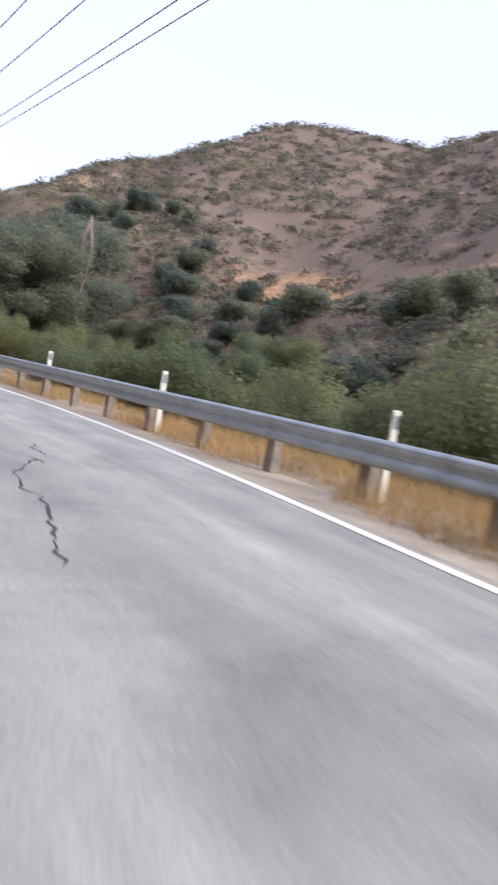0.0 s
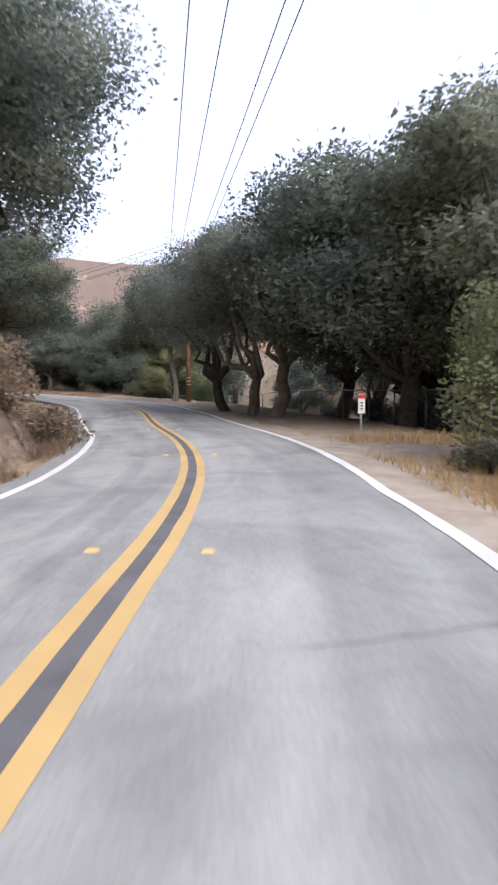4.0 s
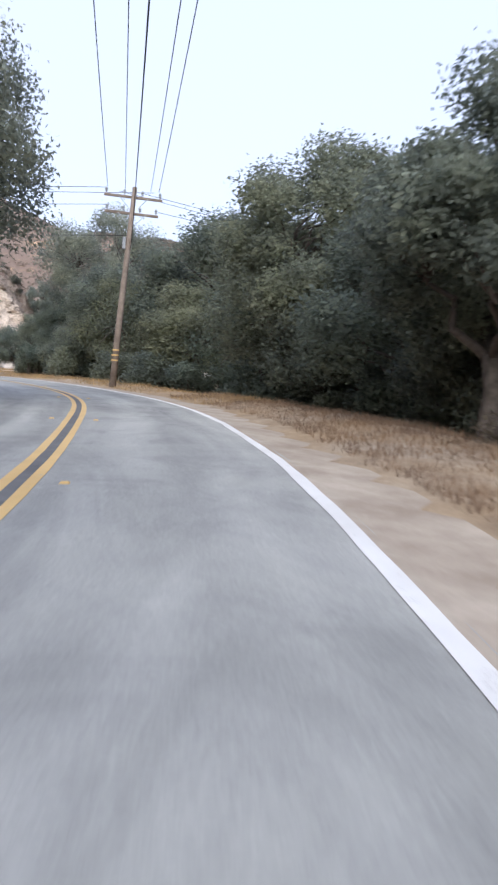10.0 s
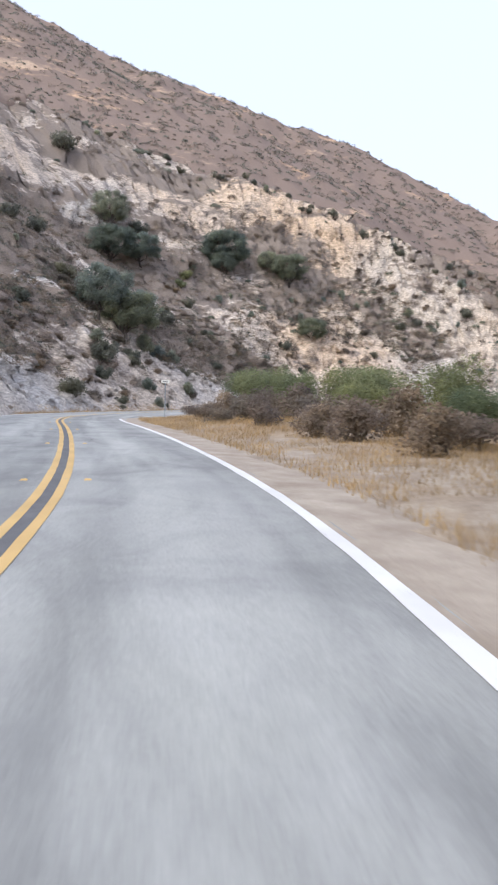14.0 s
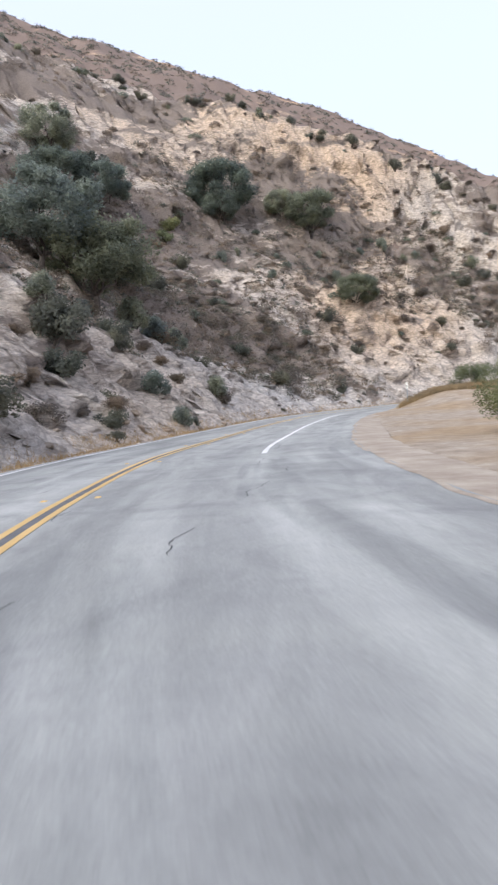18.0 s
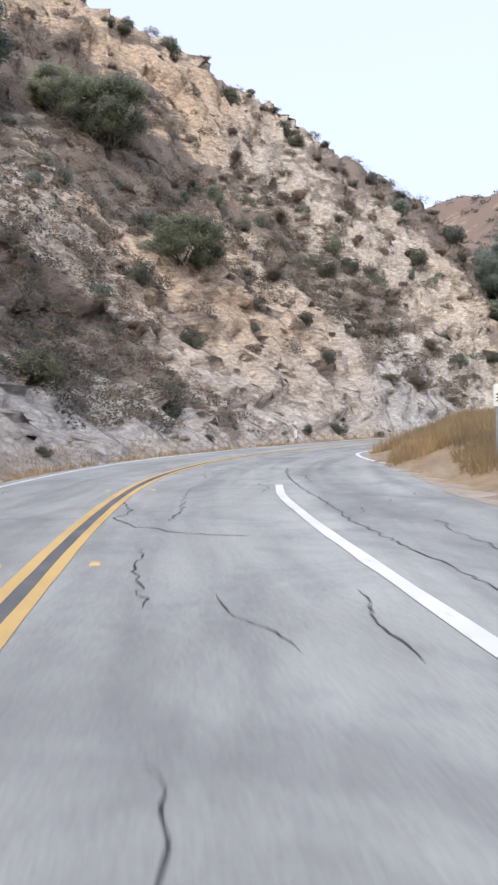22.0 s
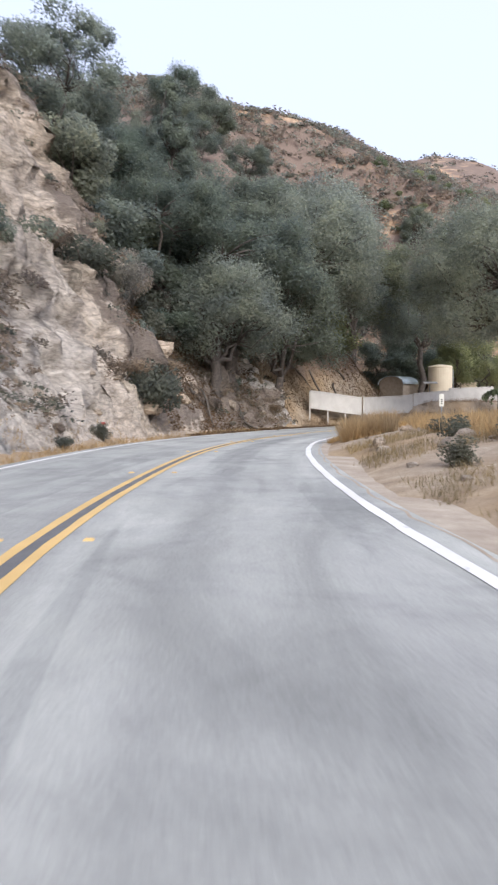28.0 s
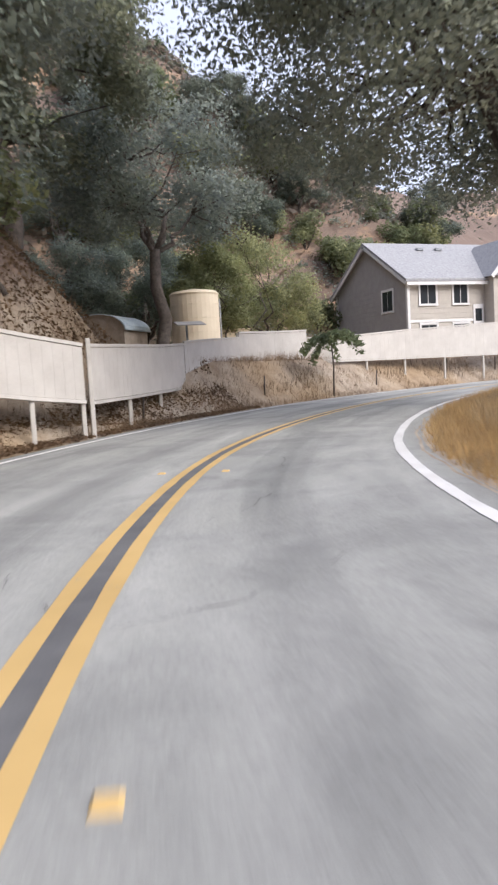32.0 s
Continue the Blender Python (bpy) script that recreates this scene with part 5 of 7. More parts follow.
# the far hills
hx, hy = np.r_[nr.uniform(-420, 130, 20000), nr.uniform(-200, -90, 4500)], np.r_[nr.uniform(-60, 330, 20000), nr.uniform(228, 300, 4500)]
hz, hs, hu = land(hx, hy)
ok = (hz > np.interp(hs, SS, AZ) + 6) & (np.abs(hu) > 24)
P = np.stack([hx, hy, mesh_z(hx, hy) - 0.25], 1)[ok]
ex, ey = nr.uniform(8, 125, 4200), nr.uniform(-75, 110, 4200)
eh, es, eu = land(ex, ey)
E = np.stack([ex, ey, mesh_z(ex, ey) - 0.3], 1)[(eh > np.interp(es, SS, AZ) + 0.2) & (eu > 15) & (np.hypot((ex - 39) / 7, (ey - 13) / 10) > 1)]
scatter_scrub("hill_scrub", "grey-green chaparral thick over the hill across the creek", E[::2], 1.5, 80, 0.2, M_SAGE, 75)
scatter_scrub("hill_scrub", "pale dry brush over the hill across the creek", E[1::2], 1.3, 60, 0.2, M_DRYBUSH, 76)
ex, ey = nr.uniform(20, 35, 2600), nr.uniform(-30, 48, 2600)
E = np.stack([ex, ey, mesh_z(ex, ey) - 0.2], 1)
scatter_scrub("hill_scrub", "grey-green chaparral on the steep slope across the creek", E[::2], 0.9, 50, 0.13, M_SHADE_LIFT, 79)
scatter_scrub("hill_scrub", "dry brush on the steep slope across the creek", E[1::2], 0.8, 44, 0.12, M_DRYBUSH, 80)
kx, ky = nr.uniform(-4, 50, 2600), nr.uniform(42, 92, 2600)
kh, ks, ku = land(kx, ky)
K = np.stack([kx, ky, mesh_z(kx, ky) - 0.25], 1)[(kh > np.interp(ks, SS, AZ) + 1.0) & (ku > 14) & (fbm(kx, ky, 0.12, 3, 31.0) > -0.3)]
scatter_scrub("hill_scrub", "grey-green scrub on the orange slope behind the fence", K[::3], 1.2, 70, 0.12, M_SAGE, 94)
scatter_scrub("hill_scrub", "yellow-green scrub on the orange slope behind the fence", K[1::3], 1.1, 60, 0.12, M_YGREEN, 95)
scatter_scrub("hill_scrub", "dry brown scrub on the orange slope behind the fence", K[2::3], 0.9, 50, 0.12, M_DRYBUSH, 96)
kx, ky = nr.uniform(-205, -95, 7000), nr.uniform(232, 305, 7000)
K = np.stack([kx, ky, mesh_z(kx, ky) - 0.3], 1)
scatter_scrub("hill_scrub", "grey-green chaparral on the rocky hill above the house", K[::2], 1.2, 50, 0.17, M_SHADE_LIFT, 77)
scatter_scrub("hill_scrub", "dry brush on the rocky hill above the house", K[1::2], 1.1, 44, 0.17, M_DRYBUSH, 78)
scatter_scrub("hill_scrub", "brown dry scrub dotted over the hills", P[::2], 1.4, 32, 0.32, M_DRYBUSH, 73)
scatter_scrub("hill_scrub", "grey-green scrub dotted over the hills", P[1::2], 1.3, 32, 0.3, M_SAGE, 74)


def stone(seed, material):
    r = random.Random(seed)
    bm = bmesh.new()
    bmesh.ops.create_icosphere(bm, subdivisions=2, radius=1)
    for v in bm.verts:
        n = noise.noise(v.co * 1.3 + Vector((seed * 3.1, 0, 0)))
        v.co *= 1 + 0.45 * n
        v.co.z *= 0.7
        v.co = Vector([round(c * 4) / 4 * 0.45 + c * 0.55 for c in v.co])
    me = bpy.data.meshes.new("boulder")
    bm.to_mesh(me)
    bm.free()
    me.materials.append(material)
    return me


stones = [stone(k, M_ROCK) for k in range(1, 6)]
rng = random.Random(12)


def boulder(x, y, z, k, label="pale angular boulder at the foot of the slope"):
    ob = new("boulder", stones[rng.randrange(5)])
    ob.matrix_basis = Matrix.Translation((x, y, z + 0.1 * k)) @ Euler((rng.uniform(-0.3, 0.3), rng.uniform(-0.3, 0.3), rng.uniform(0, 6.28))).to_matrix().to_4x4() @ Matrix.Diagonal((k, k * rng.uniform(0.7, 1.2), k * rng.uniform(0.6, 1.0), 1))
    tagged(ob, label, "boulder", "boulders by the road")


for _ in range(70):
    s = rng.uniform(190, 334)
    x, y, z = on_cliff(s, rng.uniform(0.0, 1.6))
    boulder(x, y, z, rng.uniform(0.08, 0.35))
for _ in range(110):
    x, y = road_xy(rng.uniform(283, 315), rng.uniform(4.2, 9.0))
    boulder(x, y, land_z(x, y), rng.uniform(0.04, 0.1) * rng.choice((1, 1, 2, 3)), "pale stone on the dirt mound beside the road")
for s, u, k in ((40, -4.2, 0.5), (37, -4.8, 0.7), (43, -3.9, 0.4), (33, -5.2, 0.8), (46, -3.7, 0.4), (30, -5.6, 0.8)):
    x, y = road_xy(s, u)
    boulder(x, y, land_z(x, y), k, "large tan boulder in the cut bank")
for s, v, k in ((322, 1.2, 0.7), (325, 1.8, 0.8), (328, 1.4, 0.6), (320, 2.4, 0.9), (316, 1.0, 0.8), (330, 2.2, 0.7)):
    x, y, z = on_cliff(s, v)
    boulder(x, y, z, k, "brown boulder in the leaf-strewn bank")


# ---------------------------------------------------------------- dry grass
def grass(name, label, s0, s1, u0, u1, n, hgt, seed, material=M_STRAW, gap=-0.35):
    r = np.random.default_rng(seed)
    s, w = r.uniform(s0, s1, n), r.uniform(0, 1, n)
    u = (u0(s) if callable(u0) else u0) + w * ((u1(s) if callable(u1) else u1) - (u0(s) if callable(u0) else u0))
    f = np.clip(np.interp(s, SS, np.arange(len(SS))), 0, len(SS) - 1.001).astype(int)
    x, y = AX[f, 0] + NR[f, 0] * u + TG[f, 0] * (s - SS[f]), AX[f, 1] + NR[f, 1] * u + TG[f, 1] * (s - SS[f])
    ok = fbm(x, y, 0.45, 3, seed) > gap
    x, y = x[ok], y[ok]
    x, y = x + r.normal(0, 0.06, len(x)), y + r.normal(0, 0.06, len(x))
    z = land(x, y)[0] - 0.03
    n = len(x)
    hh = hgt * r.uniform(0.4, 1.25, n) * (1 + 0.5 * fbm(x, y, 0.3, 2, seed + 2))
    a, l = r.uniform(0, 6.28, n), r.uniform(0.1, 0.95, n)
    b = r.uniform(0.005, 0.011, n) * (1.8 if hgt > 0.4 else 1.0)
    base = np.stack([x, y, z], 1)
    side = np.stack([np.cos(a + 1.57), np.sin(a + 1.57), np.zeros(n)], 1) * b[:, None]
    tip = base + np.stack([np.cos(a) * l * hh, np.sin(a) * l * hh, hh], 1)
    V = np.stack([base - side, base + side, tip], 1).reshape(-1, 3)
    me = bpy.data.meshes.new(name)
    me.vertices.add(3 * n)
    me.vertices.foreach_set("co", V.ravel())
    me.loops.add(3 * n)
    me.loops.foreach_set("vertex_index", np.arange(3 * n, dtype=np.int32))
    me.polygons.add(n)
    me.polygons.foreach_set("loop_start", np.arange(0, 3 * n, 3, dtype=np.int32))
    me.update(calc_edges=True)
    me.materials.append(material)
    tagged(new(name, me), label, "grass", kind="stuff")


GR = "tall dry straw-coloured grass"
edge = lambda d: (lambda s: right_edge(s) + d)
ledge = lambda d: (lambda s: left_edge(s) - d)
grass("dry_grass", GR + " on the mound inside the bend", 240, 262, edge(4.0), edge(12), 52000, 0.45, 81)
grass("dry_grass", GR + " beside the road edge", 256, 284, edge(1.0), edge(9), 64000, 0.62, 82)
grass("dry_grass", GR + " beside the dirt mound", 284, 312, edge(3.5), edge(13), 40000, 0.45, 83)
grass("dry_grass", GR + " inside the last bend", 313, 352, edge(1.4), edge(11), 105000, 0.34, 84, gap=-0.8)
grass("dry_grass", "short dry grass along the edge of the last bend", 311, 354, edge(0.5), edge(3.4), 52000, 0.24, 91, gap=-0.6)
grass("dry_grass", "tall straw tuft among stones beside the road", 309.0, 311.8, edge(1.1), edge(2.9), 6000, 0.7, 99, gap=-0.7)
grass("dry_grass", "short sparse dry grass on the dirt mound", 284, 306, edge(1.0), edge(7), 30000, 0.2, 92, gap=-0.1)
grass("dry_grass", "short dry grass on the mound inside the bend", 246, 264, edge(2.6), edge(9), 30000, 0.28, 93, gap=-0.5)
grass("dry_grass", "short dry grass along the shoulder", 122, 186, edge(1.0), edge(8), 70000, 0.17, 85)
grass("dead_grass", "low brown dead grass along the shoulder", 96, 126, edge(1.3), edge(6), 42000, 0.14, 90, M_BROWNGRASS)
grass("dry_grass", GR + " under the guardrail", -8, 52, edge(0.7), edge(4), 44000, 0.26, 86)
grass("dry_grass", "short dry grass at the foot of the bank", 28, 56, ledge(0.3), ledge(2.4), 16000, 0.22, 87, M_BROWNGRASS, -0.1)
grass("dry_grass", "short dry grass at the foot of the cliff", 190, 330, ledge(0.4), ledge(1.7), 22000, 0.22, 88)
grass("dead_grass", "brown dead grass on the bank in front of the white fence", 334, 374, ledge(0.7), ledge(7), 50000, 0.35, 89, M_BROWNGRASS)

# ---------------------------------------------------------------- guardrail
def rail_u(s):
    return table(s, (-60, 4.6), (4, 4.25), (12, 3.85), (22, 3.65), (32, 3.65), (39, 3.95))


M_CRISP = M_WHITEPL
guardrail = thing("guardrail", "galvanised steel guardrail on short posts above dry grass", "guardrail")
prof = [(0.0, 0.775), (0.04, 0.755), (0.06, 0.725), (0.06, 0.685), (0.005, 0.64), (0.0, 0.61), (0.005, 0.58), (0.06, 0.535), (0.06, 0.495), (0.04, 0.465), (0.0, 0.445)]
S0 = np.arange(-58, 39.01, 0.5)
for seg in range(0, len(S0) - 1, 8):
    ss = S0[seg:seg + 9]
    V = []
    for k in ss:
        for d, z in prof:
            V.append(tuple(at(k, rail_u(k) - d, z)))
        for d, z in reversed(prof):
            V.append(tuple(at(k, rail_u(k) - d + 0.006, z)))
    n = len(prof) * 2
    F = [(i * n + j, i * n + (j + 1) % n, (i + 1) * n + (j + 1) % n, (i + 1) * n + j) for i in range(len(ss) - 1) for j in range(n)]
    me = bpy.data.meshes.new("beam")
    me.from_pydata(V, [], F)
    me.polygons.foreach_set("use_smooth", [True] * len(F))
    me.materials.append(M_GALV)
    link("beam", me, guardrail)
bm = bmesh.new()
box(bm, 0, 0, 0.15, 0.15, 0.2, 1.1, 0.01)
box(bm, -0.1, 0, 0.59, 0.06, 0.15, 0.3, 0.01)
me = bpy.data.meshes.new("post")
bm.to_mesh(me)
bm.free()
me.materials.append(M_POSTWOOD)
for k in np.arange(-56, 39, 1.9):
    o = link("post", me, guardrail)
    o.matrix_basis = Matrix.Translation(at(k, rail_u(k) + 0.16)) @ Matrix.Rotation(radians(heading(k)), 4, "Z")
V = [tuple(at(39.2, rail_u(39) + 0.05, 0.44)), tuple(at(39.2, rail_u(39) - 0.1, 0.44)), tuple(at(39.9, rail_u(39) + 0.3, 0.46)), tuple(at(39.0, rail_u(39) + 0.05, 0.74)), tuple(at(39.0, rail_u(39) - 0.06, 0.74)), tuple(at(39.9, rail_u(39) + 0.3, 0.72))]
me = bpy.data.meshes.new("end_wing")
me.from_pydata(V, [], [(0, 1, 4, 3), (1, 2, 5, 4), (2, 0, 3, 5), (3, 4, 5), (0, 2, 1)])
me.materials.append(M_GALV)
link("end_wing", me, guardrail)


def delineator(s, u, label="white plastic marker post behind the guardrail", h=1.12):
    t = thing("marker_post", label, "marker post", "marker posts", Matrix.Translation(at(s, u)) @ Matrix.Rotation(radians(heading(s) + random.Random(int(s)).uniform(-8, 8)), 4, "Z"))
    bm = bmesh.new()
    box(bm, 0, 0, h / 2 - 0.1, 0.11, 0.035, h + 0.2, 0.008)
    part("post", bm, M_CRISP, t)
    bm = bmesh.new()
    box(bm, 0, -0.021, h - 0.14, 0.08, 0.006, 0.16)
    part("reflector", bm, M_GALV, t)


for s in (6.6, 12.4, 18.5, 24.8, 30.5, 37.0):
    delineator(s, rail_u(s) + 0.32)


def object_marker(s, u, label, h=0.95, dz=0.0, red=True):
    t = thing("road_marker", label, "road marker", "road markers", Matrix.Translation(at(s, u, dz)) @ Matrix.Rotation(radians(heading(s)), 4, "Z"))
    bm = bmesh.new()
    box(bm, 0, 0.03, h / 2 - 0.15, 0.05, 0.03, h + 0.1, 0.005)
    part("post", bm, M_GALV, t)
    bm = bmesh.new()
    box(bm, 0, 0, h - 0.22, 0.17, 0.012, 0.46, 0.005)
    p = part("plate", bm, M_WHITEPL, t)
    if red:
        bm = bmesh.new()
        box(bm, 0, -0.009, h - 0.05, 0.165, 0.006, 0.1)
        part("red_band", bm, M_RED, t)
    for k in range(3):
        bm = bmesh.new()
        box(bm, 0, -0.009, h - 0.2 - 0.07 * k, 0.06, 0.005, 0.035)
        part("lettering", bm, M_CRACK, p)


object_marker(53, 4.3, "white roadside marker with a red top on dry grass", 1.0)
object_marker(270.5, -4.0, "slim white roadside marker at the cliff foot", 0.8, red=False)
object_marker(310, -4.9, "white roadside marker with a red top at the cliff foot", 0.8)
object_marker(311.5, 7.6, "white roadside marker standing in dry grass", 1.1, dz=0.7, red=False)
object_marker(333, 4.3, "white roadside marker with a red top at the bend", 0.85)
object_marker(241, 7.5, "white roadside marker on the dry mound", 1.5, dz=0.5, red=False)


def road_sign(s, u, h, w, tall, label):
    t = thing("road_sign", label, "road sign", at_=Matrix.Translation(at(s, u)) @ Matrix.Rotation(radians(heading(s) + 6), 4, "Z"))
    bm = bmesh.new()
    box(bm, 0, 0.04, h / 2 - 0.2, 0.06, 0.05, h + 0.35, 0.006)
    part("post", bm, M_GALV, t)
    bm = bmesh.new()
    box(bm, 0, 0, h - tall / 2, w, 0.01, tall, 0.004)
    p = part("plate", bm, M_WHITEPL, t, "white sign plate")
    for k, (cx, ww) in enumerate(((-0.2, 0.12), (-0.07, 0.09), (0.06, 0.11), (0.2, 0.12))):
        bm = bmesh.new()
        box(bm, cx * w, -0.008, h - tall / 2, ww * w, 0.005, tall * 0.36)
        part("lettering", bm, M_CRACK, p)
    return t


road_sign(183.5, 5.5, 2.25, 0.5, 0.2, "small white sign on a thin post at the turnout")

# ---------------------------------------------------------------- raised markers and cracks in the road
bm = bmesh.new()
box(bm, 0, 0, 0.008, 0.1, 0.1, 0.018)
for v in bm.verts:
    if v.co.z > 0.01:
        v.co.x *= 0.7
        v.co.y *= 0.6
me = bpy.data.meshes.new("raised_marker")
bm.to_mesh(me)
bm.free()
me.materials.append(M_YELLOW)
for k in range(46):
    s = 5.5 + 7.3 * k
    for u in (-0.42, 0.42):
        o = link("raised_marker", me, road)
        o.matrix_basis = Matrix.Translation(at(s, centre(s) + u, 0.002)) @ Matrix.Rotation(radians(heading(s)), 4, "Z")


def crack(s, u, length, turn, width, seed):
    """A wandering crack; turn is its angle off the road's line."""
    r = random.Random(seed)
    V, F = [], []
    width *= 0.3
    n = max(4, int(length / 0.1))
    a, x, y, w = radians(turn), 0.0, 0.0, width
    drift = a
    for i in range(n):
        drift += r.uniform(-0.55, 0.55)
        drift += (a - drift) * 0.35
        x += math.sin(drift) * length / n
        y += math.cos(drift) * length / n
        w = width * (0.4 + 0.9 * r.random()) * (1 - abs(2 * i / n - 1) ** 3 * 0.8)
        for k in (-1, 1):
            V.append(tuple(at(s + y + k * w * 0.5 * math.sin(drift), u + x - k * w * 0.5 * math.cos(drift) * -1, 0.0035)))
    F = [(2 * i, 2 * i + 1, 2 * i + 3, 2 * i + 2) for i in range(n - 1)]
    me = bpy.data.meshes.new("crack")
    me.from_pydata(V, [], F)
    me.materials.append(M_CRACK)
    link("crack", me, road)


cracks = [(5, -1.4, 4.0, 12, 0.07), (9.5, -1.9, 2.0, 80, 0.05), (8, 0.6, 1.0, -60, 0.03), (12.5, -1.8, 4.2, 88, 0.035), (17.5, -1.6, 4.0, 92, 0.03), (14, -0.6, 1.2, 10, 0.05), (33, 1.5, 2.2, 30, 0.05), (30, 1.0, 1.8, 70, 0.04),
          (36, -2.0, 1.5, 60, 0.05), (40, 0.8, 1.6, 70, 0.05), (57, 0.7, 3.4, -12, 0.05), (116, 1.6, 3.0, 25, 0.05), (119, 1.2, 1.6, -40, 0.04), (159, 0.5, 2.5, 5, 0.05), (163, 0.4, 2.0, -10, 0.05), (190, 1.8, 1.6, -12, 0.06),
          (188, 0.3, 1.2, 20, 0.05), (193.5, 2.6, 2.8, 22, 0.05), (196.5, 3.1, 2.0, 15, 0.06), (192, -0.3, 2.0, 8, 0.05), (199, 2.9, 2.5, 10, 0.05), (204, 3.0, 3.0, 6, 0.05), (221, 0.7, 2.4, -3, 0.05), (226, 1.4, 1.6, 45, 0.05), (228, 3.6, 3.5, 12, 0.06),
          (234, 3.0, 3.0, 18, 0.06), (238, 2.4, 3.4, 10, 0.07), (236, 4.2, 2.4, 30, 0.06), (242, 0.1, 1.8, -10, 0.06), (245, 0.4, 1.6, 8, 0.05), (240, 1.5, 1.3, 30, 0.05), (247, 2.4, 3.0, -15, 0.06)]
r = random.Random(77)
for k in range(34):
    cracks.append((r.uniform(259, 284), r.gauss(1.9, 0.9), r.uniform(1.2, 3.6), r.choice((-14, 5, 10, 18, 80, 40)), r.uniform(0.05, 0.1)))
for k in range(16):
    cracks.append((r.uniform(296, 334), r.uniform(-2.5, 2.6), r.uniform(1.0, 3.0), r.choice((-15, 10, 85, -80, 35)), r.uniform(0.03, 0.06)))
for k in range(34):
    cracks.append((r.uniform(186, 258), r.uniform(-3.0, 2.6), r.uniform(1.0, 2.6), r.choice((-10, 12, 70)), r.uniform(0.05, 0.09)))
for i, c in enumerate(cracks):
    crack(*c, 100 + i)
def crack_line(pts, width, seed):
    """A crack along places (s, u) of the road, with small wanderings."""
    r = random.Random(seed)
    line = []
    for (s0, u0), (s1, u1) in zip(pts[:-1], pts[1:]):
        n = max(2, int(math.hypot(s1 - s0, u1 - u0) / 0.12))
        for k in range(n):
            line.append((s0 + (s1 - s0) * k / n + r.gauss(0, 0.03), u0 + (u1 - u0) * k / n + r.gauss(0, 0.03)))
    line.append(pts[-1])
    V = []
    for k, (s, u) in enumerate(line):
        a, b = line[max(k - 1, 0)], line[min(k + 1, len(line) - 1)]
        d = math.hypot(b[0] - a[0], b[1] - a[1]) + 1e-6
        w = 0.21 * width * r.uniform(0.3, 1.5) * (0.35 if k in (0, len(line) - 1) else 1)
        for q in (-1, 1):
            V.append(tuple(at(s + q * w * (b[1] - a[1]) / d, u - q * w * (b[0] - a[0]) / d, 0.0037)))
    me = bpy.data.meshes.new("crack")
    me.from_pydata(V, [], [(2 * k, 2 * k + 1, 2 * k + 3, 2 * k + 2) for k in range(len(line) - 1)])
    me.materials.append(M_CRACK)
    link("crack", me, road)


for i, (w, pts) in enumerate((
        (0.05, ((245.9, 2.95), (239.8, 3.2), (236.9, 3.3), (234.1, 3.27), (231.3, 3.4), (227, 3.45))), (0.045, ((234.2, 4.27), (232.6, 4.14), (230, 4.2))),
        (0.05, ((237.5, 0.05), (235.8, 0.43), (235.0, 0.25), (234.1, 0.62), (233.5, 1.22), (233.2, 1.9))), (0.045, ((239.5, 1.1), (235.7, 1.12), (234.6, 1.0))), (0.05, ((232.5, 0.78), (231.5, 0.76), (230.2, 0.9))),
        (0.03, ((235.2, -2.6), (235.0, -0.47), (235.0, -0.2))), (0.05, ((243.5, 3.46), (243.0, 3.55), (242.1, 3.48), (240.8, 3.53))), (0.045, ((245.2, 1.25), (244.1, 1.14), (243.5, 0.98), (242.9, 1.11), (242.1, 1.15))),
        (0.045, ((9.3, 0.97), (8.3, 0.89))), (0.06, ((7.7, 0.7), (8.1, 0.73), (7.1, 0.3), (6.4, 0.17), (6.1, 0.31), (5.6, 0.2), (5.2, 0.12), (4.2, -0.1))),
        (0.016, ((129, 2.15), (127.2, 2.2), (125.5, 2.22))), (0.02, ((118.3, 1.93), (117.7, 2.1), (117.0, 2.25))), (0.02, ((118.9, 1.8), (118.3, 1.87), (117.2, 1.92))),
        (0.07, ((272.5, 0.72), (269.9, 1.43), (267.9, 1.77), (266.4, 1.84), (266.0, 1.6))), (0.06, ((266.0, 1.33), (263.4, 1.51), (262.3, 1.5))), (0.05, ((261.8, 0.5), (262.2, 1.48), (263.1, 1.84), (263.9, 2.07), (264.8, 2.01), (264.9, 1.7))),
        (0.07, ((274.7, 1.51), (270.6, 1.98), (269.1, 2.02))), (0.06, ((265.9, 2.54), (263.9, 2.69))), (0.06, ((262.3, 2.32), (261.4, 2.43), (260.0, 2.5))),
        (0.04, ((325.8, 0.85), (324.0, 0.82), (323.2, 0.61))), (0.05, ((322.0, 0.81), (320.9, 0.78))), (0.04, ((320.6, -1.2), (322.4, -1.33), (323.9, -1.76))))):
    crack_line(pts, w, 300 + i)
ribbon("patch", 26, 31.5, -2.6, -1.3, 0.0022, M_PATCH2, wob=0.12, parent=road)
# pale dirt swept over the edges of the asphalt
ribbon("shoulder", -40, 182, lambda s: right_edge(s) + 0.05, lambda s: right_edge(s) + 1.2, lambda s, u: 0.004 - 0.05 * np.clip(u - right_edge(s) - 0.4, 0, 1), M_SHOULDER, wob=0.06)
bpy.data.objects["shoulder"]["kind"] = "structure"
sh = ribbon("shoulder", 180, 263, lambda s: paved(s) - 0.12, lambda s: paved(s) + 1.1, lambda s, u: 0.004 - 0.05 * np.clip(u - paved(s) - 0.3, 0, 1), M_SHOULDER, wob=0.12)
tagged(sh, kind="structure")
sh = ribbon("shoulder", 262, 380, lambda s: right_edge(s) + 0.3, lambda s: right_edge(s) + 1.2, lambda s, u: 0.002 - 0.05 * np.clip(u - right_edge(s) - 0.4, 0, 1), M_SHOULDER, wob=0.14)
tagged(sh, kind="structure")


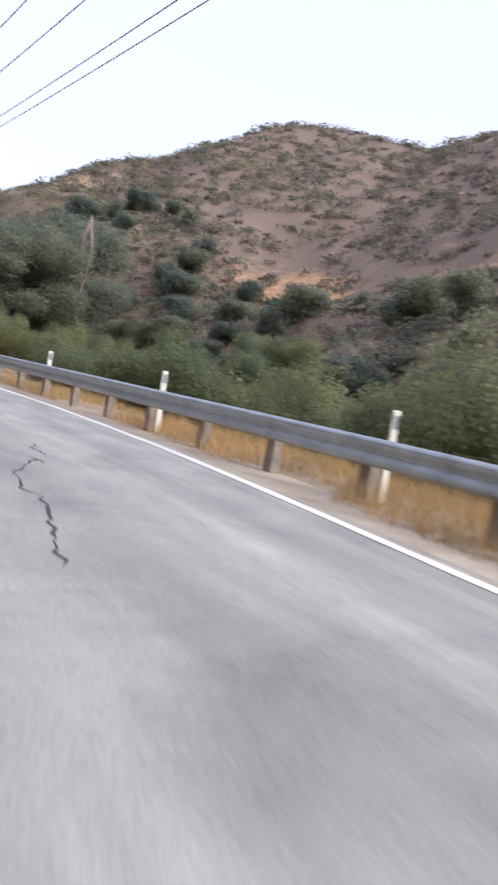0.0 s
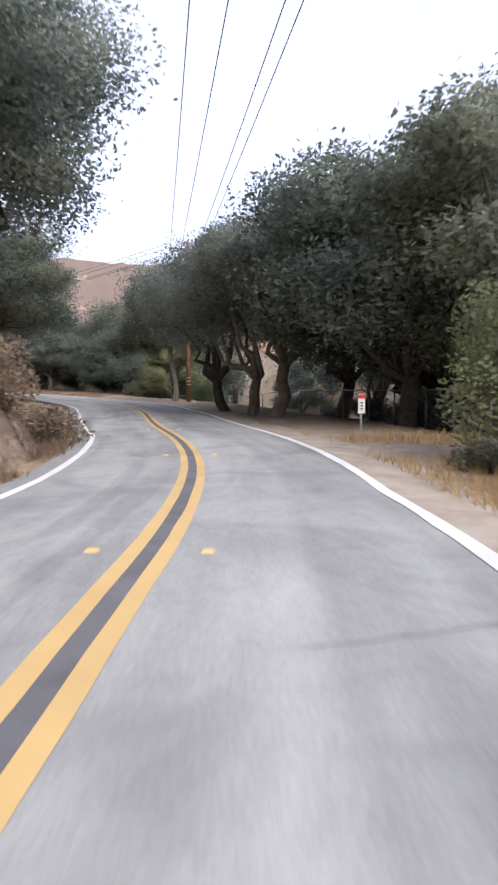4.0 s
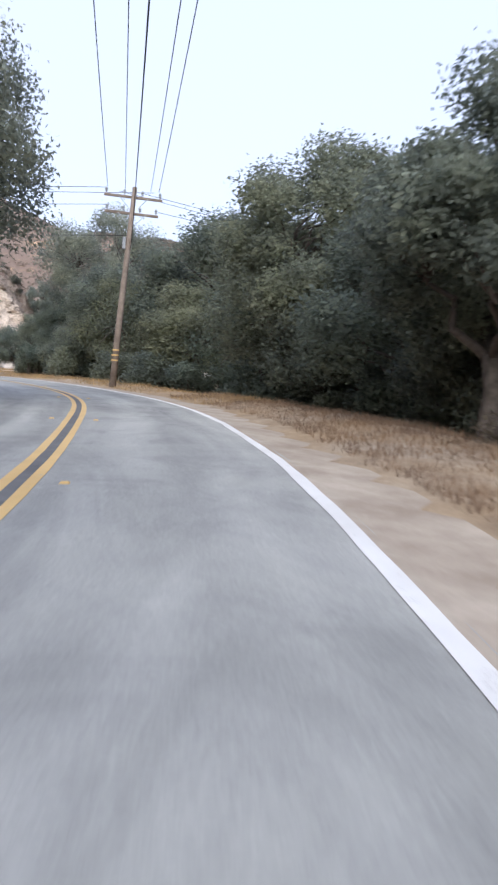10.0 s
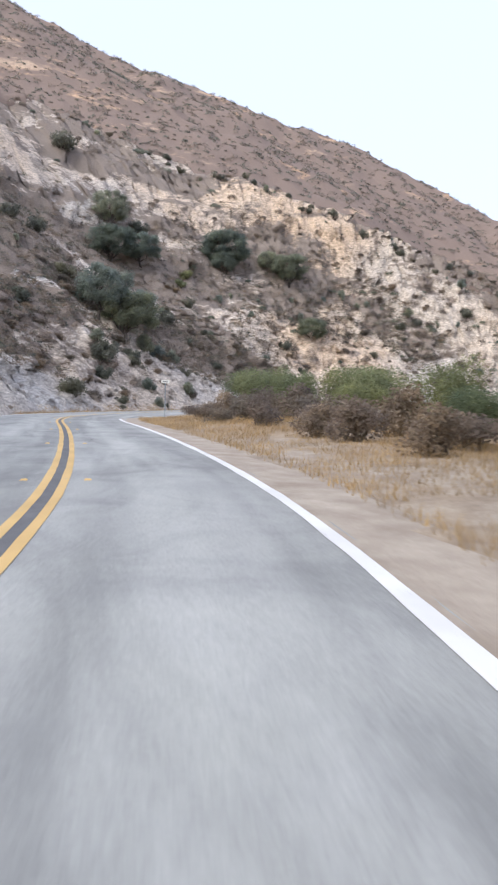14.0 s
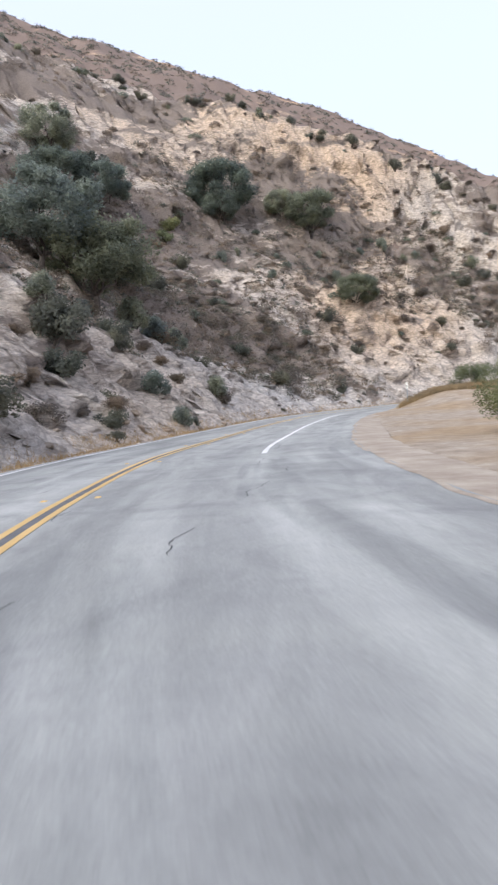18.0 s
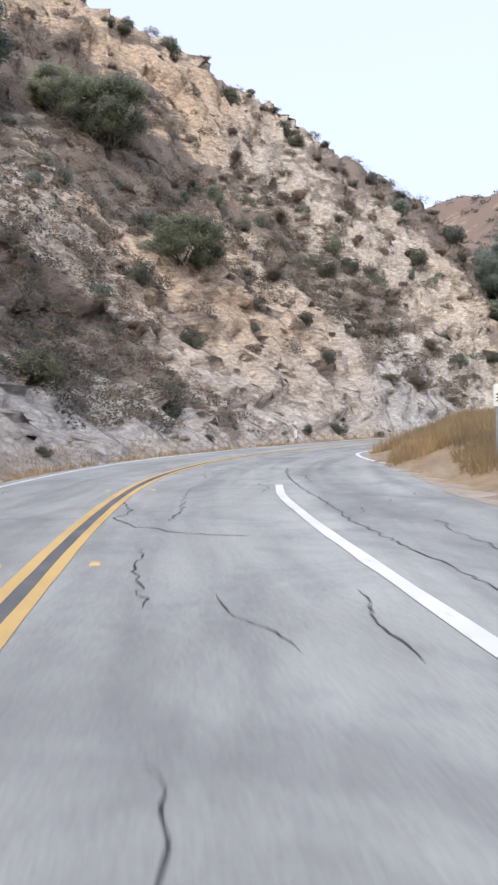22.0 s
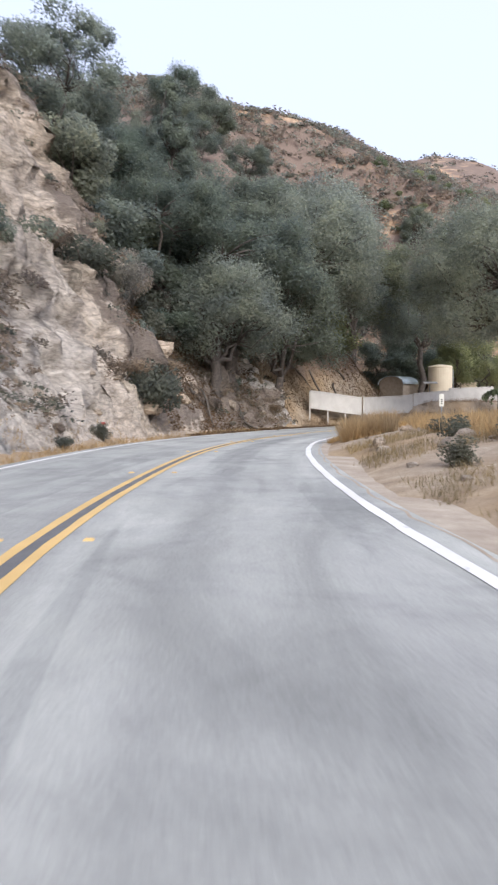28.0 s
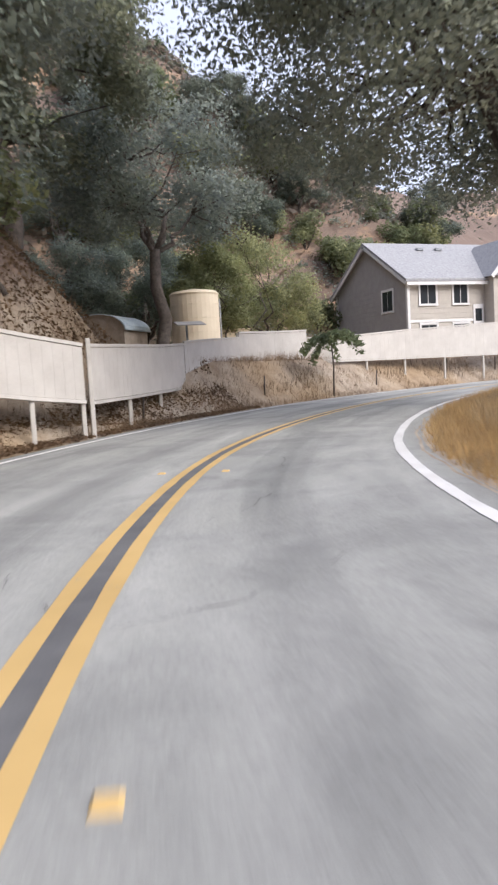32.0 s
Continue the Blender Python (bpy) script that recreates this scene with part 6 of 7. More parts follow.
# ---------------------------------------------------------------- utility poles and wires
def arm(t, z, length, off=(0, 0), pins=4, low=False, wood=M_POLE):
    bm = bmesh.new()
    shift = Matrix.Translation((off[0], off[1], 0))
    box(bm, 0, 0.14, z, length, 0.09, 0.11, 0.01, shift)
    a = part("crossarm", bm, wood, t)
    for k in range(pins):
        x = (k / (pins - 1) - 0.5) * (length - 0.2)
        V, F = [], []
        d = -1 if low else 1
        rings([(x, 0.14, z + d * 0.05), (x, 0.14, z + d * 0.12), (x, 0.14, z + d * 0.14), (x, 0.14, z + d * 0.2), (x, 0.14, z + d * 0.22), (x, 0.14, z + d * 0.3)], [0.02, 0.02, 0.07, 0.045, 0.075, 0.04], 8, V, F)
        me = bpy.data.meshes.new("insulator")
        me.from_pydata([tuple(shift @ Vector(v)) for v in V], [], F)
        me.materials.append(M_CERAMIC)
        link("insulator", me, a)
    bm = bmesh.new()
    for sgn in (-1, 1):
        m = shift @ Matrix.Translation((sgn * length * 0.17, 0.1, z - 0.22)) @ Matrix.Rotation(sgn * 0.75, 4, "Y")
        box(bm, 0, 0, 0, 0.03, 0.02, 0.6, 0, m)
    part("brace", bm, M_GALV, a)


def utility_pole(x, y, h, label, arms, yaw, lean=(0, 0), bands=True, base=None, wood=M_POLE):
    z0 = land_z(x, y) if base is None else base
    t = thing("utility_pole", label, "utility pole", "utility poles", Matrix.Translation((x, y, z0)) @ Matrix.Rotation(radians(yaw), 4, "Z"))
    me = tube_mesh("pole", [([(0, 0, -0.5), (lean[0] * 0.3, lean[1] * 0.3, h * 0.3), (lean[0] * 0.65, lean[1] * 0.65, h * 0.65), (lean[0], lean[1], h)], [0.15, 0.138, 0.12, 0.1])], wood, 14)
    link("pole", me, t)
    for z, L, n, low in arms:
        arm(t, z, L, (lean[0] * z / h, lean[1] * z / h), n, low, wood)
    if bands:
        for k in range(3):
            V, F = [], []
            f = 0.15 + 0.35 * k
            z = 1.15 + 0.22 * k
            rings([(lean[0] * z / h, lean[1] * z / h, z), (lean[0] * z / h, lean[1] * z / h, z + 0.06)], [0.152, 0.152], 14, V, F)
            me = bpy.data.meshes.new("warning_band")
            me.from_pydata(V, [], F)
            me.materials.append(M_YELLOW)
            link("warning_band", me, t)
    bm = bmesh.new()
    box(bm, lean[0] * 0.72 - 0.19, lean[1] * 0.72, h * 0.72, 0.14, 0.2, 0.5, 0.02)
    part("junction_box", bm, M_CERAMIC, t)
    return t


PA, PB, PZ, PC = at(83, 5.2), at(131.2, 3.8), Vector((11.8, -76, 0)), Vector((-118, 52, 0))
utility_pole(PA.x, PA.y, 10.4, "reddish-brown wooden utility pole with yellow bands on the dirt shoulder", [(9.9, 2.4, 4, False)], 20, base=PA.z)
utility_pole(PB.x, PB.y, 8.6, "weathered wooden utility pole with two crossarms on the shoulder", [(8.2, 2.5, 4, False), (7.5, 2.3, 4, False)], 50, (0.7, 0.4), base=PB.z, wood=M_GREYPOLE)
utility_pole(PZ.x, PZ.y, 10.4, "brown wooden utility pole with one crossarm on the slope", [(9.9, 3.6, 4, False)], 8)


def wire(a, b, sag, rad=0.012, label="black overhead power cable"):
    pts = [tuple(Vector(a).lerp(Vector(b), k / 14) - Vector((0, 0, sag * 4 * (k / 14) * (1 - k / 14)))) for k in range(15)]
    ob = new("power_cable", tube_mesh("power_cable", [(pts, [rad] * 15)], M_WIRE, 5))
    tagged(ob, label, "cable", "overhead cables")


def arm_point(p, yaw, off, z):
    m = Matrix.Rotation(radians(yaw), 4, "Z")
    return Vector((p.x, p.y, p.z + z)) + m @ Vector((off + (0.66 if p is PB else 0), 0.14 + (0.38 if p is PB else 0), 0))


zz = Vector((PZ.x, PZ.y, land_z(PZ.x, PZ.y)))
for off in (-1.1, -0.35, 0.75, 1.1):
    wire(arm_point(PA, 20, off, 10.25), arm_point(zz, 8, off * 1.5, 10.25), 1.1, 0.014)
    wire(arm_point(PA, 20, off, 10.25), arm_point(PB, 50, off, 8.55), 0.5, 0.013)
wire(arm_point(PA, 20, 0, 7.2), arm_point(PB, 50, 0, 6.3), 0.6, 0.015, "thick black telephone cable")
for off, z, dz in ((-1.1, 8.5, 15), (0.9, 8.5, 16), (-1.0, 7.8, 13), (0.0, 6.6, 11.5)):
    wire(arm_point(PB, 50, off, z), (PC.x, PC.y + off * 3, dz), 1.0, 0.012)
for off, z in ((-0.6, 8.4), (0.5, 8.4), (1.1, 7.7)):
    wire(arm_point(PB, 50, off, z), (-2 + off * 2, 118, 5.5), 1.2, 0.012)

# ---------------------------------------------------------------- chain-link fence by the trees
fence = thing("chain_link_fence", "low chain-link fence with steel posts on the dirt shoulder", "fence")
run = [at(53, 7.6), at(58, 8.4), at(64, 8.6), at(70, 8.5), at(76, 8.5), at(82, 8.9), at(88, 9.4), at(94, 9.4)]
run = [Vector((p.x, p.y, land_z(p.x, p.y))) for p in run]
posts = []
for a, b in zip(run[:-1], run[1:]):
    for k in range(2):
        q = a.lerp(b, k / 2)
        posts.append(q)
posts.append(run[-1])
for q in posts:
    link("post", tube_mesh("post", [([tuple(q - Vector((0, 0, 0.3))), tuple(q + Vector((0, 0, 1.25)))], [0.03, 0.03])], M_GALV, 8), fence)
for a, b in zip(posts[:-1], posts[1:]):
    up = Vector((0, 0, 1.22))
    link("top_rail", tube_mesh("top_rail", [([tuple(a + up), tuple(b + up)], [0.022, 0.022])], M_GALV, 6), fence)
    lines = []
    L = (b - a).length
    n = int(L / 0.16)
    for k in range(-7, n):
        for sgn in (1, -1):
            t0, t1 = (k, k + 7) if sgn > 0 else (k + 7, k)
            p, q = [], []
            c0, c1 = max(0, min(n, t0)), max(0, min(n, t1))
            if c0 == c1:
                continue
            z0, z1 = (c0 - t0) / (t1 - t0), (c1 - t0) / (t1 - t0)
            lines.append(([tuple(a.lerp(b, c0 / n) + Vector((0, 0, 0.06 + 1.14 * z0))), tuple(a.lerp(b, c1 / n) + Vector((0, 0, 0.06 + 1.14 * z1)))], [0.003, 0.003]))
    link("mesh", tube_mesh("mesh", lines, M_GALV, 3), fence)

for s, u in ((80.5, 7.4), (78, 7.6)):
    q = at(s, u)
    t = thing("timber_post", "short dark weathered timber post by the fence", "post", at_=Matrix.Translation((q.x, q.y, land_z(q.x, q.y))))
    link("post", tube_mesh("post", [([(0, 0, -0.3), (0, 0, 0.6), (0.02, 0, 1.15)], [0.17, 0.16, 0.15])], M_BARK, 9, 0.1), t)

# ---------------------------------------------------------------- white fence, yard and house
def panel_fence(pts, tops, bottoms, label, proud=False):
    t = thing("panel_fence", label, "fence", "fence runs")
    for i in range(len(pts)):
        x, y = pts[i]
        a = pts[min(i + 1, len(pts) - 1)]
        b = pts[max(i - 1, 0)]
        d = Vector((b[1] - a[1], a[0] - b[0])).normalized() * (0.075 if i or not proud else -0.02)
        x, y = x + d.x, y + d.y
        z = land_z(x, y)
        up = tops[i] + (0.16 if proud and not i else -0.02)
        bm = bmesh.new()
        box(bm, x, y, (z - 0.4 + up) / 2, 0.1, 0.1, up - z + 0.4, 0.01)
        part("post", bm, M_VINYL, t)
    for i in range(len(pts) - 1):
        (x0, y0), (x1, y1) = pts[i], pts[i + 1]
        L, a = math.hypot(x1 - x0, y1 - y0), math.atan2(y1 - y0, x1 - x0)
        n = max(2, int(L / 0.3))
        for k in range(n):
            f0, f1 = k / n, (k + 1) / n
            q = []
            for f, sx in ((f0, 0.0015), (f1, -0.0015)):
                cx, cy = x0 + (x1 - x0) * f, y0 + (y1 - y0) * f
                cx, cy = cx + math.cos(a) * sx, cy + math.sin(a) * sx
                zt, zb = tops[i] + (tops[i + 1] - tops[i]) * f - 0.05, bottoms[i] + (bottoms[i + 1] - bottoms[i]) * f + 0.05
                for d in (-0.012, 0.012):
                    for z in (zb, zt):
                        q.append((cx - math.sin(a) * d, cy + math.cos(a) * d, z))
            me = bpy.data.meshes.new("slat")
            me.from_pydata(q, [], [(0, 1, 3, 2), (4, 6, 7, 5), (0, 4, 5, 1), (2, 3, 7, 6), (1, 5, 7, 3), (0, 2, 6, 4)])
            me.materials.append(M_VINYL)
            link("slat", me, t)
        for zz_, nm in ((tops, "top_rail"), (bottoms, "bottom_rail")):
            V, F = [], []
            rings([(x0, y0, zz_[i]), (x1, y1, zz_[i + 1])], [0.055, 0.055], 4, V, F)
            me = bpy.data.meshes.new(nm)
            me.from_pydata(V, [], F)
            me.materials.append(M_VINYL)
            link(nm, me, t)
    return t


M_VINYL = simple("beige_vinyl", (0.54, 0.51, 0.475), (0.64, 0.61, 0.57), 1.5, 0.5, bump=0.05)
M_SIDING = simple("grey_siding", (0.34, 0.325, 0.315), (0.41, 0.395, 0.38), 2.0, 0.7)
M_SIDING2 = simple("taupe_siding", (0.50, 0.46, 0.41), (0.58, 0.54, 0.48), 2.0, 0.7)
M_TRIM = simple("white_trim", (0.74, 0.73, 0.72), (0.84, 0.83, 0.82), 3.0, 0.5, bump=0.03)
M_ROOF = simple("grey_shingle", (0.30, 0.30, 0.31), (0.44, 0.44, 0.45), 6.0, 0.9, bump=0.5, fine=14)
M_TANK = simple("beige_tank", (0.77, 0.66, 0.49), (0.85, 0.75, 0.58), 1.2, 0.5, bump=0.05)
M_TARP = simple("blue_white_sheet", (0.42, 0.52, 0.60), (0.70, 0.77, 0.82), 3.0, 0.35, 0.3)
M_SHED = simple("tan_shed_board", (0.30, 0.25, 0.2), (0.42, 0.36, 0.3), 4.0, 0.8)


def glass_mat():
    m, nt, b = start_mat("window_glass", 0.06, 0, 0.6)
    b.inputs["Base Color"].default_value = (0.03, 0.035, 0.04, 1)
    return m


M_GLASS = glass_mat()
panel_fence([(-161.1, 197.2), (-159.8, 198.3), (-158.5, 199.5), (-157.3, 200.6)], [1.45, 1.3, 1.1, 0.95], [0.2, 0.0, -0.2, -0.35], "beige vinyl panel fence raised on posts above the bank")
panel_fence([(-157.15, 200.75), (-155.7, 203.2), (-154.25, 205.7), (-152.8, 208.2)], [0.95, 1.05, 1.15, 1.3], [-0.38, -0.34, -0.28, -0.2], "beige vinyl panel fence section on bare posts beside the road", True)
far_pts = [(-152.7, 208.5), (-150.8, 210.9), (-149, 213), (-146.8, 214.4), (-144.6, 215.6), (-143.4, 215.4), (-141, 216.1), (-138.3, 216.8), (-135.5, 217.2), (-132.6, 217.6), (-128, 218.6), (-122, 220.5)]
panel_fence(far_pts[:3], [1.4, 1.6, 1.75], [-0.1, 0.3, 0.5], "pale grey vinyl privacy fence round the yard")
panel_fence(far_pts[2:5], [1.97, 2.05, 2.15], [0.5, 0.6, 0.6], "taller pale grey vinyl privacy fence section")
panel_fence(far_pts[4:], [1.8, 1.75, 1.9, 2.08, 2.2, 2.35, 2.5, 2.6], [0.6] * 8, "white vinyl privacy fence in front of the house")

tank = thing("water_tank", "tall beige water tank behind the fence", "water tank", at_=Matrix.Translation((-149.3, 218.3, 0.55)) @ Matrix.Diagonal((0.92, 0.92, 0.96, 1)))
V, F = [], []
rings([(0, 0, -0.3), (0, 0, 0.05), (0, 0, 3.75), (0, 0, 3.85), (0, 0, 3.98), (0, 0, 4.12)], [1.3, 1.3, 1.3, 1.34, 1.2, 0.3], 32, V, F)
me = bpy.data.meshes.new("shell")
me.from_pydata(V, [], F)
me.materials.append(M_TANK)
link("shell", me, tank)
for k in range(5):
    V, F = [], []
    rings([(0, 0, 0.5 + 0.7 * k), (0, 0, 0.56 + 0.7 * k)], [1.318, 1.318], 32, V, F)
    me = bpy.data.meshes.new("rib")
    me.from_pydata(V, [], F)
    me.materials.append(M_TANK)
    link("rib", me, tank)
link("pipe", tube_mesh("pipe", [([(1.36, -0.2, 0), (1.36, -0.2, 3.6)], [0.04, 0.04])], M_CERAMIC, 8), tank)
t = thing("storage_box", "low beige equipment box beside the tank", "box", at_=Matrix.Translation((-146.1, 222.4, 0.75)))
bm = bmesh.new()
box(bm, 0, 0, 0.95, 1.9, 1.2, 2.1, 0.03)
part("body", bm, M_TANK, t)
bm = bmesh.new()
box(bm, 0, 0, 2.03, 2.0, 1.3, 0.08, 0.02)
part("lid", bm, M_TANK, t)
t = thing("solar_panel", "small dark tilted solar panel on a post", "solar panel", at_=Matrix.Translation((-150.6, 215.4, 0.6)))
bm = bmesh.new()
box(bm, 0, 0, 2.05, 1.3, 0.8, 0.05, 0.01, Matrix.Translation((0, 0, 0)) @ Matrix.Rotation(0.25, 4, "X"))
part("panel", bm, M_SIDING, t)
bm = bmesh.new()
box(bm, 0, 0, 0.85, 0.08, 0.08, 2.2)
part("post", bm, M_GALV, t)

shed = thing("garden_shed", "small shed with a rounded blue-white metal roof", "shed", at_=Matrix.Translation((-153.4, 219.3, 0.9)) @ Matrix.Rotation(radians(-38), 4, "Z") @ Matrix.Diagonal((1.3, 1.3, 1.1, 1)))
bm = bmesh.new()
box(bm, 0, 0, 0.7, 2.2, 1.9, 1.9)
part("body", bm, M_SHED, shed)
bm = bmesh.new()
arc = [(1.22 * math.cos(a), 1.55 + 0.75 * math.sin(a)) for a in np.linspace(0, math.pi, 13)]
rows = [[bm.verts.new((x * k, y, z - (0.03 if k < 1 else 0))) for x, z in arc] for y, k in ((-1.05, 1), (1.05, 1), (1.05, 0.97), (-1.05, 0.97))]
for i in range(4):
    A, B = rows[i], rows[(i + 1) % 4]
    for j in range(12):
        bm.faces.new((A[j], A[j + 1], B[j + 1], B[j]))
part("roof", bm, M_TARP, shed, "rounded blue-white metal roof")
for y in (-0.96, 0.96):
    bm = bmesh.new()
    vs = [bm.verts.new((x * 0.96, y, z - 0.04)) for x, z in arc] + [bm.verts.new((x * 0.96, y * 0.98, z - 0.04)) for x, z in arc]
    bm.faces.new(vs[:13])
    bm.faces.new(vs[13:])
    part("gable", bm, M_SHED, shed)

# the house: its gable end looks along the yard, its front to the road
HX, HY, H0, EAVE, RIDGE, DEEP, LONG = -134.1, 222.8, 0.2, 5.5, 2.85, 9.4, 15.0
house = thing("house", "two-storey grey house with white trim and a grey shingle roof", "house", at_=Matrix.Translation((HX, HY, H0)))
bm = bmesh.new()
box(bm, 0.1, DEEP / 2, EAVE / 2, 0.2, DEEP, EAVE)
vs = [bm.verts.new(p) for p in ((0, 0, EAVE), (0, DEEP, EAVE), (0, DEEP / 2, EAVE + RIDGE), (0.2, 0, EAVE), (0.2, DEEP, EAVE), (0.2, DEEP / 2, EAVE + RIDGE))]
for f in ((0, 2, 1), (3, 4, 5), (0, 3, 5, 2), (1, 2, 5, 4)):
    bm.faces.new([vs[k] for k in f])
part("gable_wall", bm, M_SIDING, house, "grey gable wall")
bm = bmesh.new()
box(bm, LONG / 2 + 0.1, 0.1, EAVE / 2, LONG - 0.2, 0.2, EAVE)
front = part("front_wall", bm, M_SIDING2, house, "taupe front wall")
bm = bmesh.new()
box(bm, LONG / 2 + 0.1, DEEP - 0.1, EAVE / 2, LONG - 0.2, 0.2, EAVE)
part("back_wall", bm, M_SIDING2, house)
bm = bmesh.new()
box(bm, LONG - 0.1, DEEP / 2, EAVE / 2, 0.2, DEEP - 0.4, EAVE)
part("end_wall", bm, M_SIDING, house)
for k in range(17):  # lap boards on the two walls that show
    z = 0.25 + 0.3 * k
    bm = bmesh.new()
    box(bm, LONG / 2, -0.012, z + 0.15, LONG - 0.3, 0.018, 0.28, 0.004)
    part("siding_board", bm, M_SIDING2, house)
    bm = bmesh.new()
    box(bm, -0.012, DEEP / 2, z + 0.15, 0.018, DEEP - 0.3, 0.28, 0.004)
    part("siding_board", bm, M_SIDING, house)
for sgn in (0, 1):
    bm = bmesh.new()
    y0, y1 = (-0.45, DEEP / 2) if sgn == 0 else (DEEP + 0.45, DEEP / 2)
    dz = RIDGE * 0.45 / (DEEP / 2)
    vs = [bm.verts.new(p) for p in ((-0.4, y0, EAVE - dz), (LONG + 0.4, y0, EAVE - dz), (LONG + 0.4, y1, EAVE + RIDGE), (-0.4, y1, EAVE + RIDGE))]
    f = bm.faces.new(vs)
    ex = bmesh.ops.extrude_face_region(bm, geom=[f])
    bmesh.ops.translate(bm, vec=(0, 0, 0.16), verts=[v for v in ex["geom"] if isinstance(v, bmesh.types.BMVert)])
    bmesh.ops.recalc_face_normals(bm, faces=bm.faces)
    roof = part("roof", bm, M_ROOF, house, "grey shingle roof")
    if sgn == 0:
        for x in (3.4, 4.9):
            bm = bmesh.new()
            box(bm, x, 3.6, EAVE + RIDGE * 0.78 + 0.2, 0.5, 0.3, 0.2, 0.03)
            part("roof_vent", bm, M_CERAMIC, roof)
    a = math.atan2(RIDGE, DEEP / 2) * (1 if sgn == 0 else -1)
    bm = bmesh.new()
    Lr = math.hypot(RIDGE, DEEP / 2) + 0.5
    box(bm, -0.36, DEEP / 4 - 0.2 if sgn == 0 else DEEP * 0.75 + 0.2, EAVE + RIDGE / 2 - 0.25, 0.06, Lr, 0.22, 0.01)
    for v in bm.verts:
        c = Vector((v.co.x, DEEP / 4 - 0.2 if sgn == 0 else DEEP * 0.75 + 0.2, EAVE + RIDGE / 2 - 0.12))
        d = v.co - c
        v.co = c + Matrix.Rotation(a, 3, "X") @ d
    part("verge_board", bm, M_TRIM, house)
for x, y in ((-0.02, -0.02), (-0.02, DEEP - 0.1)):
    bm = bmesh.new()
    box(bm, x, y, EAVE / 2, 0.2, 0.2, EAVE - 0.1, 0.01)
    part("corner_board", bm, M_TRIM, house)
bm = bmesh.new()
box(bm, LONG / 2, -0.47, EAVE - 0.42, LONG + 0.7, 0.08, 0.2, 0.01)
part("fascia", bm, M_TRIM, house)
bm = bmesh.new()
box(bm, 2.6, -0.03, 2.78, 5.0, 0.06, 0.16, 0.01)
part("band", bm, M_TRIM, house)


def window(cx, cz, w, h, side):
    """A double window in the front (side 0) or gable (side 1) wall."""
    m = Matrix.Identity(4) if side == 0 else Matrix.Rotation(radians(-90), 4, "Z")
    o = Matrix.Translation((cx, -0.03, cz)) if side == 0 else Matrix.Translation((-0.03, cx, cz)) @ m
    win = part("window", box(bmesh.new(), 0, 0.0, 0, w + 0.1, 0.04, h + 0.1, 0.0, o), M_TRIM, house)
    for sx in (-1, 1):
        part("pane", box(bmesh.new(), sx * w / 4, -0.028, 0, w / 2 - 0.05, 0.012, h - 0.05, 0, o), M_GLASS, win)
        part("frame", box(bmesh.new(), sx * (w / 2 + 0.06), -0.03, 0, 0.13, 0.05, h + 0.28, 0.006, o), M_TRIM, win)
    part("frame", box(bmesh.new(), 0, -0.03, h / 2 + 0.07, w + 0.1, 0.045, 0.13, 0.006, o), M_TRIM, win)
    part("sill", box(bmesh.new(), 0, -0.045, -h / 2 - 0.07, w + 0.3, 0.08, 0.1, 0.006, o), M_TRIM, win)


window(2.3, 4.3, 1.25, 1.3, 1)
window(1.45, 4.5, 1.15, 1.3, 0)
window(3.9, 4.5, 1.05, 1.3, 0)
window(1.45, 1.95, 1.15, 1.2, 0)
window(3.9, 1.95, 1.15, 1.2, 0)
porch = part("porch_bay", box(bmesh.new(), 7.9, -0.45, 2.75, 4.2, 0.95, 5.5, 0.02), M_SIDING2, house, "projecting taupe entrance bay")
bm = bmesh.new()
vs = [bm.verts.new(p) for p in ((5.5, -1.2, 5.45), (10.3, -1.2, 5.45), (7.9, -1.2, 8.1), (5.5, 3.6, 5.45), (10.3, 3.6, 5.45), (7.9, 3.6, 8.1))]
for f in ((0, 1, 2), (3, 5, 4), (0, 2, 5, 3), (1, 4, 5, 2), (0, 3, 4, 1)):
    bm.faces.new([vs[k] for k in f])
part("bay_roof", bm, M_ROOF, house)
for sx in (-1, 1):
    bm = bmesh.new()
    L = math.hypot(2.4, 2.65)
    box(bm, 7.9 + sx * 1.2, -1.26, 6.75, L + 0.2, 0.08, 0.24, 0.0)
    c = Vector((7.9 + sx * 1.2, -1.26, 6.75))
    for v in bm.verts:
        v.co = c + Matrix.Rotation(sx * math.atan2(2.65, 2.4), 3, "Y") @ (v.co - c)
    part("verge_board", bm, M_TRIM, porch)
door = part("door", box(bmesh.new(), 5.25, -0.05, 2.75, 0.8, 0.06, 2.05, 0.01), M_TRIM, house, "white front door")
part("pane", box(bmesh.new(), 5.25, -0.085, 3.1, 0.5, 0.012, 0.8), M_GLASS, door)
for x in (7.0, 8.8):
    part("bay_window", box(bmesh.new(), x, -0.93, 4.3, 1.0, 0.06, 1.5, 0.01), M_GLASS, porch)

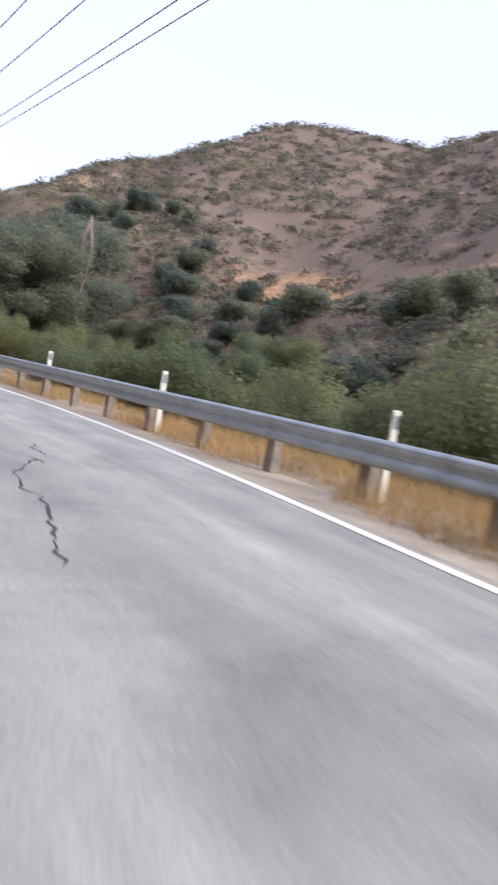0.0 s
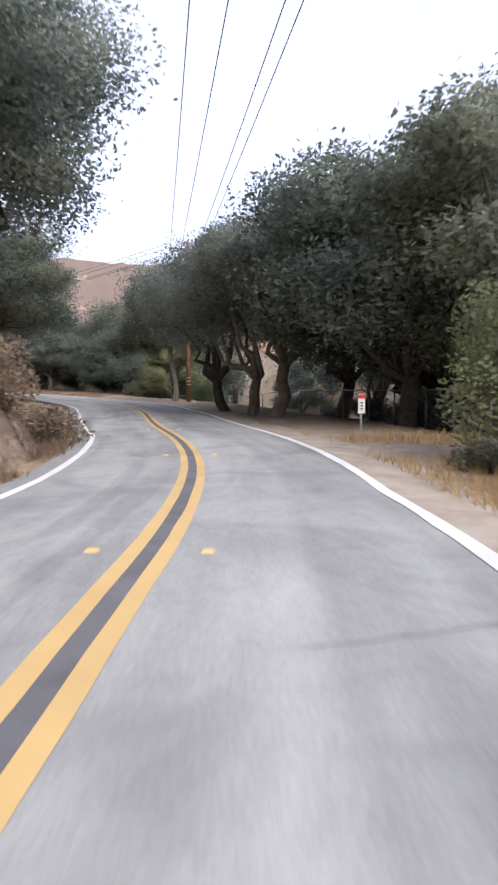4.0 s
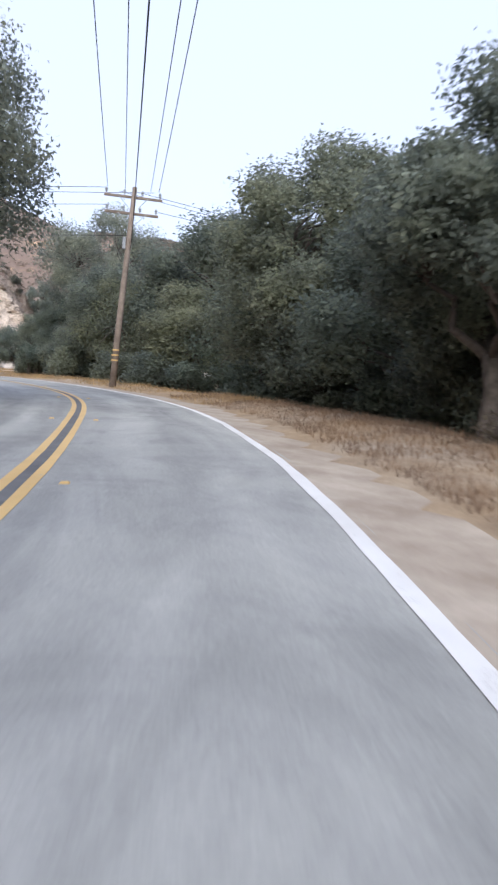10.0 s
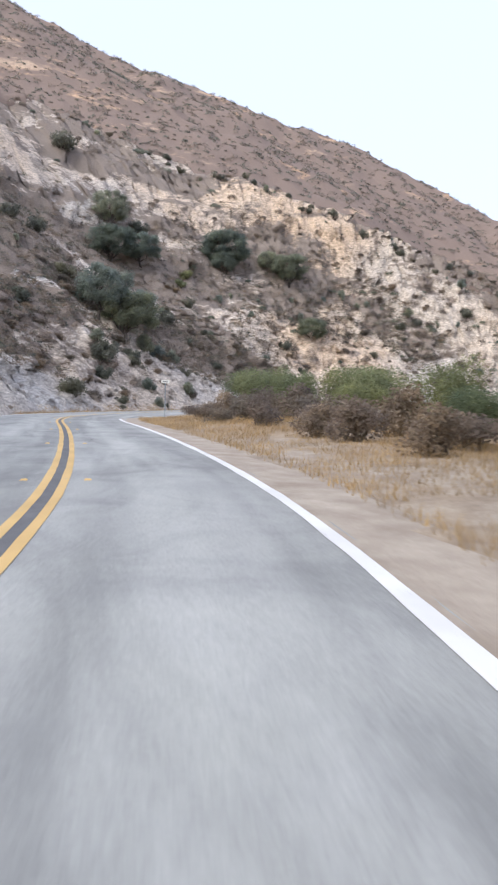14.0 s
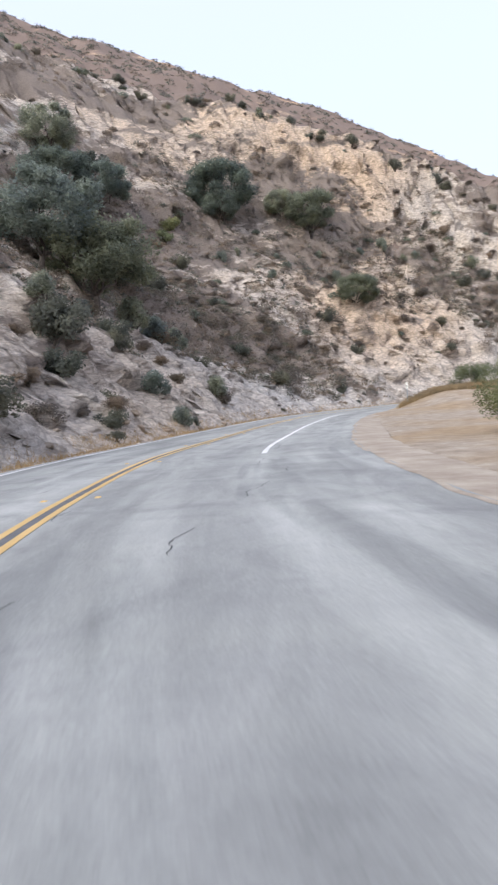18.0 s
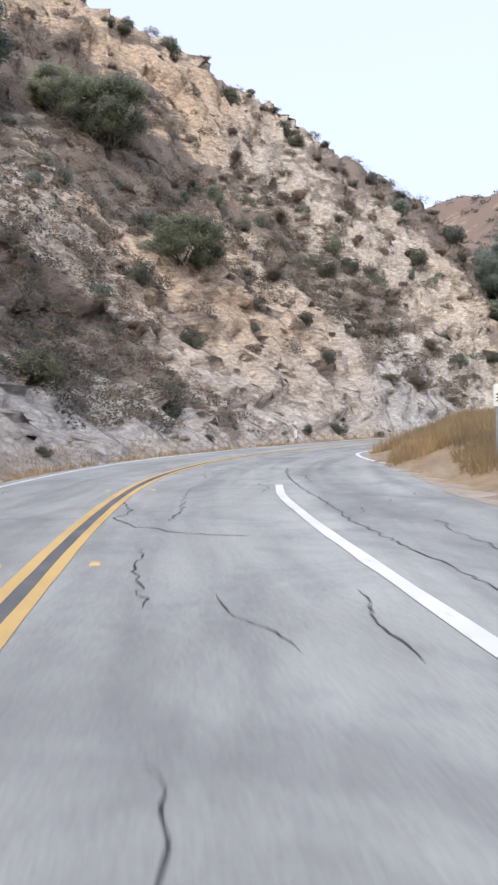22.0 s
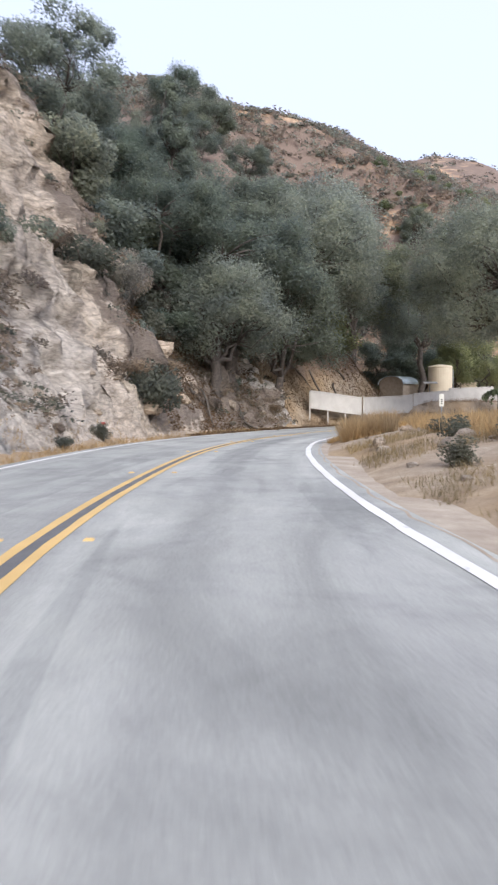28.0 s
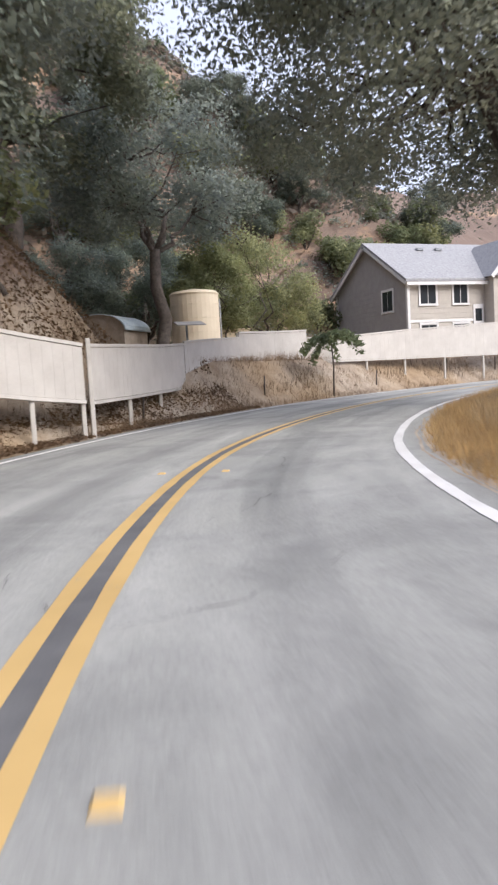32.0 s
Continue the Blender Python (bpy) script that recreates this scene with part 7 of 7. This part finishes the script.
# young tree by the fence and dark stakes along the bank
sap = thing("sapling", "young tree with long drooping leaf fronds by the fence", "tree", at_=stand(-144.8, 212.6, 0, 1.15))
lines, pts = [([(0, 0, -0.2), (0.05, 0, 1.2), (0, 0.04, 2.35)], [0.045, 0.035, 0.02])], []
r = np.random.default_rng(9)
for k in range(16):
    a, e = k * 2.4, r.uniform(0.1, 0.9)
    fr = [np.array([math.cos(a) * d, math.sin(a) * d, 2.2 + 0.9 * e * d - 0.75 * d * d]) for d in np.linspace(0, 1.15, 7)]
    link("stalk", tube_mesh("stalk", [([tuple(q) for q in fr], [0.014, 0.012, 0.01, 0.009, 0.008, 0.006, 0.004])], M_BARK, 5), sap)
    for q in fr[1:]:
        pts.append(q + r.normal(0, 0.07, (16, 3)))
link("trunk", tube_mesh("trunk", lines, M_BARK, 5), sap)
link("fronds", leaf_mesh("fronds", np.vstack(pts), 0.09, M_BRIGHT, r, 0.3, 2.6), sap)
for s, u in ((344, -5.0), (352, -5.2), (360, -5.0), (366, -5.3), (370, -5.2)):
    q = road_xy(s, u)
    t = thing("stake", "short dark leaning stake on the grassy bank", "stake", "stakes on the bank", stand(*q))
    link("stake", tube_mesh("stake", [([(0, 0, -0.2), (0.05, 0.03, 0.75)], [0.035, 0.03])], M_BARK, 6), t)

# roots and fallen limbs on the last bank
rr = np.random.default_rng(15)
for k in range(14):
    x, y = road_xy(320 + 1.7 * k, -6.2 - 2.5 * rr.random())
    ang, L = rr.uniform(0, 6.28), rr.uniform(1.2, 3.2)
    line = []
    for q in range(7):
        px_, py_ = x + math.cos(ang) * L * q / 6 + rr.normal(0, 0.08), y + math.sin(ang) * L * q / 6 + rr.normal(0, 0.08)
        line.append((px_, py_, land_z(px_, py_) + 0.05 + 0.12 * math.sin(q)))
    ob = new("fallen_limb", tube_mesh("fallen_limb", [(line, [0.09, 0.085, 0.08, 0.07, 0.06, 0.045, 0.03])], M_BARK, 6, 0.2, k))
    tagged(ob, "gnarled fallen limb lying on the leaf-strewn bank", "fallen limb")

# fallen leaves and rubble on the last bank
r = np.random.default_rng(10)
n = 40000
s, w = r.uniform(318, 350, n), np.abs(r.normal(0, 4.5, n))
f = np.interp(s, SS, np.arange(len(SS))).astype(int)
u = left_edge(s) - 0.5 - w
x, y = AX[f, 0] + NR[f, 0] * u + TG[f, 0] * (s - SS[f]), AX[f, 1] + NR[f, 1] * u + TG[f, 1] * (s - SS[f])
C = np.stack([x, y, land(x, y)[0] + 0.03], 1)
tagged(new("leaf_litter", leaf_mesh("leaf_litter", C, 0.075, M_LITTER, r)), "brown fallen leaves and twigs on the bank", "leaf litter", kind="stuff")
